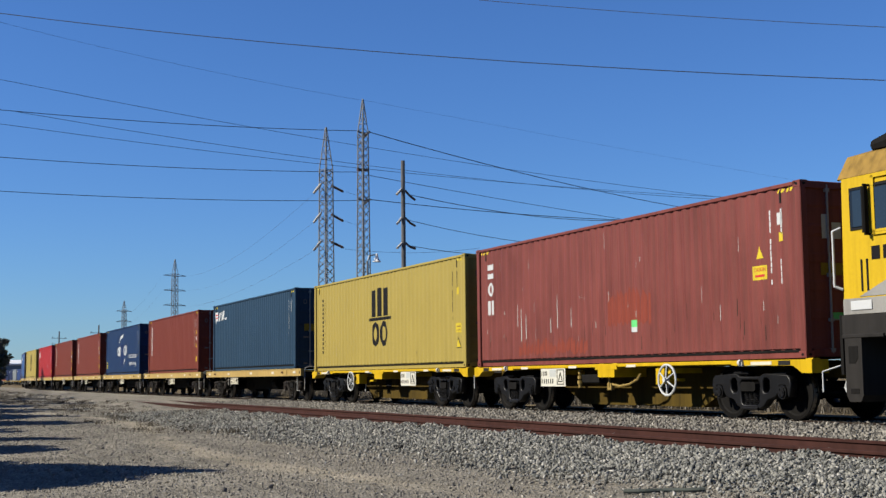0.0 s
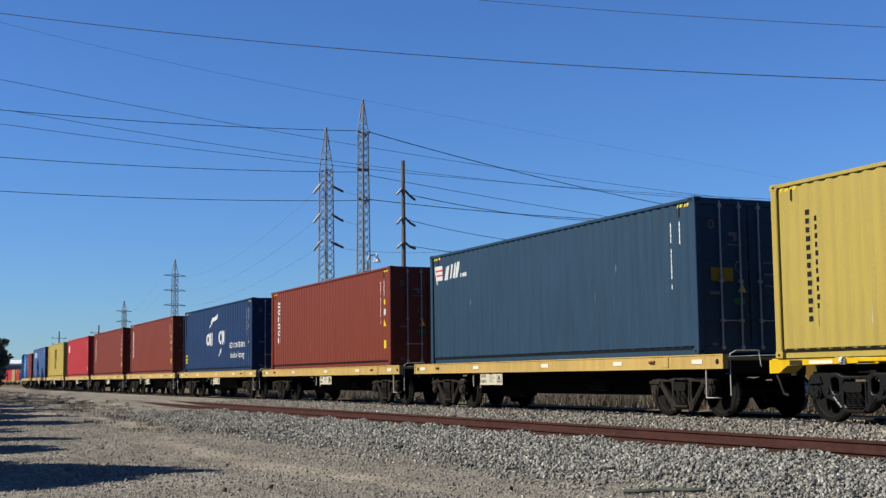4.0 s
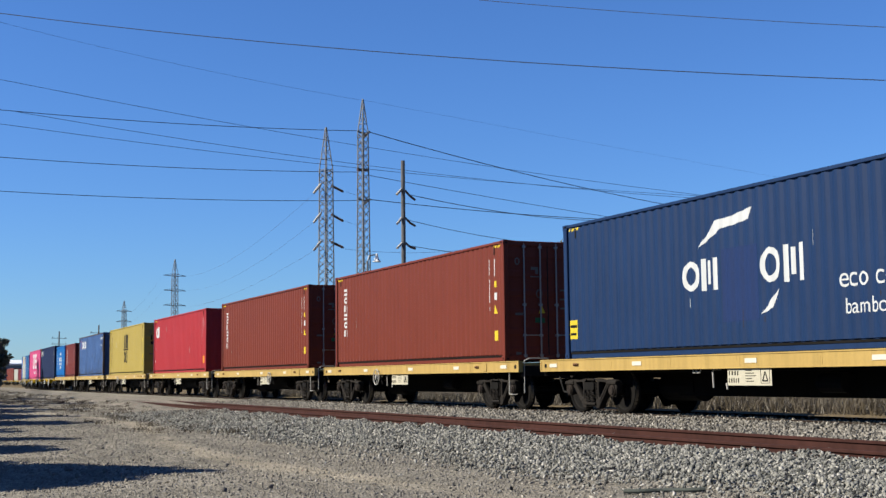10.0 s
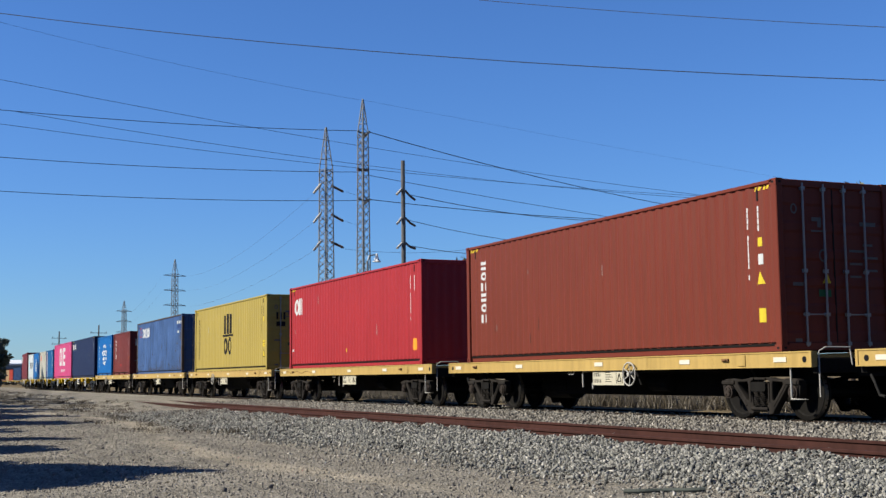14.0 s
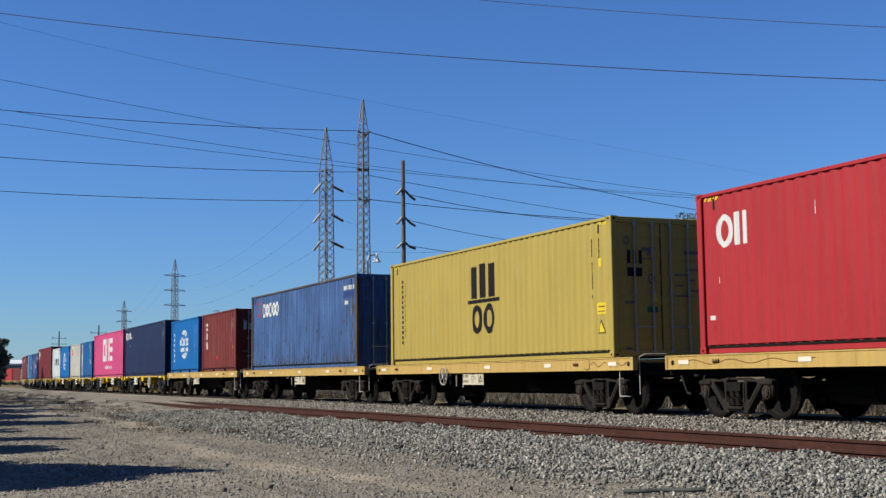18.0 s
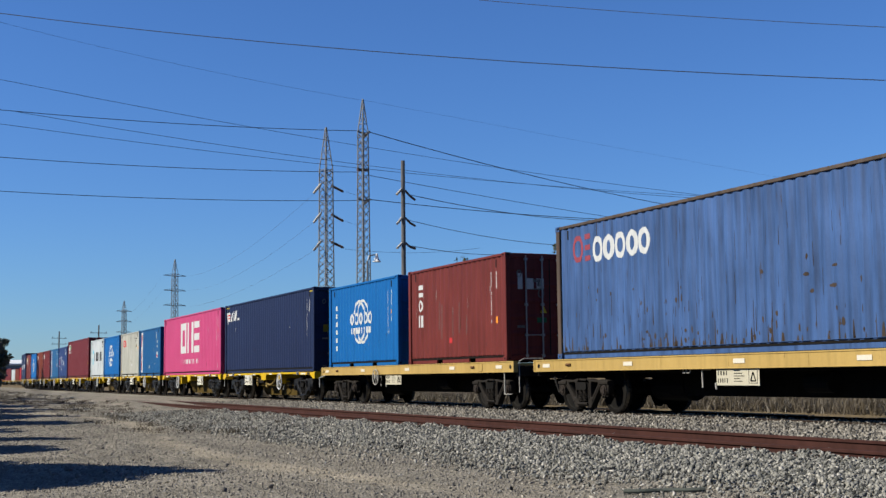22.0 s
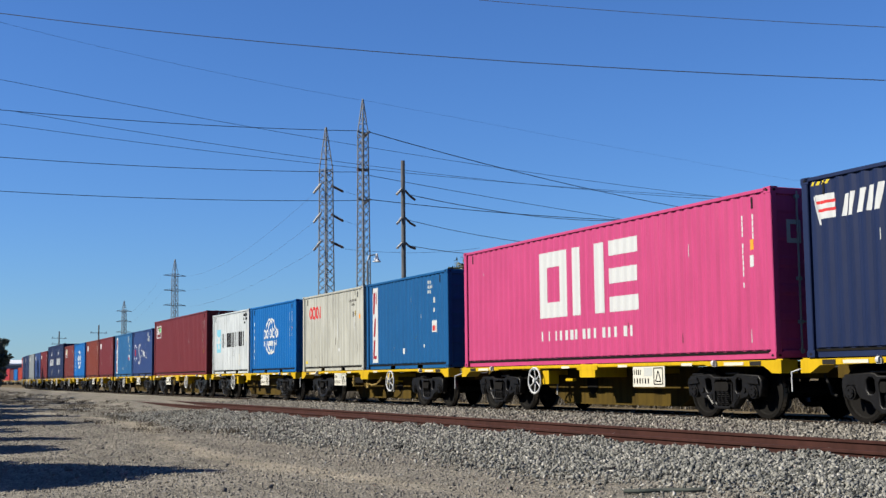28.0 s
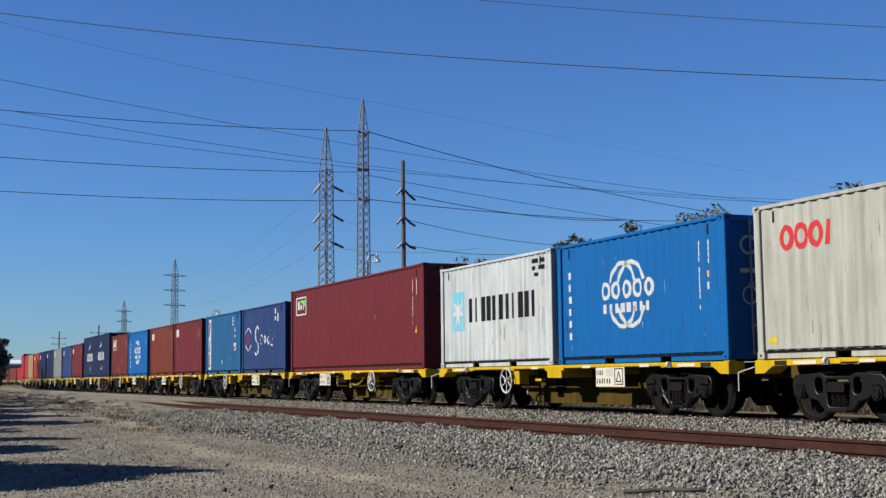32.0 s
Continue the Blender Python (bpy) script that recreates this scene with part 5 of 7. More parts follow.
def stack_of_blocks(c, L, u, v0, v1, n, w):
    step = (v1 - v0) / n
    shapes = []
    for i in range(n):
        z = v0 + i * step
        kind = i % 3
        if kind == 0:
            shapes += [rect(u, z, u + w * 0.34, z + step * 0.78), rect(u + w * 0.66, z, u + w, z + step * 0.78)]
        elif kind == 1:
            shapes += ring(u + w / 2, z + step * 0.4, w / 2, step * 0.4, w * 0.24, 14)
        else:
            shapes += [rect(u, z + step * 0.48, u + w, z + step * 0.78), rect(u, z, u + w, z + step * 0.28)]
    marking(c, "name_emblem", shapes, M_WHITE, L, "white upright emblem blocks")


def globe(c, L, cu, cv, r):
    """White ring emblem with a broken middle band."""
    s = []
    for k in (-1, 1):
        for a in (0.42, math.pi + 0.42):
            s += ring(cu + k * r * 0.16, cv, r * 0.55, r * 0.68, 0.085, 20, a, a + math.pi - 0.84)
    for i in range(5):
        s += ring(cu - r + 0.2 + i * r * 0.40, cv + 0.10, 0.17, 0.19, 0.085, 12)
    for i in range(8):
        s.append(rect(cu - r * 0.9 + i * r * 0.225, cv - 0.36, cu - r * 0.9 + i * r * 0.225 + 0.13, cv - 0.17))
    marking(c, "emblem", s, M_WHITE, L, "white round emblem with a middle band")
    marking(c, "name_column", column(cu - r - 1.33, 0.52, 2.08, 6, 0.16, 0.42, 9), M_WHITE, L)


def flag_mark(c, L):
    marking(c, "emblem", [rect(0.33, 2.43, 0.77, 2.48), rect(0.36, 2.30, 0.77, 2.35)], M_RED, L, "red flag stripes")
    marking(c, "emblem", [rect(0.31, 2.48, 0.74, 2.58), rect(0.34, 2.35, 0.75, 2.43), rect(0.38, 2.19, 0.76, 2.30), [(0.28, 2.56), (0.32, 2.56), (0.42, 2.10), (0.38, 2.10)]]
            + [rect(0.90, 2.18, 1.00, 2.52, 0.08), rect(1.04, 2.18, 1.13, 2.54, 0.08), rect(1.22, 2.20, 1.36, 2.56, 0.10), rect(1.44, 2.20, 1.54, 2.58, 0.08), rect(1.60, 2.20, 1.72, 2.60, 0.12), rect(1.90, 2.20, 1.98, 2.29), rect(2.02, 2.20, 2.12, 2.29), rect(2.16, 2.20, 2.28, 2.29)], M_WHITE, L, "white slanting emblem blocks")


def door_papers(c, L, high, seed=1):
    r = random.Random(seed)
    door_marking(c, "door_emblem", ring(0.39, high - 0.50, 0.07, 0.09, 0.03, 12) + [rect(0.76, high - 0.70, 0.96, high - 0.63), rect(0.88, high - 0.80, 0.96, high - 0.70), rect(0.74, high - 0.88, 1.06, high - 0.85), rect(1.80, high - 0.75, 2.15, high - 0.68)], M_FADED, L, "pale door marks")
    door_marking(c, "door_sticker", [rect(0.32, high - 1.80, 0.54, high - 1.74), rect(0.33, high - 2.74, 0.47, high - 2.68)], M_FADED, L, "small pale stickers")
    door_marking(c, "door_print", [rect(1.55 + 0.3 * (i % 2), 1.25 + 0.11 * i, 1.75 + 0.3 * (i % 2) + r.uniform(0, 0.2), 1.29 + 0.11 * i) for i in range(6)], M_FADED, L, "pale print bars")
    door_marking(c, "door_mark", ring(0.98, 1.62, 0.09, 0.11, 0.03, 12), M_FADED, L, "pale ring mark")
    door_marking(c, "green_sticker", [rect(0.86, 0.92, 1.12, 1.04)], M_DOOR_GREEN, L, "dull green door sticker")
    door_marking(c, "warning_triangle", [[(0.95, 1.15), (1.13, 1.15), (1.04, 1.34)]], M_YEL, L, "yellow warning triangle")


def caution(c, L, u, v, w=0.36, h=0.24):
    marking(c, "caution_sticker", [rect(u, v, u + w, v + h)], M_YEL, L, "yellow sticker")
    marking(c, "sticker_lettering", words("CAUTION", u + 0.03, v + h * 0.58, u + w - 0.03, v + h * 0.86), M_RED, L, "red word", 0.006)
    marking(c, "sticker_print", [rect(u + 0.05, v + h * 0.2, u + w - 0.05, v + h * 0.36)], M_RED, L, "red print bar", 0.006)


def triangle(c, L, u, v, s=0.24, m=M_YEL):
    marking(c, "warning_triangle", [[(u, v), (u + s, v), (u + s / 2, v + s)]], m, L, "yellow warning triangle")


def scuffs(c, L, high, seed, n=10, m=M_PATCH, tall=0.35):
    """Scattered rubs and scratches on the side sheet."""
    r = random.Random(seed)
    for kind in range(2):
        s = []
        for i in range(n):
            u, v = r.uniform(0.3, L - 0.6), r.uniform(0.25, high - 0.5) if kind else r.uniform(0.2, 0.9)
            w, h = r.uniform(0.006, 0.020), r.uniform(0.05, tall)
            s.append([(u, v), (u + w, v + 0.02), (u + w * 0.8, v + h), (u + w * 0.2, v + h * 0.9)])
        marking(c, "rub_wear", s, m if kind else M_DIRT, L, "thin scratches and rubs", 0.002)


# ---- the train ----
L40, L20, HC, STD = 12.192, 6.058, 2.896, 2.591
Z_FLAT, Z_SKEL = RAIL + 1.138, RAIL + 1.02
TRAIN, WAGONS = [], []


def load(c, s, z):
    TRAIN.append((c, s, z, False))
    return c


def dress_maroon40(c):
    stack_of_blocks(c, L40, 0.60, 1.25, 2.57, 3, 0.30)
    r = random.Random(9)
    for u0, u1, lo, hi in ((6.15, 7.62, 0.72, 1.52), (2.2, 5.2, 0.20, 0.62)):
        u, patch = u0, []
        while u < u1:
            w = r.uniform(0.05, 0.16)
            patch.append([(u, lo + r.uniform(0, 0.12)), (u + w * 0.92, lo + r.uniform(0, 0.14)), (u + w * 0.9, hi - r.uniform(0, 0.25)), (u + 0.01, hi - r.uniform(0, 0.3))])
            u += w
        marking(c, "touch_up", patch, M_FRESH, L40, "brighter touched-up red patch", 0.0015)
    marking(c, "rub_wear", [[(u, v), (u + 0.022, v + 0.02), (u + 0.016, v + h), (u + 0.003, v + h * 0.9)] for u, v, h in ((2.1, 0.9, 0.55), (2.3, 0.55, 0.8), (2.55, 0.6, 0.6), (3.0, 0.45, 0.4), (3.7, 0.7, 0.35), (4.0, 0.8, 0.75), (4.6, 0.8, 0.45), (9.9, 0.7, 0.3))], M_PATCH, L40, "long pale scratches", 0.0024)
    marking(c, "green_sticker", [rect(7.02, 0.60, 7.24, 0.84)], M_GREEN, L40, "green and white sticker", 0.004)
    marking(c, "white_sticker", [rect(7.02, 0.60, 7.24, 0.70)], M_WHITE, L40, "", 0.006)
    caution(c, L40, 10.88, 1.34)
    triangle(c, L40, 10.96, 1.70, 0.22)
    marking(c, "white_sticker", [rect(11.54, 2.22, 11.70, 2.42)], M_WHITE, L40)
    marking(c, "yellow_sticker", [rect(11.58, 1.94, 11.70, 2.09)], M_YEL, L40)
    marking(c, "code_column", column(11.61, 1.24, 1.66, 4, 0.044, 0.16, 6), M_WHITE, L40)
    codes(c, L40, HC)
    stripes(c, L40, HC)
    door_marking(c, "door_emblem", [rect(0.45, 1.95, 0.6, 2.35), rect(0.66, 1.95, 0.85, 2.22), rect(0.92, 1.95, 1.12, 2.22)], M_PATCH, L40, "pale door emblem")
    door_marking(c, "door_sticker", [rect(0.4, 1.35, 0.95, 1.55)], M_DULL_SHADED_YELLOW, L40, "yellow door sticker")
    door_marking(c, "green_sticker", [rect(0.62, 0.62, 0.9, 0.74)], M_GREEN, L40, "green door sticker")


def dress_mustard(c, s=1):
    emblem_bars(c, L40)
    codes(c, L40, HC, M_BLACK)
    stripes(c, L40, HC)
    marking(c, "yellow_sticker", [rect(11.52, 0.90, 11.88, 1.14)], M_YEL, L40, "yellow sticker")
    marking(c, "sticker_print", [rect(11.58, 1.04, 11.82, 1.07), rect(11.56, 0.95, 11.84, 0.97)], M_TAR, L40, "", 0.006)
    marking(c, "warning_triangle", [[(11.55, 0.50), (11.85, 0.50), (11.70, 0.80)]], M_BLACK, L40, "black-edged triangle", 0.0015)
    triangle(c, L40, 11.59, 0.525, 0.22)
    marking(c, "yellow_sticker", [rect(11.65, 1.88, 11.75, 2.06)], M_YEL, L40, "small yellow sticker")
    door_marking(c, "door_emblem", [rect(0.40, 1.92, 0.48, 2.2), rect(0.54, 1.92, 0.62, 2.2), rect(0.68, 1.92, 0.76, 2.2), rect(0.40, 1.66, 0.56, 1.84), rect(0.6, 1.66, 0.76, 1.84)], M_BLACK, L40, "black door emblem")
    door_papers(c, L40, HC, s)


def dress_brown(c, seed):
    stack_of_blocks(c, L40, 0.82, 0.96, 2.52, 6, 0.28)
    codes(c, L40, HC)
    marking(c, "white_sticker", [rect(11.64, 1.48, 11.76, 1.66)], M_WHITE, L40)
    marking(c, "yellow_sticker", [rect(11.60, 0.50, 11.78, 0.74)], M_YEL, L40, "yellow sticker")
    triangle(c, L40, 11.57, 1.15, 0.22)
    marking(c, "orange_sticker", [rect(11.64, 1.79, 11.75, 1.94)], M_YEL, L40)
    stripes(c, L40, HC)
    door_papers(c, L40, HC, seed)


def dress_eco(c):
    marking(c, "emblem", [[(4.92, 1.92), (5.08, 2.06), (5.30, 2.20), (5.42, 2.38), (5.90, 2.40), (6.50, 2.50), (6.42, 2.30), (5.98, 2.24), (5.62, 2.22), (5.36, 2.10), (5.12, 2.00)]] + [[(6.68, 0.64), (7.0, 0.74), (7.16, 1.06), (6.98, 0.90)]]
            + ring(4.68, 1.43, 0.26, 0.28, 0.11, 16) + [rect(5.02, 1.14, 5.14, 1.72), rect(5.20, 1.25, 5.30, 1.68), rect(5.36, 1.14, 5.48, 1.72)]
            + ring(6.95, 1.46, 0.26, 0.30, 0.11, 16) + [rect(7.30, 1.14, 7.42, 1.76), rect(7.50, 1.25, 7.60, 1.70), rect(7.68, 1.14, 7.80, 1.76)], M_WHITE, L40, "white sweeping emblem and blocks")
    marking(c, "faded_patch", [rect(5.62, 0.55, 6.62, 1.85)], M_FADED_BLUE, L40, "faded violet-blue patch", 0.0012)
    marking(c, "lettering", words("eco container", 8.62, 0.96, 11.10, 1.26), M_WHITE, L40, "white words")
    marking(c, "lettering", words("bamboo flooring", 8.72, 0.47, 10.94, 0.79), M_WHITE, L40, "white words")
    marking(c, "yellow_sticker", [rect(0.18, 0.42, 0.52, 0.82)], M_YEL, L40, "yellow sticker")
    marking(c, "sticker_print", [rect(0.22, 0.66, 0.48, 0.72), rect(0.22, 0.50, 0.44, 0.55)], M_BLACK, L40, "", 0.006)
    codes(c, L40, HC)
    triangle(c, L40, 11.5, 1.1, 0.22)
    marking(c, "orange_sticker", [rect(11.58, 1.71, 11.70, 1.86)], M_YEL, L40)
    stripes(c, L40, HC)
    door_papers(c, L40, HC, 5)


def dress_red(c):
    marking(c, "emblem", ring(0.80, 2.16, 0.23, 0.30, 0.11, 16) + [rect(1.09, 1.88, 1.22, 2.46), rect(1.31, 1.88, 1.44, 2.46)], M_WHITE, L40, "white emblem blocks")
    marking(c, "yellow_sticker", [rect(5.96, 0.46, 6.10, 0.58)], M_YEL, L40)
    marking(c, "yellow_sticker", [rect(11.50, 0.40, 11.78, 0.72)], M_ORANGE, L40, "orange sticker")
    marking(c, "white_sticker", [rect(0.32, 0.60, 0.44, 0.68)], M_WHITE, L40)
    codes(c, L40, HC)
    stripes(c, L40, HC, (0,))


def blob(r, u, v, w, h, n=7):
    """An irregular patch about w by h."""
    return [(u + w * r.uniform(0.55, 1.1) * math.cos(2 * math.pi * i / n), v + h * r.uniform(0.55, 1.1) * math.sin(2 * math.pi * i / n)) for i in range(n)]


def dress_worn(c):
    marking(c, "emblem", ring(0.92, 2.33, 0.24, 0.29, 0.11, 14) + [rect(1.20, 2.05, 1.44, 2.16), rect(1.20, 2.28, 1.44, 2.39), rect(1.20, 2.51, 1.44, 2.62)], M_FADED_RED, L40, "faded red emblem blocks")
    marking(c, "emblem", [s for i in range(5) for s in ring(1.72 + i * 0.44, 2.26, 0.215, 0.27, 0.12, 14)], M_WHITE, L40, "white rounded emblem")
    marking(c, "code_column", [rect(10.92 + 0.17 * i, 2.44, 11.03 + 0.17 * i, 2.58) for i in range(6)] + [rect(10.98, 1.98, 11.30, 2.10)], M_PATCH, L40, "pale code bars", 0.005)
    marking(c, "code_panel", [rect(10.90, 2.20, 11.92, 2.40)], PAINTS["violet_blue"], L40, "dark blue code panel")
    marking(c, "yellow_sticker", [rect(11.56, 1.62, 11.68, 1.84)], M_DULL_SHADED_YELLOW, L40)
    r = random.Random(31)
    rust = []
    for i in range(70):
        u = 12.0 * r.random() ** 0.8 + 0.1
        rust.append(blob(r, min(u, 11.9), r.choice((r.uniform(0.25, 0.5), r.uniform(0.3, 1.6))), r.uniform(0.012, 0.05), r.uniform(0.015, 0.09)))
    for i in range(90):
        u, h = r.uniform(0.25, 11.9), 0.08 + 0.42 * r.random() ** 2.5
        w = r.uniform(0.01, 0.035)
        rust.append([(u - w, 0.17), (u + w, 0.17), (u + w * 0.3, 0.17 + h), (u - w * 0.4, 0.17 + h * 0.9)])
    for i in range(14):
        u, h = r.uniform(11.5, 12.0), r.uniform(0.2, 0.9)
        v = r.uniform(0.3, 1.9)
        rust.append([(u, v), (u + 0.03, v + 0.05), (u + 0.02, v + h), (u - 0.01, v + h * 0.8)])
    marking(c, "rub_wear", rust, M_RUST_PATCH, L40, "brown rust blooms and runs", 0.0022)
    dents = [blob(r, r.uniform(7.6, 11.2), r.uniform(0.9, 1.5), r.uniform(0.05, 0.12), r.uniform(0.03, 0.07)) for i in range(7)]
    marking(c, "rub_wear", dents, M_RUST_PATCH, L40, "rusted dents", 0.0026)


def dress_maroon20(c):
    stack_of_blocks(c, L20, 0.67, 1.0, 2.25, 3, 0.30)
    marking(c, "red_sticker", [rect(2.72, 0.52, 2.88, 0.66)], M_RED, L20, "red sticker")
    codes(c, L20, STD)
    marking(c, "orange_sticker", [rect(5.46, 0.92, 5.59, 1.08)], M_ORANGE, L20)
    marking(c, "rub_wear", [[(u, v), (u + 0.02, v), (u + 0.03, v + h), (u + 0.015, v + h)] for u, v, h in ((2.05, 0.9, 0.75), (2.25, 0.65, 0.9), (2.9, 0.7, 0.6), (3.35, 0.75, 0.8), (3.75, 0.7, 0.5))], M_FADED, L20, "pale vertical scratches", 0.0024)
    door_marking(c, "door_emblem", [rect(0.35, 1.72, 0.48, 2.1), rect(0.56, 1.72, 0.78, 1.98), rect(0.86, 1.72, 1.06, 1.98)], M_PATCH, L20, "pale door emblem")
    door_papers(c, L20, STD, 8)


def dress_globe(c, u=3.03):
    globe(c, L20, u - 0.08, 1.37, 1.0)
    codes(c, L20, STD)
    marking(c, "orange_sticker", [rect(5.46, 1.50, 5.55, 1.62)], M_ORANGE, L20)
    marking(c, "white_sticker", [rect(5.46, 1.28, 5.54, 1.42)], M_WHITE, L20)
    door_marking(c, "door_emblem", ring(0.55, 2.05, 0.2, 0.18, 0.05, 14) + [rect(0.35, 1.55, 0.7, 1.63)] + ring(0.55, 1.15, 0.17, 0.17, 0.03, 16), M_PATCH, L20, "pale door marks")


def dress_navy(c):
    flag_mark(c, L40)
    codes(c, L40, HC)
    stripes(c, L40, HC, (0, 1))
    door_marking(c, "door_sticker", [rect(0.35, 1.35, 0.85, 1.6)], M_DULL_SHADED_YELLOW, L40, "yellow door sticker")
    door_papers(c, L40, HC, 3)


def dress_pink(c):
    s = hollow(3.98, 1.04, 5.22, 2.50, 0.34) + [rect(5.44, 1.04, 5.80, 2.50), rect(6.40, 1.04, 6.76, 2.50), rect(6.98, 1.04, 8.06, 1.35), rect(6.98, 1.62, 8.02, 1.93), rect(6.98, 2.19, 8.06, 2.50)]
    marking(c, "emblem", s, M_WHITE, L40, "large white block emblem")
    r = random.Random(4)
    bars, u = [], 4.02
    while u < 8.0:
        w = r.uniform(0.10, 0.20)
        bars.append(rect(u, 0.53, u + w * 0.7, 0.74))
        u += w + (0.06 if r.random() > 0.2 else 0.2)
    marking(c, "name_strip", bars, M_WHITE, L40, "row of white bars")
    codes(c, L40, HC)
    marking(c, "orange_sticker", [rect(11.56, 1.87, 11.68, 2.05)], M_ORANGE, L40)
    marking(c, "white_sticker", [rect(11.54, 1.58, 11.67, 1.78)], M_WHITE, L40)
    door_marking(c, "door_emblem", hollow(0.35, 1.95, 0.65, 2.35, 0.08) + [rect(0.72, 1.95, 0.8, 2.35), rect(0.92, 1.95, 1.0, 2.35)], M_PATCH, L40, "pale door emblem")


def dress_strip(c):
    marking(c, "white_strip", [rect(0.45, 0.20, 0.91, 2.44)], M_WHITE, L20, "tall white strip")
    marking(c, "strip_emblem", [rect(0.54, 1.66, 0.63, 2.30, 0.05), rect(0.72, 1.95, 0.84, 2.30), rect(0.58, 0.98, 0.66, 1.54, 0.06), rect(0.54, 0.32, 0.62, 0.88, 0.05), rect(0.63, 0.32, 0.84, 0.41)], M_DEEP_RED, L20, "red blocks on the strip", 0.006)
    for q in (rect(2.86, 0.42, 3.04, 0.58), rect(4.34, 0.56, 4.46, 0.66)):
        marking(c, "white_sticker", [q], M_WHITE, L20, "small white sticker")
    marking(c, "white_sticker", [rect(4.98, 0.96, 5.30, 1.28)], M_WHITE, L20, "white sticker")
    marking(c, "sticker_print", [rect(5.02, 1.0, 5.12, 1.14), rect(5.17, 1.0, 5.26, 1.14)], M_RED, L20, "", 0.006)
    marking(c, "name_strip", [rect(4.66 + 0.075 * i, z, 4.71 + 0.075 * i, z + 0.085) for z, n in ((2.28, 3), (2.15, 5), (2.02, 3)) for i in range(n)] + [rect(5.06, 1.75, 5.14, 1.90), rect(5.06, 1.50, 5.12, 1.62)], M_PATCH, L20)


def dress_stone(c):
    marking(c, "emblem", [s for i in range(3) for s in ring(0.82 + i * 0.36, 1.98, 0.18, 0.22, 0.10, 14)] + [rect(1.74, 1.78, 1.84, 2.18, 0.05)], M_RED, L20, "red ring emblem")
    marking(c, "rub_wear", [rect(3.6, 1.0, 3.66, 1.7), rect(5.1, 1.3, 5.2, 1.9)], M_PATCH, L20, "grey rub marks")
    marking(c, "name_strip", [rect(4.72 + 0.075 * i, 2.15, 4.76 + 0.075 * i, 2.23) for i in range(9) if i != 3] + [rect(4.98 + 0.075 * i, 2.02, 5.02 + 0.075 * i, 2.10) for i in range(3)], M_DIRT, L20)
    marking(c, "code_column", [rect(5.26, 2.34, 5.30, 2.50), rect(5.06, 1.68, 5.14, 1.84), rect(5.27, 1.36, 5.30, 1.48)], M_DIRT, L20)
    marking(c, "yellow_sticker", [rect(5.24, 1.70, 5.33, 1.86)], M_DULL_SHADED_YELLOW, L20, "dull yellow sticker")
    marking(c, "white_sticker", [rect(3.66, 0.62, 3.84, 0.72)], M_WHITE, L20)
    marking(c, "orange_sticker", [rect(5.62, 1.60, 5.70, 1.74)], M_ORANGE, L20)
    marking(c, "yellow_sticker", [rect(0.3, 0.26, 0.5, 0.36)], M_YEL, L20)


def dress_star(c):
    marking(c, "emblem_panel", [rect(0.66, 0.92, 1.44, 1.92)], M_PALE, L20, "pale blue square")
    star = []
    for i in range(14):
        r = 0.38 if i % 2 == 0 else 0.14
        a = math.pi / 2 + i * math.pi / 7
        star.append((1.05 + r * math.cos(a), 1.42 + r * 1.2 * math.sin(a)))
    marking(c, "emblem_star", [[star[i], star[(i + 1) % 14], (1.05, 1.42)] for i in range(14)], M_WHITE, L20, "white star", 0.006)
    s = [rect(1.72 + i * 0.335, 1.12, 1.72 + i * 0.335 + (0.20, 0.13, 0.24)[i % 3], 1.72) for i in range(11)]
    marking(c, "name_emblem", s, M_BLACK, L20, "black emblem blocks")
    marking(c, "grey_patching", [rect(5.42, 1.30, 5.74, 1.78), rect(4.34, 0.30, 4.66, 0.80)], M_PATCH, L20, "grey painted-over patches")
    marking(c, "name_strip", [rect(5.1, 2.32, 5.4, 2.42), rect(5.5, 2.32, 5.7, 2.42), rect(5.1, 2.16, 5.3, 2.26), rect(5.4, 2.16, 5.7, 2.26), rect(5.2, 2.02, 5.4, 2.1)], M_BLACK, L20)


def dress_corner(c, m=M_WHITE, L=L40, high=HC):
    marking(c, "corner_emblem", hollow(0.60, high - 0.92, 1.74, high - 0.28, 0.05) + [rect(0.8, high - 0.72, 0.95, high - 0.42), rect(1.05, high - 0.72, 1.2, high - 0.55), rect(1.3, high - 0.72, 1.45, high - 0.55)], M_WHITE, L, "white corner emblem")
    marking(c, "corner_emblem", [[(1.0, high - 0.40), (1.60, high - 0.40), (1.60, high - 0.66)]], M_GREEN if m is M_WHITE else m, L, "", 0.006)
    codes(c, L, high)
    triangle(c, L, L - 0.7, 1.0, 0.2)


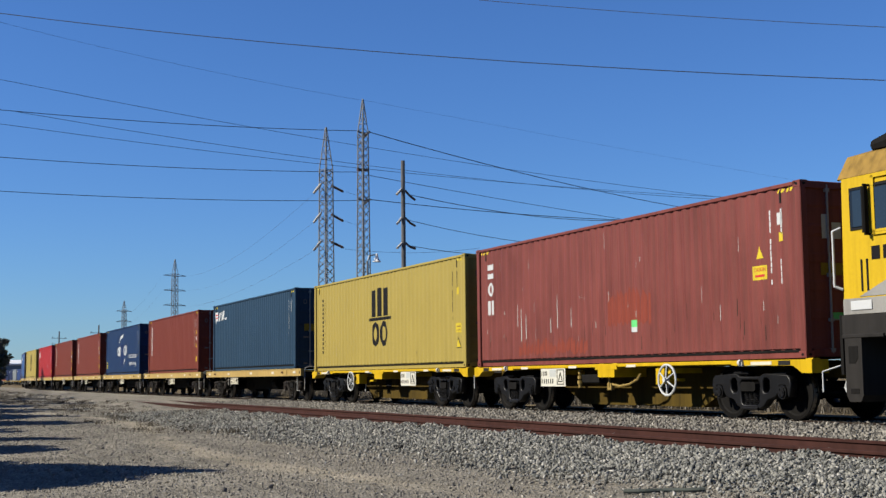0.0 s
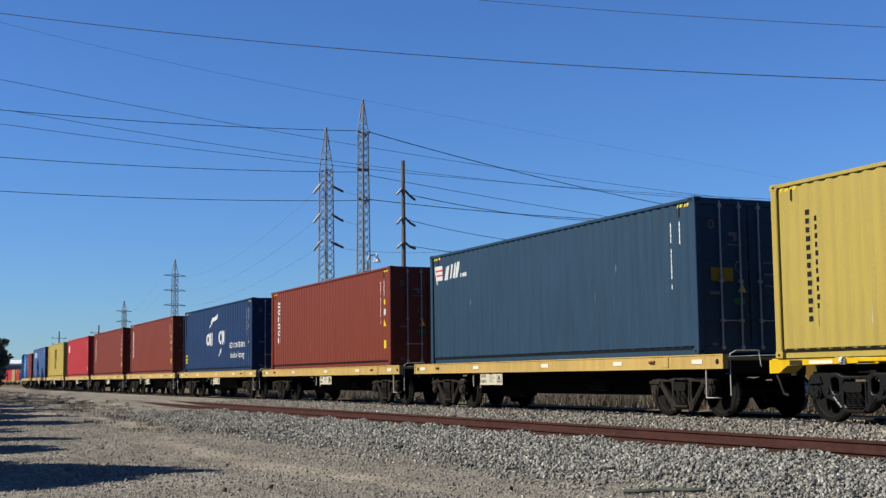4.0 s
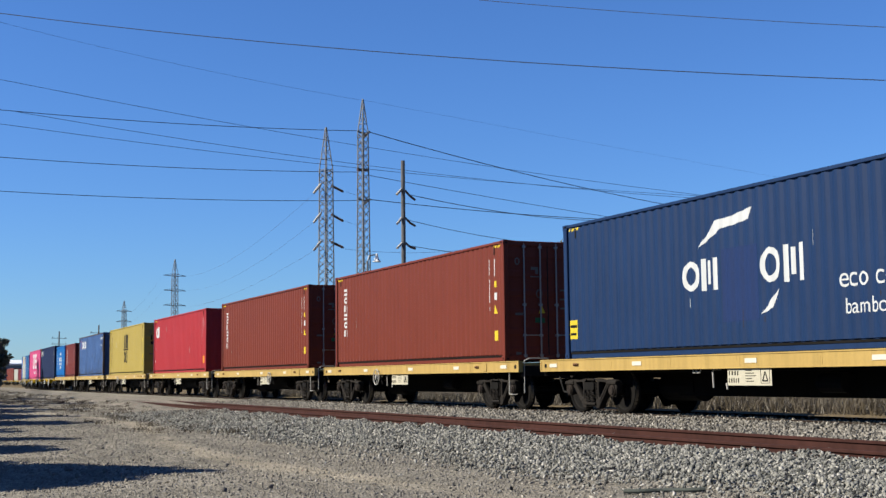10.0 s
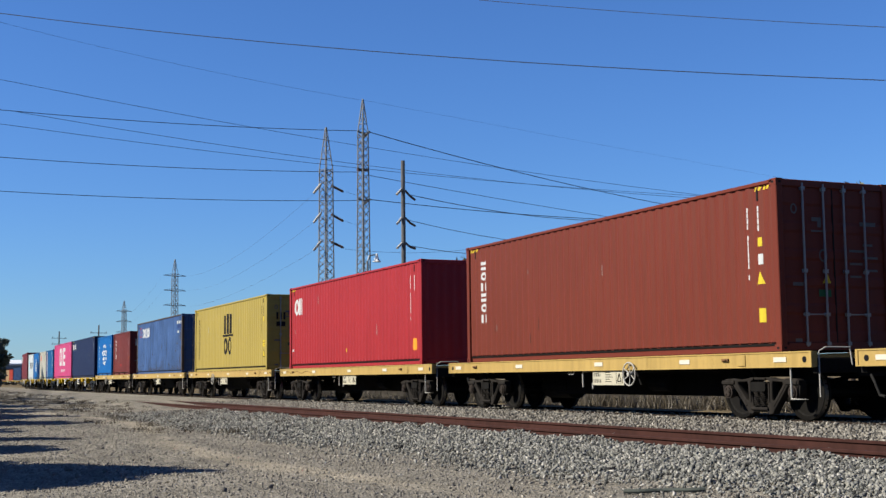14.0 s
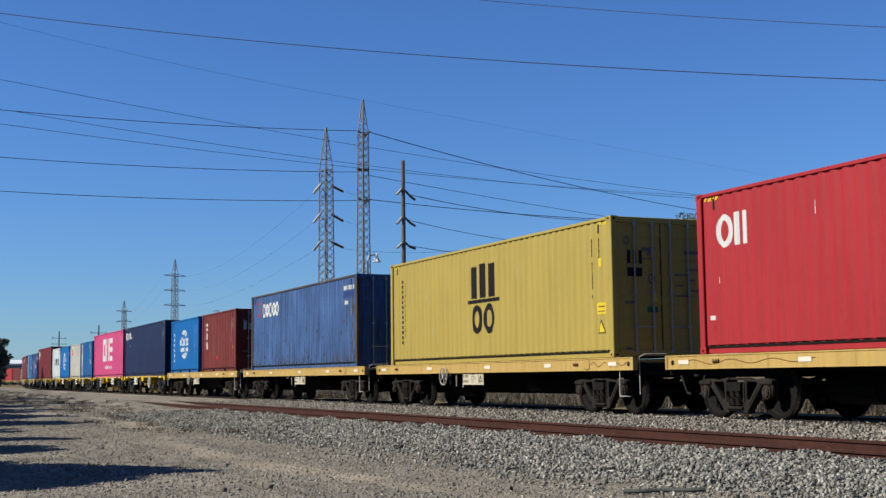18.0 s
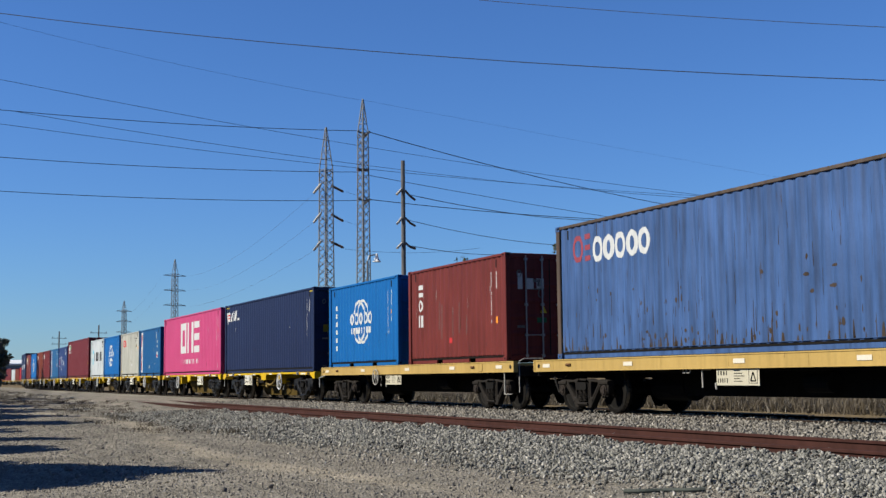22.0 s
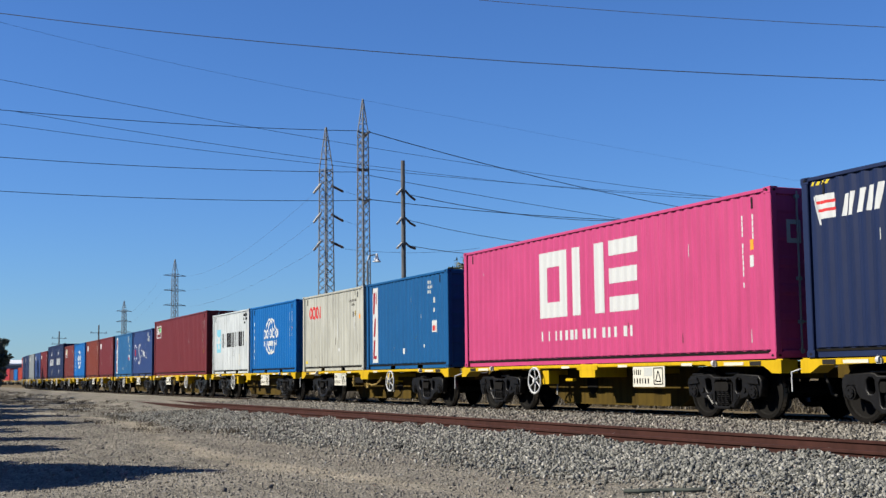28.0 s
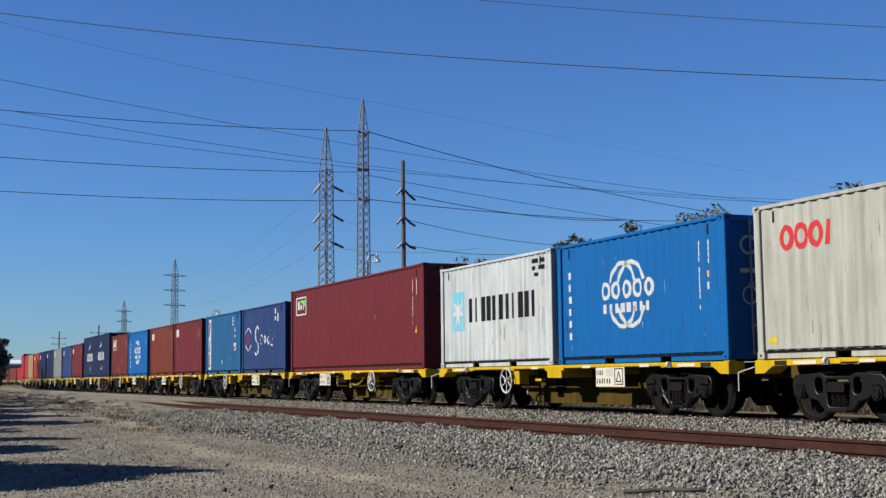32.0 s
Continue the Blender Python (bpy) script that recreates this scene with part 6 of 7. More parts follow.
def dress_script(c):
    marking(c, "emblem", ring(0.90, 1.35, 0.46, 0.46, 0.05, 20) + ring(2.20, 1.50, 0.26, 0.36, 0.07, 14, 0.3, 4.2) + ring(2.12, 0.98, 0.26, 0.32, 0.07, 14, 3.6, 7.0) + ring(2.80, 1.30, 0.16, 0.20, 0.06, 10, 0.5, 5.0) + ring(3.30, 1.28, 0.15, 0.18, 0.06, 10) + ring(3.80, 1.22, 0.16, 0.18, 0.06, 10, 1.0, 6.0) + ring(4.25, 1.15, 0.15, 0.16, 0.06, 10, 3.0, 7.5), M_WHITE, L20, "white ring and looping strokes")
    marking(c, "emblem_core", [disc(0.90, 1.35, 0.20, 0.20)], M_DEEP_RED, L20, "dark red centre", 0.006)
    marking(c, "name_strip", [rect(4.6, 2.2, 4.8, 2.4), rect(4.6, 1.95, 4.8, 2.1), rect(5.0, 1.9, 5.1, 2.2)], M_PATCH, L20)


def dress_twin(c):
    for u in (1.5, 6.8):
        marking(c, "emblem", [[(u + 1.0, 1.95), (u + 1.3, 2.15), (u + 1.9, 2.45), (u + 1.7, 2.1)], [(u + 1.6, 0.35), (u + 1.9, 0.5), (u + 2.2, 0.85), (u + 1.9, 0.7)]]
                + [rect(u + 0.3 + i * 0.55, 1.15, u + 0.6 + i * 0.55, 1.7) for i in range(5)], M_WHITE, L40, "white sweeping emblem and blocks")


def dress_plain20(c):
    codes(c, L20, STD)
    marking(c, "corner_emblem", [rect(0.5, 1.9, 1.0, 2.25)], M_WHITE, L20, "white corner emblem")


def rusted_chain_line(g, x0, x1):
    """The wavy mark that a hanging chain has worn into the sill's paint."""
    bm = bmesh.new()
    pts = [(x0 + (x1 - x0) * i / 40, -1.2365, 1.00 + 0.045 * math.sin(i * 0.5) * (1 - 0.3 * i / 40)) for i in range(41)]
    tube(bm, pts, 0.008, 4)
    part("chain_mark", bm, M_TAR, g, "wavy rusty chain mark")


# each wagon: kind, middle of the wagon along the line at 16 s, turned about or not, and its loads (builder, rear end)
def c40(label, col, dress, doors=True, detail=True):
    c = container(label, col, L40, HC, doors, False, detail)
    if dress:
        dress(c)
        scuffs(c, L40, HC, len(TRAIN), 26 if "maroon" in col else 45 if col == "worn_blue" else 3, M_DIRT if col == "worn_blue" else M_PATCH, 0.6 if col == "worn_blue" else 0.35)
    return c


def c20(label, col, dress, doors=True, detail=True):
    c = container(label, col, L20, STD, doors, True, detail)
    if dress:
        dress(c)
        scuffs(c, L20, STD, len(TRAIN), 6)
    return c


SKEL = skel_wagon()
FLAT_A = flat_wagon(-2.2, -1.2)
FLAT_B = flat_wagon(None, -0.4)
FLAT_C = flat_wagon(1.55, 0.0)
FLAT_D = flat_wagon(None, -3.08)
FLAT_E = flat_wagon(-2.02, -1.43)
join_treads()
USED = set()


def wagon(proto, s, flipped=False):
    g = copy_thing(proto, Matrix()) if proto.name in USED else proto
    USED.add(proto.name)
    WAGONS.append(g)
    TRAIN.append((g, s, RAIL, flipped))
    return g


loco = locomotive()
TRAIN.append((loco, 84.11, RAIL, False))
wagon(SKEL, 77.13, True)
load(c40("worn maroon forty-foot container with touched-up patches on a skeletal wagon", "worn_maroon", dress_maroon40), 77.13, Z_SKEL)
wagon(SKEL, 64.25)
load(c40("mustard-yellow forty-foot container with a large black emblem", "mustard", dress_mustard), 64.25, Z_SKEL)
wagon(FLAT_D, 49.91)
load(c40("slate-blue forty-foot container with a small flag emblem on a flat wagon", "teal", dress_navy), 49.91, Z_FLAT)
wagon(FLAT_B, 34.78)
load(c40("red-brown forty-foot container with a white upright emblem on a flat wagon", "brown", lambda c: dress_brown(c, 1)), 34.78, Z_FLAT)
wagon(FLAT_B, 19.82)
load(c40("royal-blue forty-foot container with white sweeping emblem and lettering", "royal", dress_eco), 19.82, Z_FLAT)
wagon(FLAT_A, 4.74)
load(c40("red-brown forty-foot container with a white upright emblem on a flat wagon", "brown", lambda c: dress_brown(c, 2)), 4.74, Z_FLAT)
wagon(FLAT_C, -10.27)
load(c40("red-brown forty-foot container with a white upright emblem on a flat wagon", "brown", lambda c: dress_brown(c, 3)), -10.27, Z_FLAT)
rusted_chain_line(wagon(FLAT_B, -25.39), -6.6, -3.0)
load(c40("bright red forty-foot container with a small white emblem", "red", dress_red, False), -25.39, Z_FLAT)
rusted_chain_line(wagon(FLAT_A, -40.53), 5.2, 6.6)
load(c40("mustard-yellow forty-foot container with a large black bar emblem", "mustard", lambda c: dress_mustard(c, 2)), -40.53, Z_FLAT)
wagon(FLAT_B, -55.57)
load(c40("rust-streaked blue forty-foot container with a red and white emblem", "worn_blue", dress_worn), -55.57, Z_FLAT)
wagon(FLAT_E, -70.58)
load(c20("maroon twenty-foot container with a white upright emblem on a flat wagon", "maroon", dress_maroon20), -67.17, Z_FLAT)
load(c20("azure-blue twenty-foot container with a white round emblem on a flat wagon", "azure", dress_globe), -74.02, Z_FLAT)
wagon(SKEL, -84.74, True)
load(c40("navy forty-foot container with a small flag emblem on a skeletal wagon", "navy", dress_navy), -84.74, Z_SKEL)
wagon(SKEL, -97.70)
load(c40("magenta-pink forty-foot container with a large white block emblem", "pink", dress_pink), -97.70, Z_SKEL)
wagon(SKEL, -111.01, True)
load(c20("mid-blue twenty-foot container with a tall white strip on a skeletal wagon", "mid_blue", dress_strip), -107.84, Z_SKEL)
load(c20("grey-cream twenty-foot container with a red ring emblem on a skeletal wagon", "stone", dress_stone), -114.17, Z_SKEL)
wagon(SKEL, -124.22)
load(c20("azure-blue twenty-foot container with a white round emblem on a skeletal wagon", "azure", lambda c: dress_globe(c, 2.85)), -121.03, Z_SKEL)
load(c20("off-white twenty-foot container with a white star on pale blue", "white", dress_star), -127.36, Z_SKEL)
wagon(SKEL, -137.63, True)
load(c40("crimson-brown forty-foot container with a small corner emblem on a skeletal wagon", "crimson", dress_corner), -137.63, Z_SKEL)
wagon(SKEL, -150.64)
load(c20("violet-blue twenty-foot container with a looping white emblem on a skeletal wagon", "violet_blue", dress_script), -147.45, Z_SKEL)
load(c20("pale-blue twenty-foot container with a tall white strip on a skeletal wagon", "pale_blue", dress_strip), -153.78, Z_SKEL)
wagon(SKEL, -163.89, True)
load(c20("crimson-brown twenty-foot container on a skeletal wagon", "crimson", dress_plain20), -160.70, Z_SKEL)
load(c20("red-brown twenty-foot container with a corner emblem on a skeletal wagon", "brown", dress_plain20), -167.04, Z_SKEL)
wagon(SKEL, -177.15)
load(c20("azure-blue twenty-foot container with a white round emblem on a skeletal wagon", "azure", dress_globe), -173.96, Z_SKEL)
load(c20("maroon twenty-foot container with a yellow corner emblem on a skeletal wagon", "maroon", lambda c: dress_corner(c, M_YEL, L20, STD)), -180.29, Z_SKEL)
wagon(SKEL, -190.41, True)
load(c40("navy forty-foot container with twin white sweeping emblems on a skeletal wagon", "navy", dress_twin), -190.41, Z_SKEL)


def far_rake():
    """The rear of the train, never nearer than a hundred metres."""
    plan = [("crimson", "violet_blue"), ("grey_steel", "navy"), ("navy", "orange_red"), ("tan", "red"), ("red",), ("crimson", "stone"), ("brown",), ("royal",), ("orange_red", "tan"), ("maroon",), ("red",),
            ("brown", "white"), ("crimson",), ("orange_red",), ("azure", "maroon"), ("red",), ("brown",), ("crimson", "orange_red"), ("red",), ("maroon",)]
    r = random.Random(12)
    for i, cols in enumerate(plan):
        s = -203.67 - i * 13.26
        wagon(SKEL, s, r.random() > 0.5)
        if len(cols) == 1:
            load(c40("%s forty-foot container far back on the train" % cols[0].replace("_", "-"), cols[0], None, True, False), s, Z_SKEL)
        else:
            for k, col in enumerate(cols):
                load(c20("%s twenty-foot container far back on the train" % col.replace("_", "-"), col, dress_plain20 if i < 3 else None, True, False), s + (3.18, -3.15)[k], Z_SKEL)


far_rake()


# ---- power lines ----
def lattice_tower(x, y, height, w0, w1, arms, peak, label, insul=(), scale=1.0, panel=1.15):
    """A square lattice tower: legs, X bracing, peak, cross arms, insulators. Stands on the ground at x, y."""
    g = tagged(new("lattice_tower"), label, "transmission tower", "pylons of the power line")
    z0 = float(ground_z(np.array(x), np.array(y)))
    g.location = (x, y, z0)
    g.rotation_euler = (0, 0, 0.35)
    body = height - peak
    t = 0.085 * scale
    for sx in (-1, 1):
        for sy in (-1, 1):
            bm = bmesh.new()
            rod(bm, (sx * w0 / 2, sy * w0 / 2, -0.3), (sx * w1 / 2, sy * w1 / 2, body), t, 4)
            rod(bm, (sx * w1 / 2, sy * w1 / 2, body), (sx * 0.05, sy * 0.05, height), t * 0.8, 4)
            part("leg", bm, M_LATTICE, g)
    bm = bmesh.new()
    z, k = 0.0, 0
    while z < body - 0.2:
        w = w0 + (w1 - w0) * z / body
        z2 = min(body, z + w * panel)
        w2 = w0 + (w1 - w0) * z2 / body
        for a in range(4):
            ca, sa = math.cos(a * math.pi / 2), math.sin(a * math.pi / 2)

            def at(u, v, zz):
                return (u * ca - v * sa, u * sa + v * ca, zz)
            rod(bm, at(-w / 2, -w / 2, z), at(w2 / 2, -w2 / 2, z2), t * 0.55, 3)
            rod(bm, at(w / 2, -w / 2, z), at(-w2 / 2, -w2 / 2, z2), t * 0.55, 3)
        z = z2
    for zz in (0.25, 0.55):
        w = w1 * (1 - zz)
        for a in range(4):
            ca, sa = math.cos(a * math.pi / 2), math.sin(a * math.pi / 2)
            rod(bm, (-w / 2 * ca + w / 2 * sa, -w / 2 * sa - w / 2 * ca, body + peak * zz), (w / 2 * ca + w / 2 * sa, w / 2 * sa - w / 2 * ca, body + peak * zz), t * 0.5, 3)
            w3 = w1 * (1 - zz - 0.25)
            rod(bm, (-w / 2 * ca + w / 2 * sa, -w / 2 * sa - w / 2 * ca, body + peak * zz), (w3 / 2 * ca + w3 / 2 * sa, w3 / 2 * sa - w3 / 2 * ca, body + peak * (zz + 0.25)), t * 0.5, 3)
    part("bracing", bm, M_LATTICE, g)
    # across the view the arms run along the tower's own y
    for z, a in arms:
        for k in (-1, 1):
            bm = bmesh.new()
            rod(bm, (0.25, 0, z), (0.0, k * a, z + 0.1), t * 0.9, 4)
            rod(bm, (-0.25, 0, z), (0.0, k * a, z + 0.1), t * 0.9, 4)
            rod(bm, (0, k * 0.1, z + 0.7 * scale), (0, k * a, z + 0.1), t * 0.7, 4)
            part("crossarm", bm, M_LATTICE, g)
    for y0, z0i, y1, z1 in insul:
        bm = bmesh.new()
        n = 9
        for i in range(n):
            k0, k1 = i / n, (i + 0.72) / n
            rod(bm, (0, y0 + (y1 - y0) * k0, z0i + (z1 - z0i) * k0), (0, y0 + (y1 - y0) * k1, z0i + (z1 - z0i) * k1), 0.19 * scale, 8, 0.13 * scale)
        rod(bm, (0, y0, z0i), (0, y1, z1), 0.10 * scale, 6)
        far_side = y1 - y0 > 1.5
        part("insulator", bm, M_INSUL_DARK if far_side else M_INSUL, g, "dark glazed insulator string" if far_side else "pale insulator string")
    return g


def timber_pole(x, y, height, r, arms, label, insul=()):
    g = tagged(new("power_pole"), label, "power pole", "poles of the power line")
    z0 = float(ground_z(np.array(x), np.array(y)))
    g.location = (x, y, z0)
    g.rotation_euler = (0, 0, 0.35)
    bm = bmesh.new()
    rod(bm, (0, 0, -0.4), (0, 0, height), r, 10, r * 0.75)
    part("pole", bm, M_POLE, g)
    for z, a in arms:
        bm = bmesh.new()
        bbox(bm, -0.05, 0.05, -a, a, z - 0.055, z + 0.055, 0.01)
        for k in (-1, 1):
            rod(bm, (0, k * a * 0.9, z + 0.08), (0, k * a * 0.9, z + 0.35), 0.06, 6)
        part("crossarm", bm, M_POLE, g)
    for y0, z1, y1, z2 in insul:
        bm = bmesh.new()
        if y1 > 0:
            # the strings on the pulled side sag a little
            tube(bm, [(0, y0, z1), (0, y0 + (y1 - y0) * 0.5, (z1 + z2) / 2 - 0.10), (0, y1, z2)], 0.10, 7)
            part("insulator", bm, M_INSUL_DARK, g, "dark glazed insulator string")
        else:
            rod(bm, (0, y0, z1), (0, y1, z2), 0.11, 7)
            part("insulator", bm, M_INSUL, g, "pale insulator string")
    return g


def beyond(d, ray):
    return EYE.x + d * ray[0], EYE.y + d * ray[1], EYE.z + d * ray[2]


x, y, z = beyond(165, (-0.9351, 0.3237, 0.1962))
lattice_tower(x, y, z, 1.55, 1.22, (), 5.5, "slender grey lattice pylon with angled insulator strings", [(-0.9, z - 7.6, -2.1, z - 8.9), (0.9, z - 7.6, 2.9, z - 8.2), (-0.9, z - 11.4, -2.1, z - 12.7), (0.9, z - 11.4, 2.9, z - 12.1), (-0.9, z - 15.0, -2.1, z - 16.3), (0.9, z - 15.0, 2.9, z - 15.6)], panel=0.74)
x, y, z = beyond(170, (-0.921, 0.3495, 0.218))
lattice_tower(x, y, z, 1.45, 0.98, ((z - 4.6, 0.95), (z - 9.6, 1.0), (z - 13.7, 0.95)), 4.5, "tall slender grey lattice pylon with short arms", [(0.1, z - 5.2, 1.25, z - 4.2), (-1.0, z - 9.7, 1.0, z - 9.5), (0.1, z - 14.2, 1.25, z - 13.4)], panel=0.9)
x, y, z = beyond(350, (-0.9942, 0.2182, 0.0944))
lattice_tower(x, y, z, 1.6, 1.2, ((z - 4.7, 3.6), (z - 8.8, 3.6), (z - 12.9, 3.6)), 4.0, "distant grey lattice pylon with three pairs of arms", (), 1.0)
x, y, z = beyond(560, (-1.0139, 0.1826, 0.0624))
lattice_tower(x, y, z, 1.8, 1.4, ((z - 4.8, 3.8), (z - 9.4, 3.8), (z - 14, 3.8)), 4.0, "far-off grey lattice pylon with three pairs of arms", (), 1.3)
x, y, z = beyond(110, (-0.9126, 0.3799, 0.1688))
timber_pole(x, y, z, 0.235, (), "tall grey timber power pole with insulator strings", [(-0.15, z - 2.5, -0.75, z - 3.05), (0.25, z - 2.6, 1.4, z - 3.3), (-0.15, z - 5.0, -0.75, z - 5.6), (0.25, z - 5.0, 1.4, z - 5.6), (-0.15, z - 7.2, -0.75, z - 7.7), (0.25, z - 7.2, 1.4, z - 7.6)])
x, y, z = beyond(300, (-1.0374, 0.1365, 0.0385))
timber_pole(x, y, z, 0.19, ((z - 1.6, 1.9), (z - 3.0, 1.9)), "distant timber power pole with two crossarms")
x, y, z = beyond(260, (-1.0241, 0.1649, 0.043))
timber_pole(x, y, z, 0.19, ((z - 1.6, 1.9),), "distant timber power pole with a crossarm")


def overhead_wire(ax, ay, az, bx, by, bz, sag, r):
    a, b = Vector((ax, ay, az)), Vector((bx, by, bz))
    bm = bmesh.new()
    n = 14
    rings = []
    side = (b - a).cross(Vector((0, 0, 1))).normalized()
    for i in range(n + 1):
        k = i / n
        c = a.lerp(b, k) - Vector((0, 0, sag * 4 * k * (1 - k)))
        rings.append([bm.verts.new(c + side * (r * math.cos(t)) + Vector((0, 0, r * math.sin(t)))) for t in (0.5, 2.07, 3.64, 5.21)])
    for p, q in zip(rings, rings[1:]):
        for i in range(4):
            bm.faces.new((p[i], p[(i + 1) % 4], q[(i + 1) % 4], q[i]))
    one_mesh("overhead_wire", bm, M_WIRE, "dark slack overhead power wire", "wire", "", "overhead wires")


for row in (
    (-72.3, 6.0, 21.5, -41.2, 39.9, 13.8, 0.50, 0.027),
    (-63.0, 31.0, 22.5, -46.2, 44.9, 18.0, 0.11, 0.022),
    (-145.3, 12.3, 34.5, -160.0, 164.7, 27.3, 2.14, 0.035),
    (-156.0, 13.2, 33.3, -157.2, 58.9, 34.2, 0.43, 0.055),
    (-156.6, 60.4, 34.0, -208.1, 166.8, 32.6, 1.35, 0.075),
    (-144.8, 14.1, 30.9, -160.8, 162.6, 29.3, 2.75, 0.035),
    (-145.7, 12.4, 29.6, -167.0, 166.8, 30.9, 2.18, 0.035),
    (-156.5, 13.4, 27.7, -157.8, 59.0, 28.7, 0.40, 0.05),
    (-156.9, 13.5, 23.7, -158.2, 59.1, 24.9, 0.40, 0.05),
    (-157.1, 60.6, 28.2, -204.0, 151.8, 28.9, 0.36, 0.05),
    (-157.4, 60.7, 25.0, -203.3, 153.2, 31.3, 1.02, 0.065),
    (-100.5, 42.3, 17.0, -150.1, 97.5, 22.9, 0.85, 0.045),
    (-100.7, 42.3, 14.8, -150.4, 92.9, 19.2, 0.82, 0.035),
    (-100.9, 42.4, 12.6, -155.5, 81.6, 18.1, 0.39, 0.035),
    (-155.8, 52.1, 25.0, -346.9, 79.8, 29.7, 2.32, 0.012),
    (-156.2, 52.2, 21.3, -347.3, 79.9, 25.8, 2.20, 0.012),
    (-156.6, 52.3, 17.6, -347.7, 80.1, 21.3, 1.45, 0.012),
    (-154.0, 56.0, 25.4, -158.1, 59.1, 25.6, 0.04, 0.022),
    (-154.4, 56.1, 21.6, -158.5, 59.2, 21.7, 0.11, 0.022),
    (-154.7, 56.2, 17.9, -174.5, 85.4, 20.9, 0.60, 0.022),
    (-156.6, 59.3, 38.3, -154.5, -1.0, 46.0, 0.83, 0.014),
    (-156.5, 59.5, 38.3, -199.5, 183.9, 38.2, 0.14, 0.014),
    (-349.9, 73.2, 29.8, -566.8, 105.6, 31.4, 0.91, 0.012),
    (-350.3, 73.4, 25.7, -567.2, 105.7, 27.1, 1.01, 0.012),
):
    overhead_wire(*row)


def street_lamp(x, y, z, side):
    """A pole with a short arm and a bell-shaped white shade."""
    g = tagged(new("street_lamp"), "street lamp with a white bell-shaped shade on a thin pole", "street lamp", "street lamps")
    g.location = (x, y, 0.1)
    bm = bmesh.new()
    rod(bm, (0, -0.55 * side, -0.2), (0, -0.55 * side, z - 0.5), 0.06, 8)
    part("pole", bm, M_LAMP_POLE, g)
    bm = bmesh.new()
    tube(bm, [(0, -0.55 * side, z - 0.5), (0, -0.45 * side, z - 0.2), (0, 0, z - 0.12)], 0.035, 6)
    part("arm", bm, M_LAMP_POLE, g)
    bm = bmesh.new()
    lathe(bm, [(0.02, 0.36), (0.06, 0.33), (0.075, 0.24), (0.09, 0.14), (0.13, 0.04), (0.19, -0.05), (0.24, -0.11), (0.225, -0.12), (0.05, 0.02)], 16, True)
    bmesh.ops.rotate(bm, verts=bm.verts, matrix=Matrix.Rotation(math.pi / 2, 3, "X"))
    for v in bm.verts:
        v.co = (v.co.x, v.co.y, v.co.z + z - 0.42)
    part("shade", bm, M_LAMP_SHADE, g, "white bell shade")


x, y, z = beyond(70, (-0.928, 0.3634, 0.097))
street_lamp(x, y, z, 1)
x, y, z = beyond(125, (-0.984, 0.2504, 0.0544))
street_lamp(x, y, z, 1)


# ---- plants ----
def leaf_cloud(rng, centres, radii, per, size):
    """Small pointed leaves in clumps round the given centres."""
    c = np.repeat(centres, per, 0)
    r = np.repeat(radii, per)
    n = len(c)
    d = rng.normal(size=(n, 3))
    d /= np.linalg.norm(d, axis=1, keepdims=True)
    p = c + d * (r * rng.random(n) ** 0.45)[:, None] * np.array([1, 1, 0.8])
    a = rng.normal(size=(n, 3))
    a /= np.linalg.norm(a, axis=1, keepdims=True)
    b = np.cross(a, rng.normal(size=(n, 3)))
    b /= np.linalg.norm(b, axis=1, keepdims=True) + 1e-9
    s = size * rng.uniform(0.6, 1.3, n)[:, None]
    v = np.stack([p - a * s, p + b * s * 0.34, p + a * s, p - b * s * 0.34], 1).reshape(-1, 3)
    return v, np.arange(4 * n).reshape(-1, 4)


def tree(x, y, height, spread, seed, label, leaf=M_LEAF, trunk=0.4, clumps=26, per=90, size=0.13, name="tree"):
    rng = np.random.default_rng(seed)
    g = tagged(new(name), label, "tree" if name == "tree" else "shrub", "trees by the line")
    z0 = float(ground_z(np.array(float(x)), np.array(float(y))))
    g.location = (x, y, z0)
    bm = bmesh.new()
    th = height * trunk
    rod(bm, (0, 0, -0.2), (0.1, 0.05, th), 0.022 * height, 9, 0.014 * height)
    part("trunk", bm, M_BARK, g)
    centres, radii = [], []
    for i in range(clumps):
        a = rng.uniform(0, 2 * math.pi)
        k = rng.random()
        zc = th * 0.75 + (height - th * 0.75) * (0.10 + 0.86 * k)
        rr = spread * (0.25 + 0.75 * math.sin(math.pi * (0.15 + 0.72 * k))) * math.sqrt(rng.random())
        c = np.array([rr * math.cos(a), rr * math.sin(a), zc])
        centres.append(c)
        radii.append(spread * rng.uniform(0.12, 0.32))
        if i < 10:
            mid = (c[0] * 0.4, c[1] * 0.4, th + (c[2] - th) * 0.35)
            bm = bmesh.new()
            rod(bm, (0.1, 0.05, th * 0.9), mid, 0.010 * height, 6, 0.006 * height)
            rod(bm, mid, tuple(c), 0.006 * height, 5, 0.002 * height)
            part("limb", bm, M_BARK, g)
    centres[0] = np.array([0, 0, height - radii[0] * 0.55])
    v, f = leaf_cloud(rng, np.array(centres), np.array(radii), per, size)
    o = from_arrays("crown", v, f, leaf)
    o.parent = g
    return g


GUM = "open-crowned gum tree with grey-green leaves behind the railway"
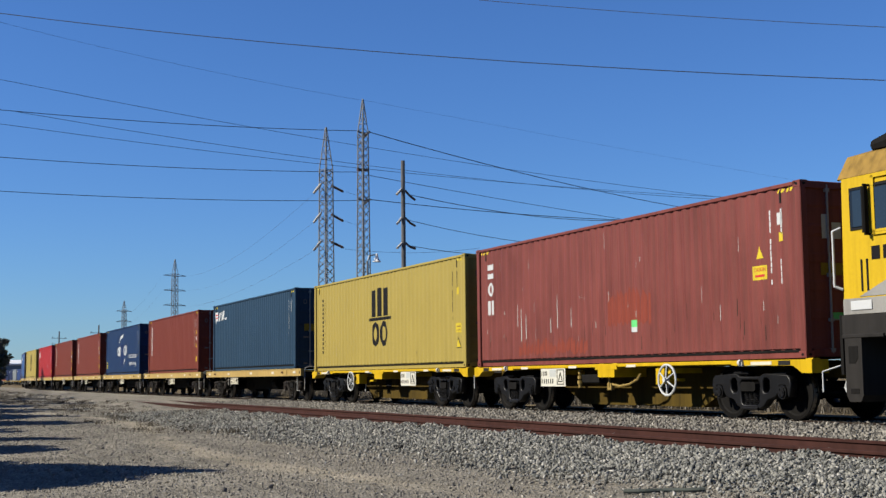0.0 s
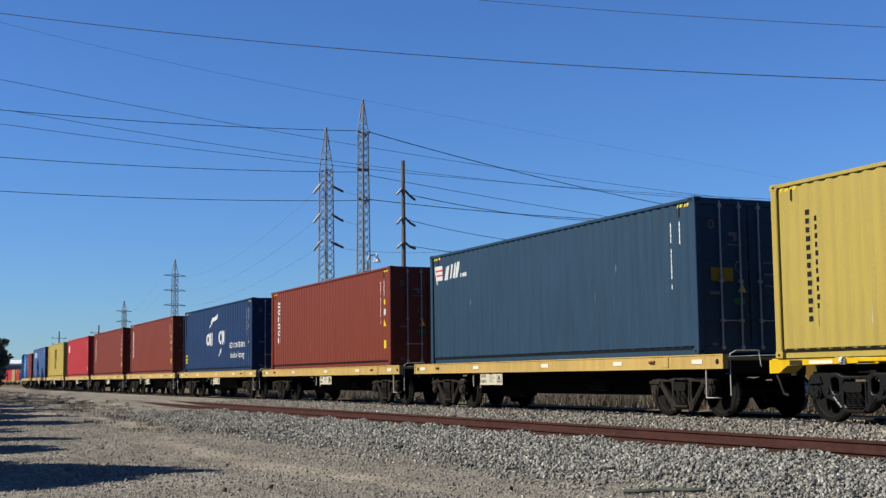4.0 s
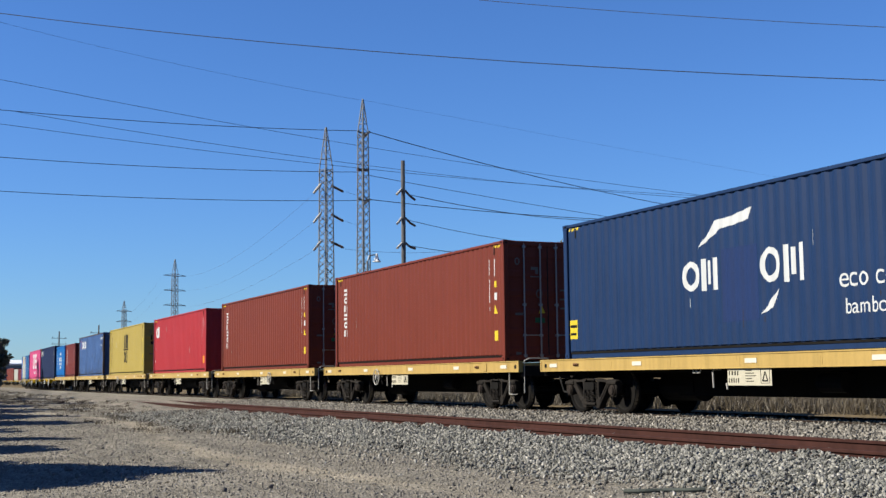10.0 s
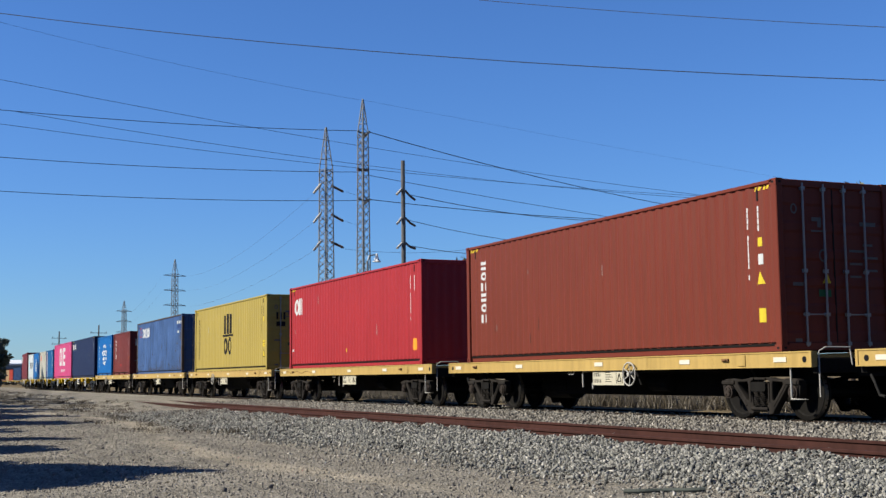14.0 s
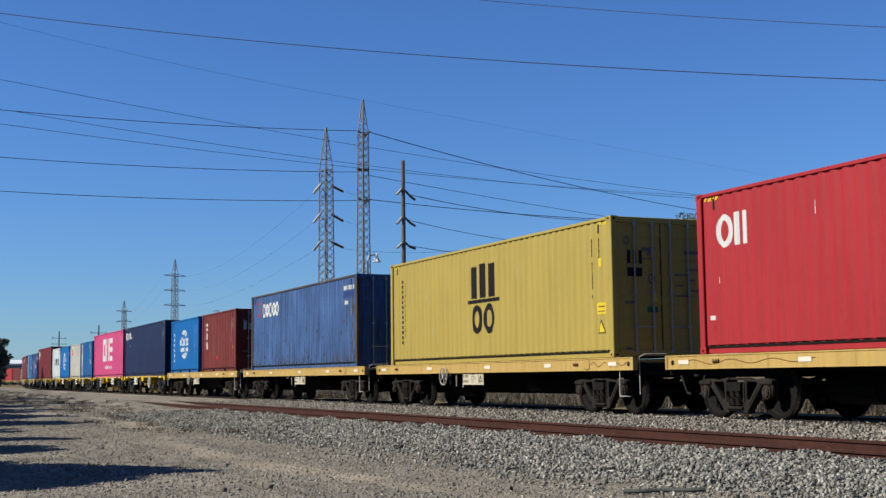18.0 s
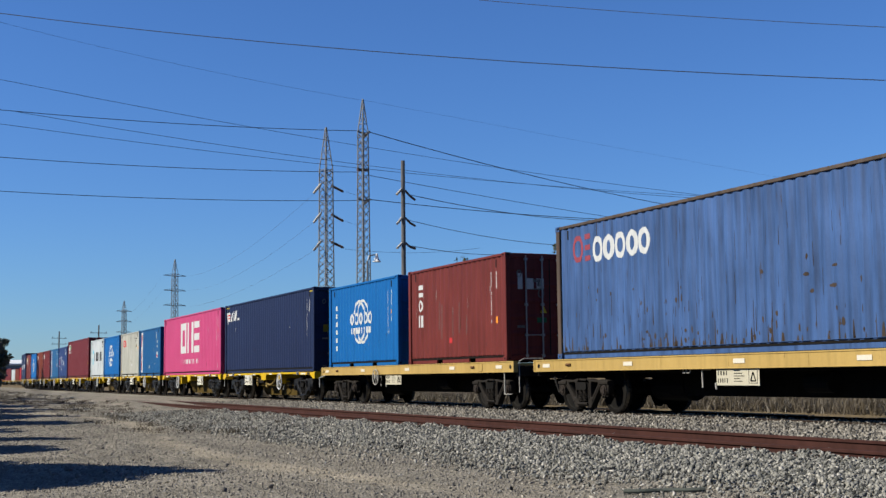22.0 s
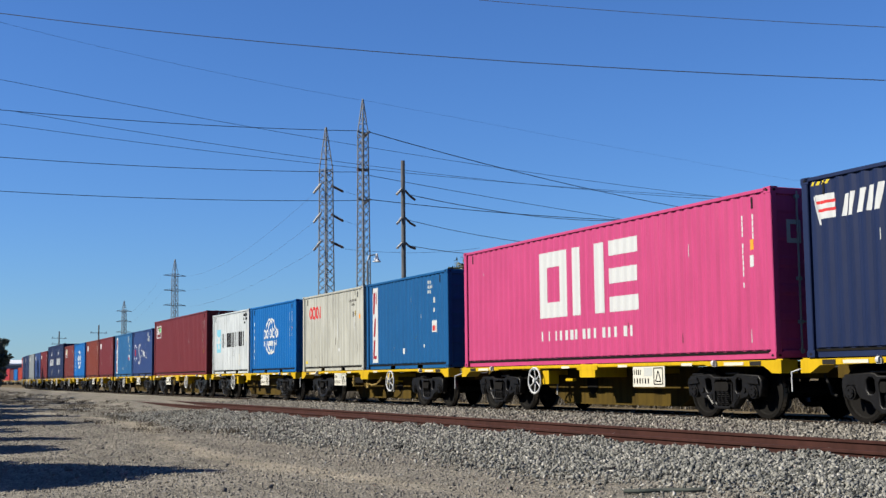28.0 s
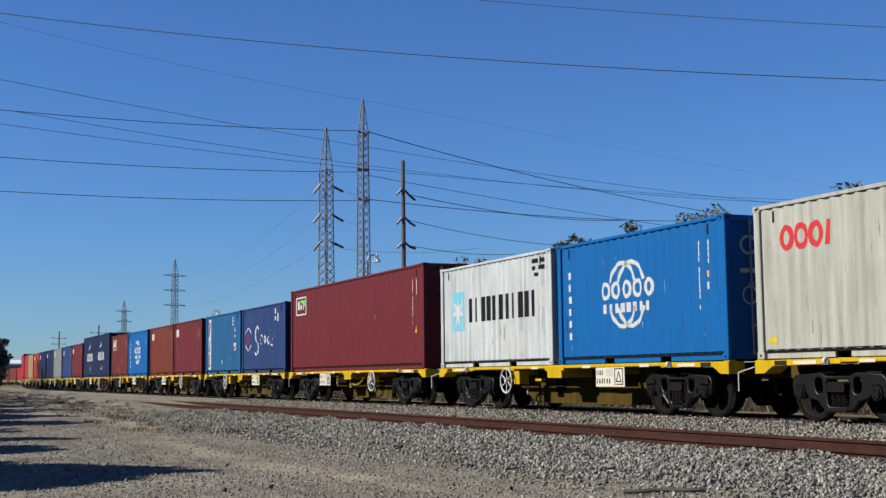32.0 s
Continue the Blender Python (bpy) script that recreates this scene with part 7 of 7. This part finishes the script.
for i, (ray, tall) in enumerate((((-0.8625, 0.5046, 0.1108), 8.2), ((-0.8422, 0.5471, 0.120), 8.6), ((-0.825, 0.5835, 0.1262), 9.0), ((-0.8142, 0.6057, 0.1331), 9.0), ((-0.9001, 0.4258, 0.0936), 8.0), ((-0.7712, 0.6968, 0.1484), 8.8))):
    x, y, z = beyond((tall - 1.0) / ray[2], ray)
    tree(x, y, tall, 1.9, 40 + i, GUM, M_LEAF, 0.35, 34, 60, 0.13)
SHRUB = "dark dense shrub at the edge of the gravel road"
for i, (x, y, h, w) in enumerate(((-133, 11.6, 5.2, 1.5), (-128, 10.4, 5.0, 1.6), (-120, 9.2, 4.4, 1.6))):
    tree(x, y, h, w, 60 + i, SHRUB, M_LEAF_DARK, 0.1, 40, 110, 0.16, "shrub")
HEDGE = "dense dark hedge shrub at the edge of the gravel road"
for i, (far, w, h) in enumerate(((44, 1.0, 2.6), (52, 1.2, 3.4), (63, 1.3, 3.6), (76, 1.4, 4.0), (92, 1.6, 4.6))):
    x, y, z = beyond(far, (-1.0606, 0.0964, 0.0))
    tree(x - 0.413 * w, y - 0.911 * w, h, w, 90 + i, HEDGE, M_LEAF_DARK, 0.1, 46, 120, 0.13, "shrub")


def cypress(x, y, height, spread, seed, point=0.55, full=1.25):
    """A dense pointed conifer: short trunk, upright limbs, a cone of small dark sprays."""
    rng = np.random.default_rng(seed)
    g = tagged(new("cypress_tree"), "dense dark pointed cypress beside the gravel road", "tree", "trees by the line")
    g.location = (x, y, float(ground_z(np.array(float(x)), np.array(float(y)))))
    bm = bmesh.new()
    rod(bm, (0, 0, -0.2), (0, 0, height * 0.9), 0.02 * height, 9, 0.004 * height)
    part("trunk", bm, M_BARK, g)
    n = 130 if seed > 80 else 200
    k = rng.random(n) ** full
    a = rng.uniform(0, 2 * math.pi, n)
    r = spread * (1 - k) ** point * np.sqrt(rng.random(n)) * rng.uniform(0.8, 1.1, n)
    c = np.stack([r * np.cos(a), r * np.sin(a), 0.3 + (height - 0.5) * k], 1)
    for i in range(0, 24, 3):
        bm = bmesh.new()
        rod(bm, (0, 0, max(0.2, c[i][2] - 0.8)), tuple(c[i]), 0.03, 5, 0.01)
        part("limb", bm, M_BARK, g)
    v, f = leaf_cloud(rng, c, spread * (0.16 + 0.22 * (1 - k) * (full > 1)), 260, 0.17)
    o = from_arrays("crown", v, f, M_LEAF_DARK)
    o.parent = g


for i, (x, y, h, w) in enumerate(((-18.5, -5.7, 6.2, 2.9), (-24.6, -5.9, 6.2, 2.5), (-28.0, -5.3, 6.1, 2.8), (-31.9, -5.0, 5.4, 2.6), (-36.5, -4.0, 6.0, 3.2), (-41.4, -4.0, 6.4, 3.2), (-46.3, -4.0, 6.2, 3.2), (-53.7, -3.4, 6.6, 3.6), (-62.6, -3.0, 7.2, 3.0), (-73.4, -2.5, 7.8, 3.2), (-14.0, -5.7, 4.7, 1.6))):
    cypress(x, y, h, w, 80 + i, 0.20 if i == 0 else 0.36, 0.9 if i == 0 else 1.25)


def dry_grass():
    rng = np.random.default_rng(7)
    n = 90000
    x = -2 - 90 * rng.random(n) ** 1.2
    y = 22.0 + 6.0 * rng.random(n)
    h = rng.uniform(0.15, 0.5, n) * (1 + 0.35 * np.sin(x * 0.31) * np.sin(x * 0.13))
    a = rng.uniform(0, math.pi, n)
    w = rng.uniform(0.006, 0.018, n)
    z = ground_z(x, y) - 0.02
    lean = rng.normal(0, 0.4, (n, 2)) * h[:, None]
    base = np.stack([x, y, z], 1)
    off = np.stack([np.cos(a) * w, np.sin(a) * w, np.zeros(n)], 1)
    tip = base + np.stack([lean[:, 0], lean[:, 1], h], 1)
    v = np.stack([base - off, base + off, tip], 1).reshape(-1, 3)
    tagged(from_arrays("dry_grass", v, np.arange(3 * n).reshape(-1, 3), M_GRASS), "tall dry straw-coloured grass behind the railway", "grass", kind="stuff")


dry_grass()


def road_tufts():
    """Low dead tufts and weeds along the far shoulder of the road."""
    rng = np.random.default_rng(17)
    n, per = 700, 22
    cx = -26 - 95 * rng.random(n) ** 1.1
    cy = 5.2 + 4.0 * rng.random(n) + np.maximum(0, -60 - cx) * 0.03
    r = np.repeat(rng.uniform(0.05, 0.16, n), per)
    x = np.repeat(cx, per) + rng.normal(0, 1, n * per) * r
    y = np.repeat(cy, per) + rng.normal(0, 1, n * per) * r
    h = np.repeat(rng.uniform(0.04, 0.13, n), per) * rng.uniform(0.5, 1.2, n * per)
    a = rng.uniform(0, math.pi, n * per)
    base = np.stack([x, y, ground_z(x, y) - 0.01], 1)
    off = np.stack([np.cos(a), np.sin(a), np.zeros(n * per)], 1) * 0.012
    tip = base + np.stack([rng.normal(0, 0.5, n * per) * h, rng.normal(0, 0.5, n * per) * h, h], 1)
    v = np.stack([base - off, base + off, tip], 1).reshape(-1, 3)
    tagged(from_arrays("dead_weeds", v, np.arange(3 * n * per).reshape(-1, 3), M_GRASS), "low dead weed tufts on the rough edge of the gravel road", "weeds", kind="stuff")


road_tufts()


def shed():
    """The white-roofed warehouse far up the line."""
    g = tagged(new("warehouse"), "long distant warehouse with a pale white roof and blue-grey walls", "building")
    g.location = (-620, 62, 0.2)
    g.rotation_euler = (0, 0, -0.12)
    bm = bmesh.new()
    box(bm, -40, 40, -12, 18, 0, 8.0)
    part("wall", bm, M_SHED_WALL, g)
    bm = bmesh.new()
    prism(bm, [(-41, 8.0), (41, 8.0), (41, 8.8), (0, 11.0), (-41, 8.8)], -13, 19)
    part("roof", bm, M_SHED_ROOF, g, "pale white roof sheets")
    for i in range(6):
        bm = bmesh.new()
        box(bm, 40.0, 40.1, -10 + i * 4.6, -7.5 + i * 4.6, 0.2, 4.5)
        part("door", bm, M_SHED_ROOF, g, "white roller door")


shed()


def hose():
    """A length of old hose lying on the gravel."""
    bm = bmesh.new()
    pts = []
    for i in range(13):
        k = i / 12
        x, y = -10.44 + 0.42 * k, 6.60 + 0.62 * k
        pts.append((x + 0.03 * math.sin(k * 9), y, float(ground_z(np.array(x), np.array(y))) + 0.03))
    tube(bm, pts, 0.022, 7)
    one_mesh("hose", bm, M_HOSE, "short length of dull green hose lying on the gravel", "hose")


hose()


def scrap(x, y, name, label, size):
    """A low dark lump of scrap half bedded in the stones."""
    rng = random.Random(name)
    bm = bmesh.new()
    n = 9
    z = float(ground_z(np.array(x), np.array(y)))
    rings = []
    for k, (r, h) in enumerate(((1.0, -0.02), (0.95, 0.5), (0.55, 0.95))):
        rings.append([bm.verts.new((x + size[0] * r * math.cos(2 * math.pi * i / n) * rng.uniform(0.75, 1.2), y + size[1] * r * math.sin(2 * math.pi * i / n) * rng.uniform(0.75, 1.2), z + size[2] * h * rng.uniform(0.8, 1.2))) for i in range(n)])
    for p, q in zip(rings, rings[1:]):
        for i in range(n):
            bm.faces.new((p[i], p[(i + 1) % n], q[(i + 1) % n], q[i]))
    bm.faces.new(rings[-1])
    one_mesh(name, bm, M_RUBBER, label, "scrap")


scrap(-12.51, 7.73, "rubber_scrap", "dark scrap of rubber lying on the ballast shoulder", (0.10, 0.07, 0.06))
scrap(-11.50, 5.94, "coal_lump", "small dark lump lying on the gravel road", (0.018, 0.018, 0.05))


# ---- movement ----
def motions():
    """The train rolls by at about 6.3 m/s; wheels turn with it."""
    steps = [i * 1.0 for i in range(33)]
    for ob, s, z, flipped in TRAIN:
        walk(ob, [(t, riding(s + progress(t), z, flipped)) for t in steps])
    fine = [i / 10 for i in range(321)]
    turns = [math.degrees(progress(t) / 0.457) for t in fine]
    flips = {ob: fl for ob, _, _, fl in TRAIN}
    for g in [loco] + WAGONS[:20]:
        sign = -1 if flips[g] else 1
        for b in g.children:
            for w in b.children:
                if w.data == GEAR["wheelset"]:
                    x = w.location.x
                    walk(w, [(t, pose(x, 0, 0.457, 0, 0, 0) @ Matrix.Rotation(radians(sign * a), 4, "Y")) for t, a in zip(fine, turns)])


motions()
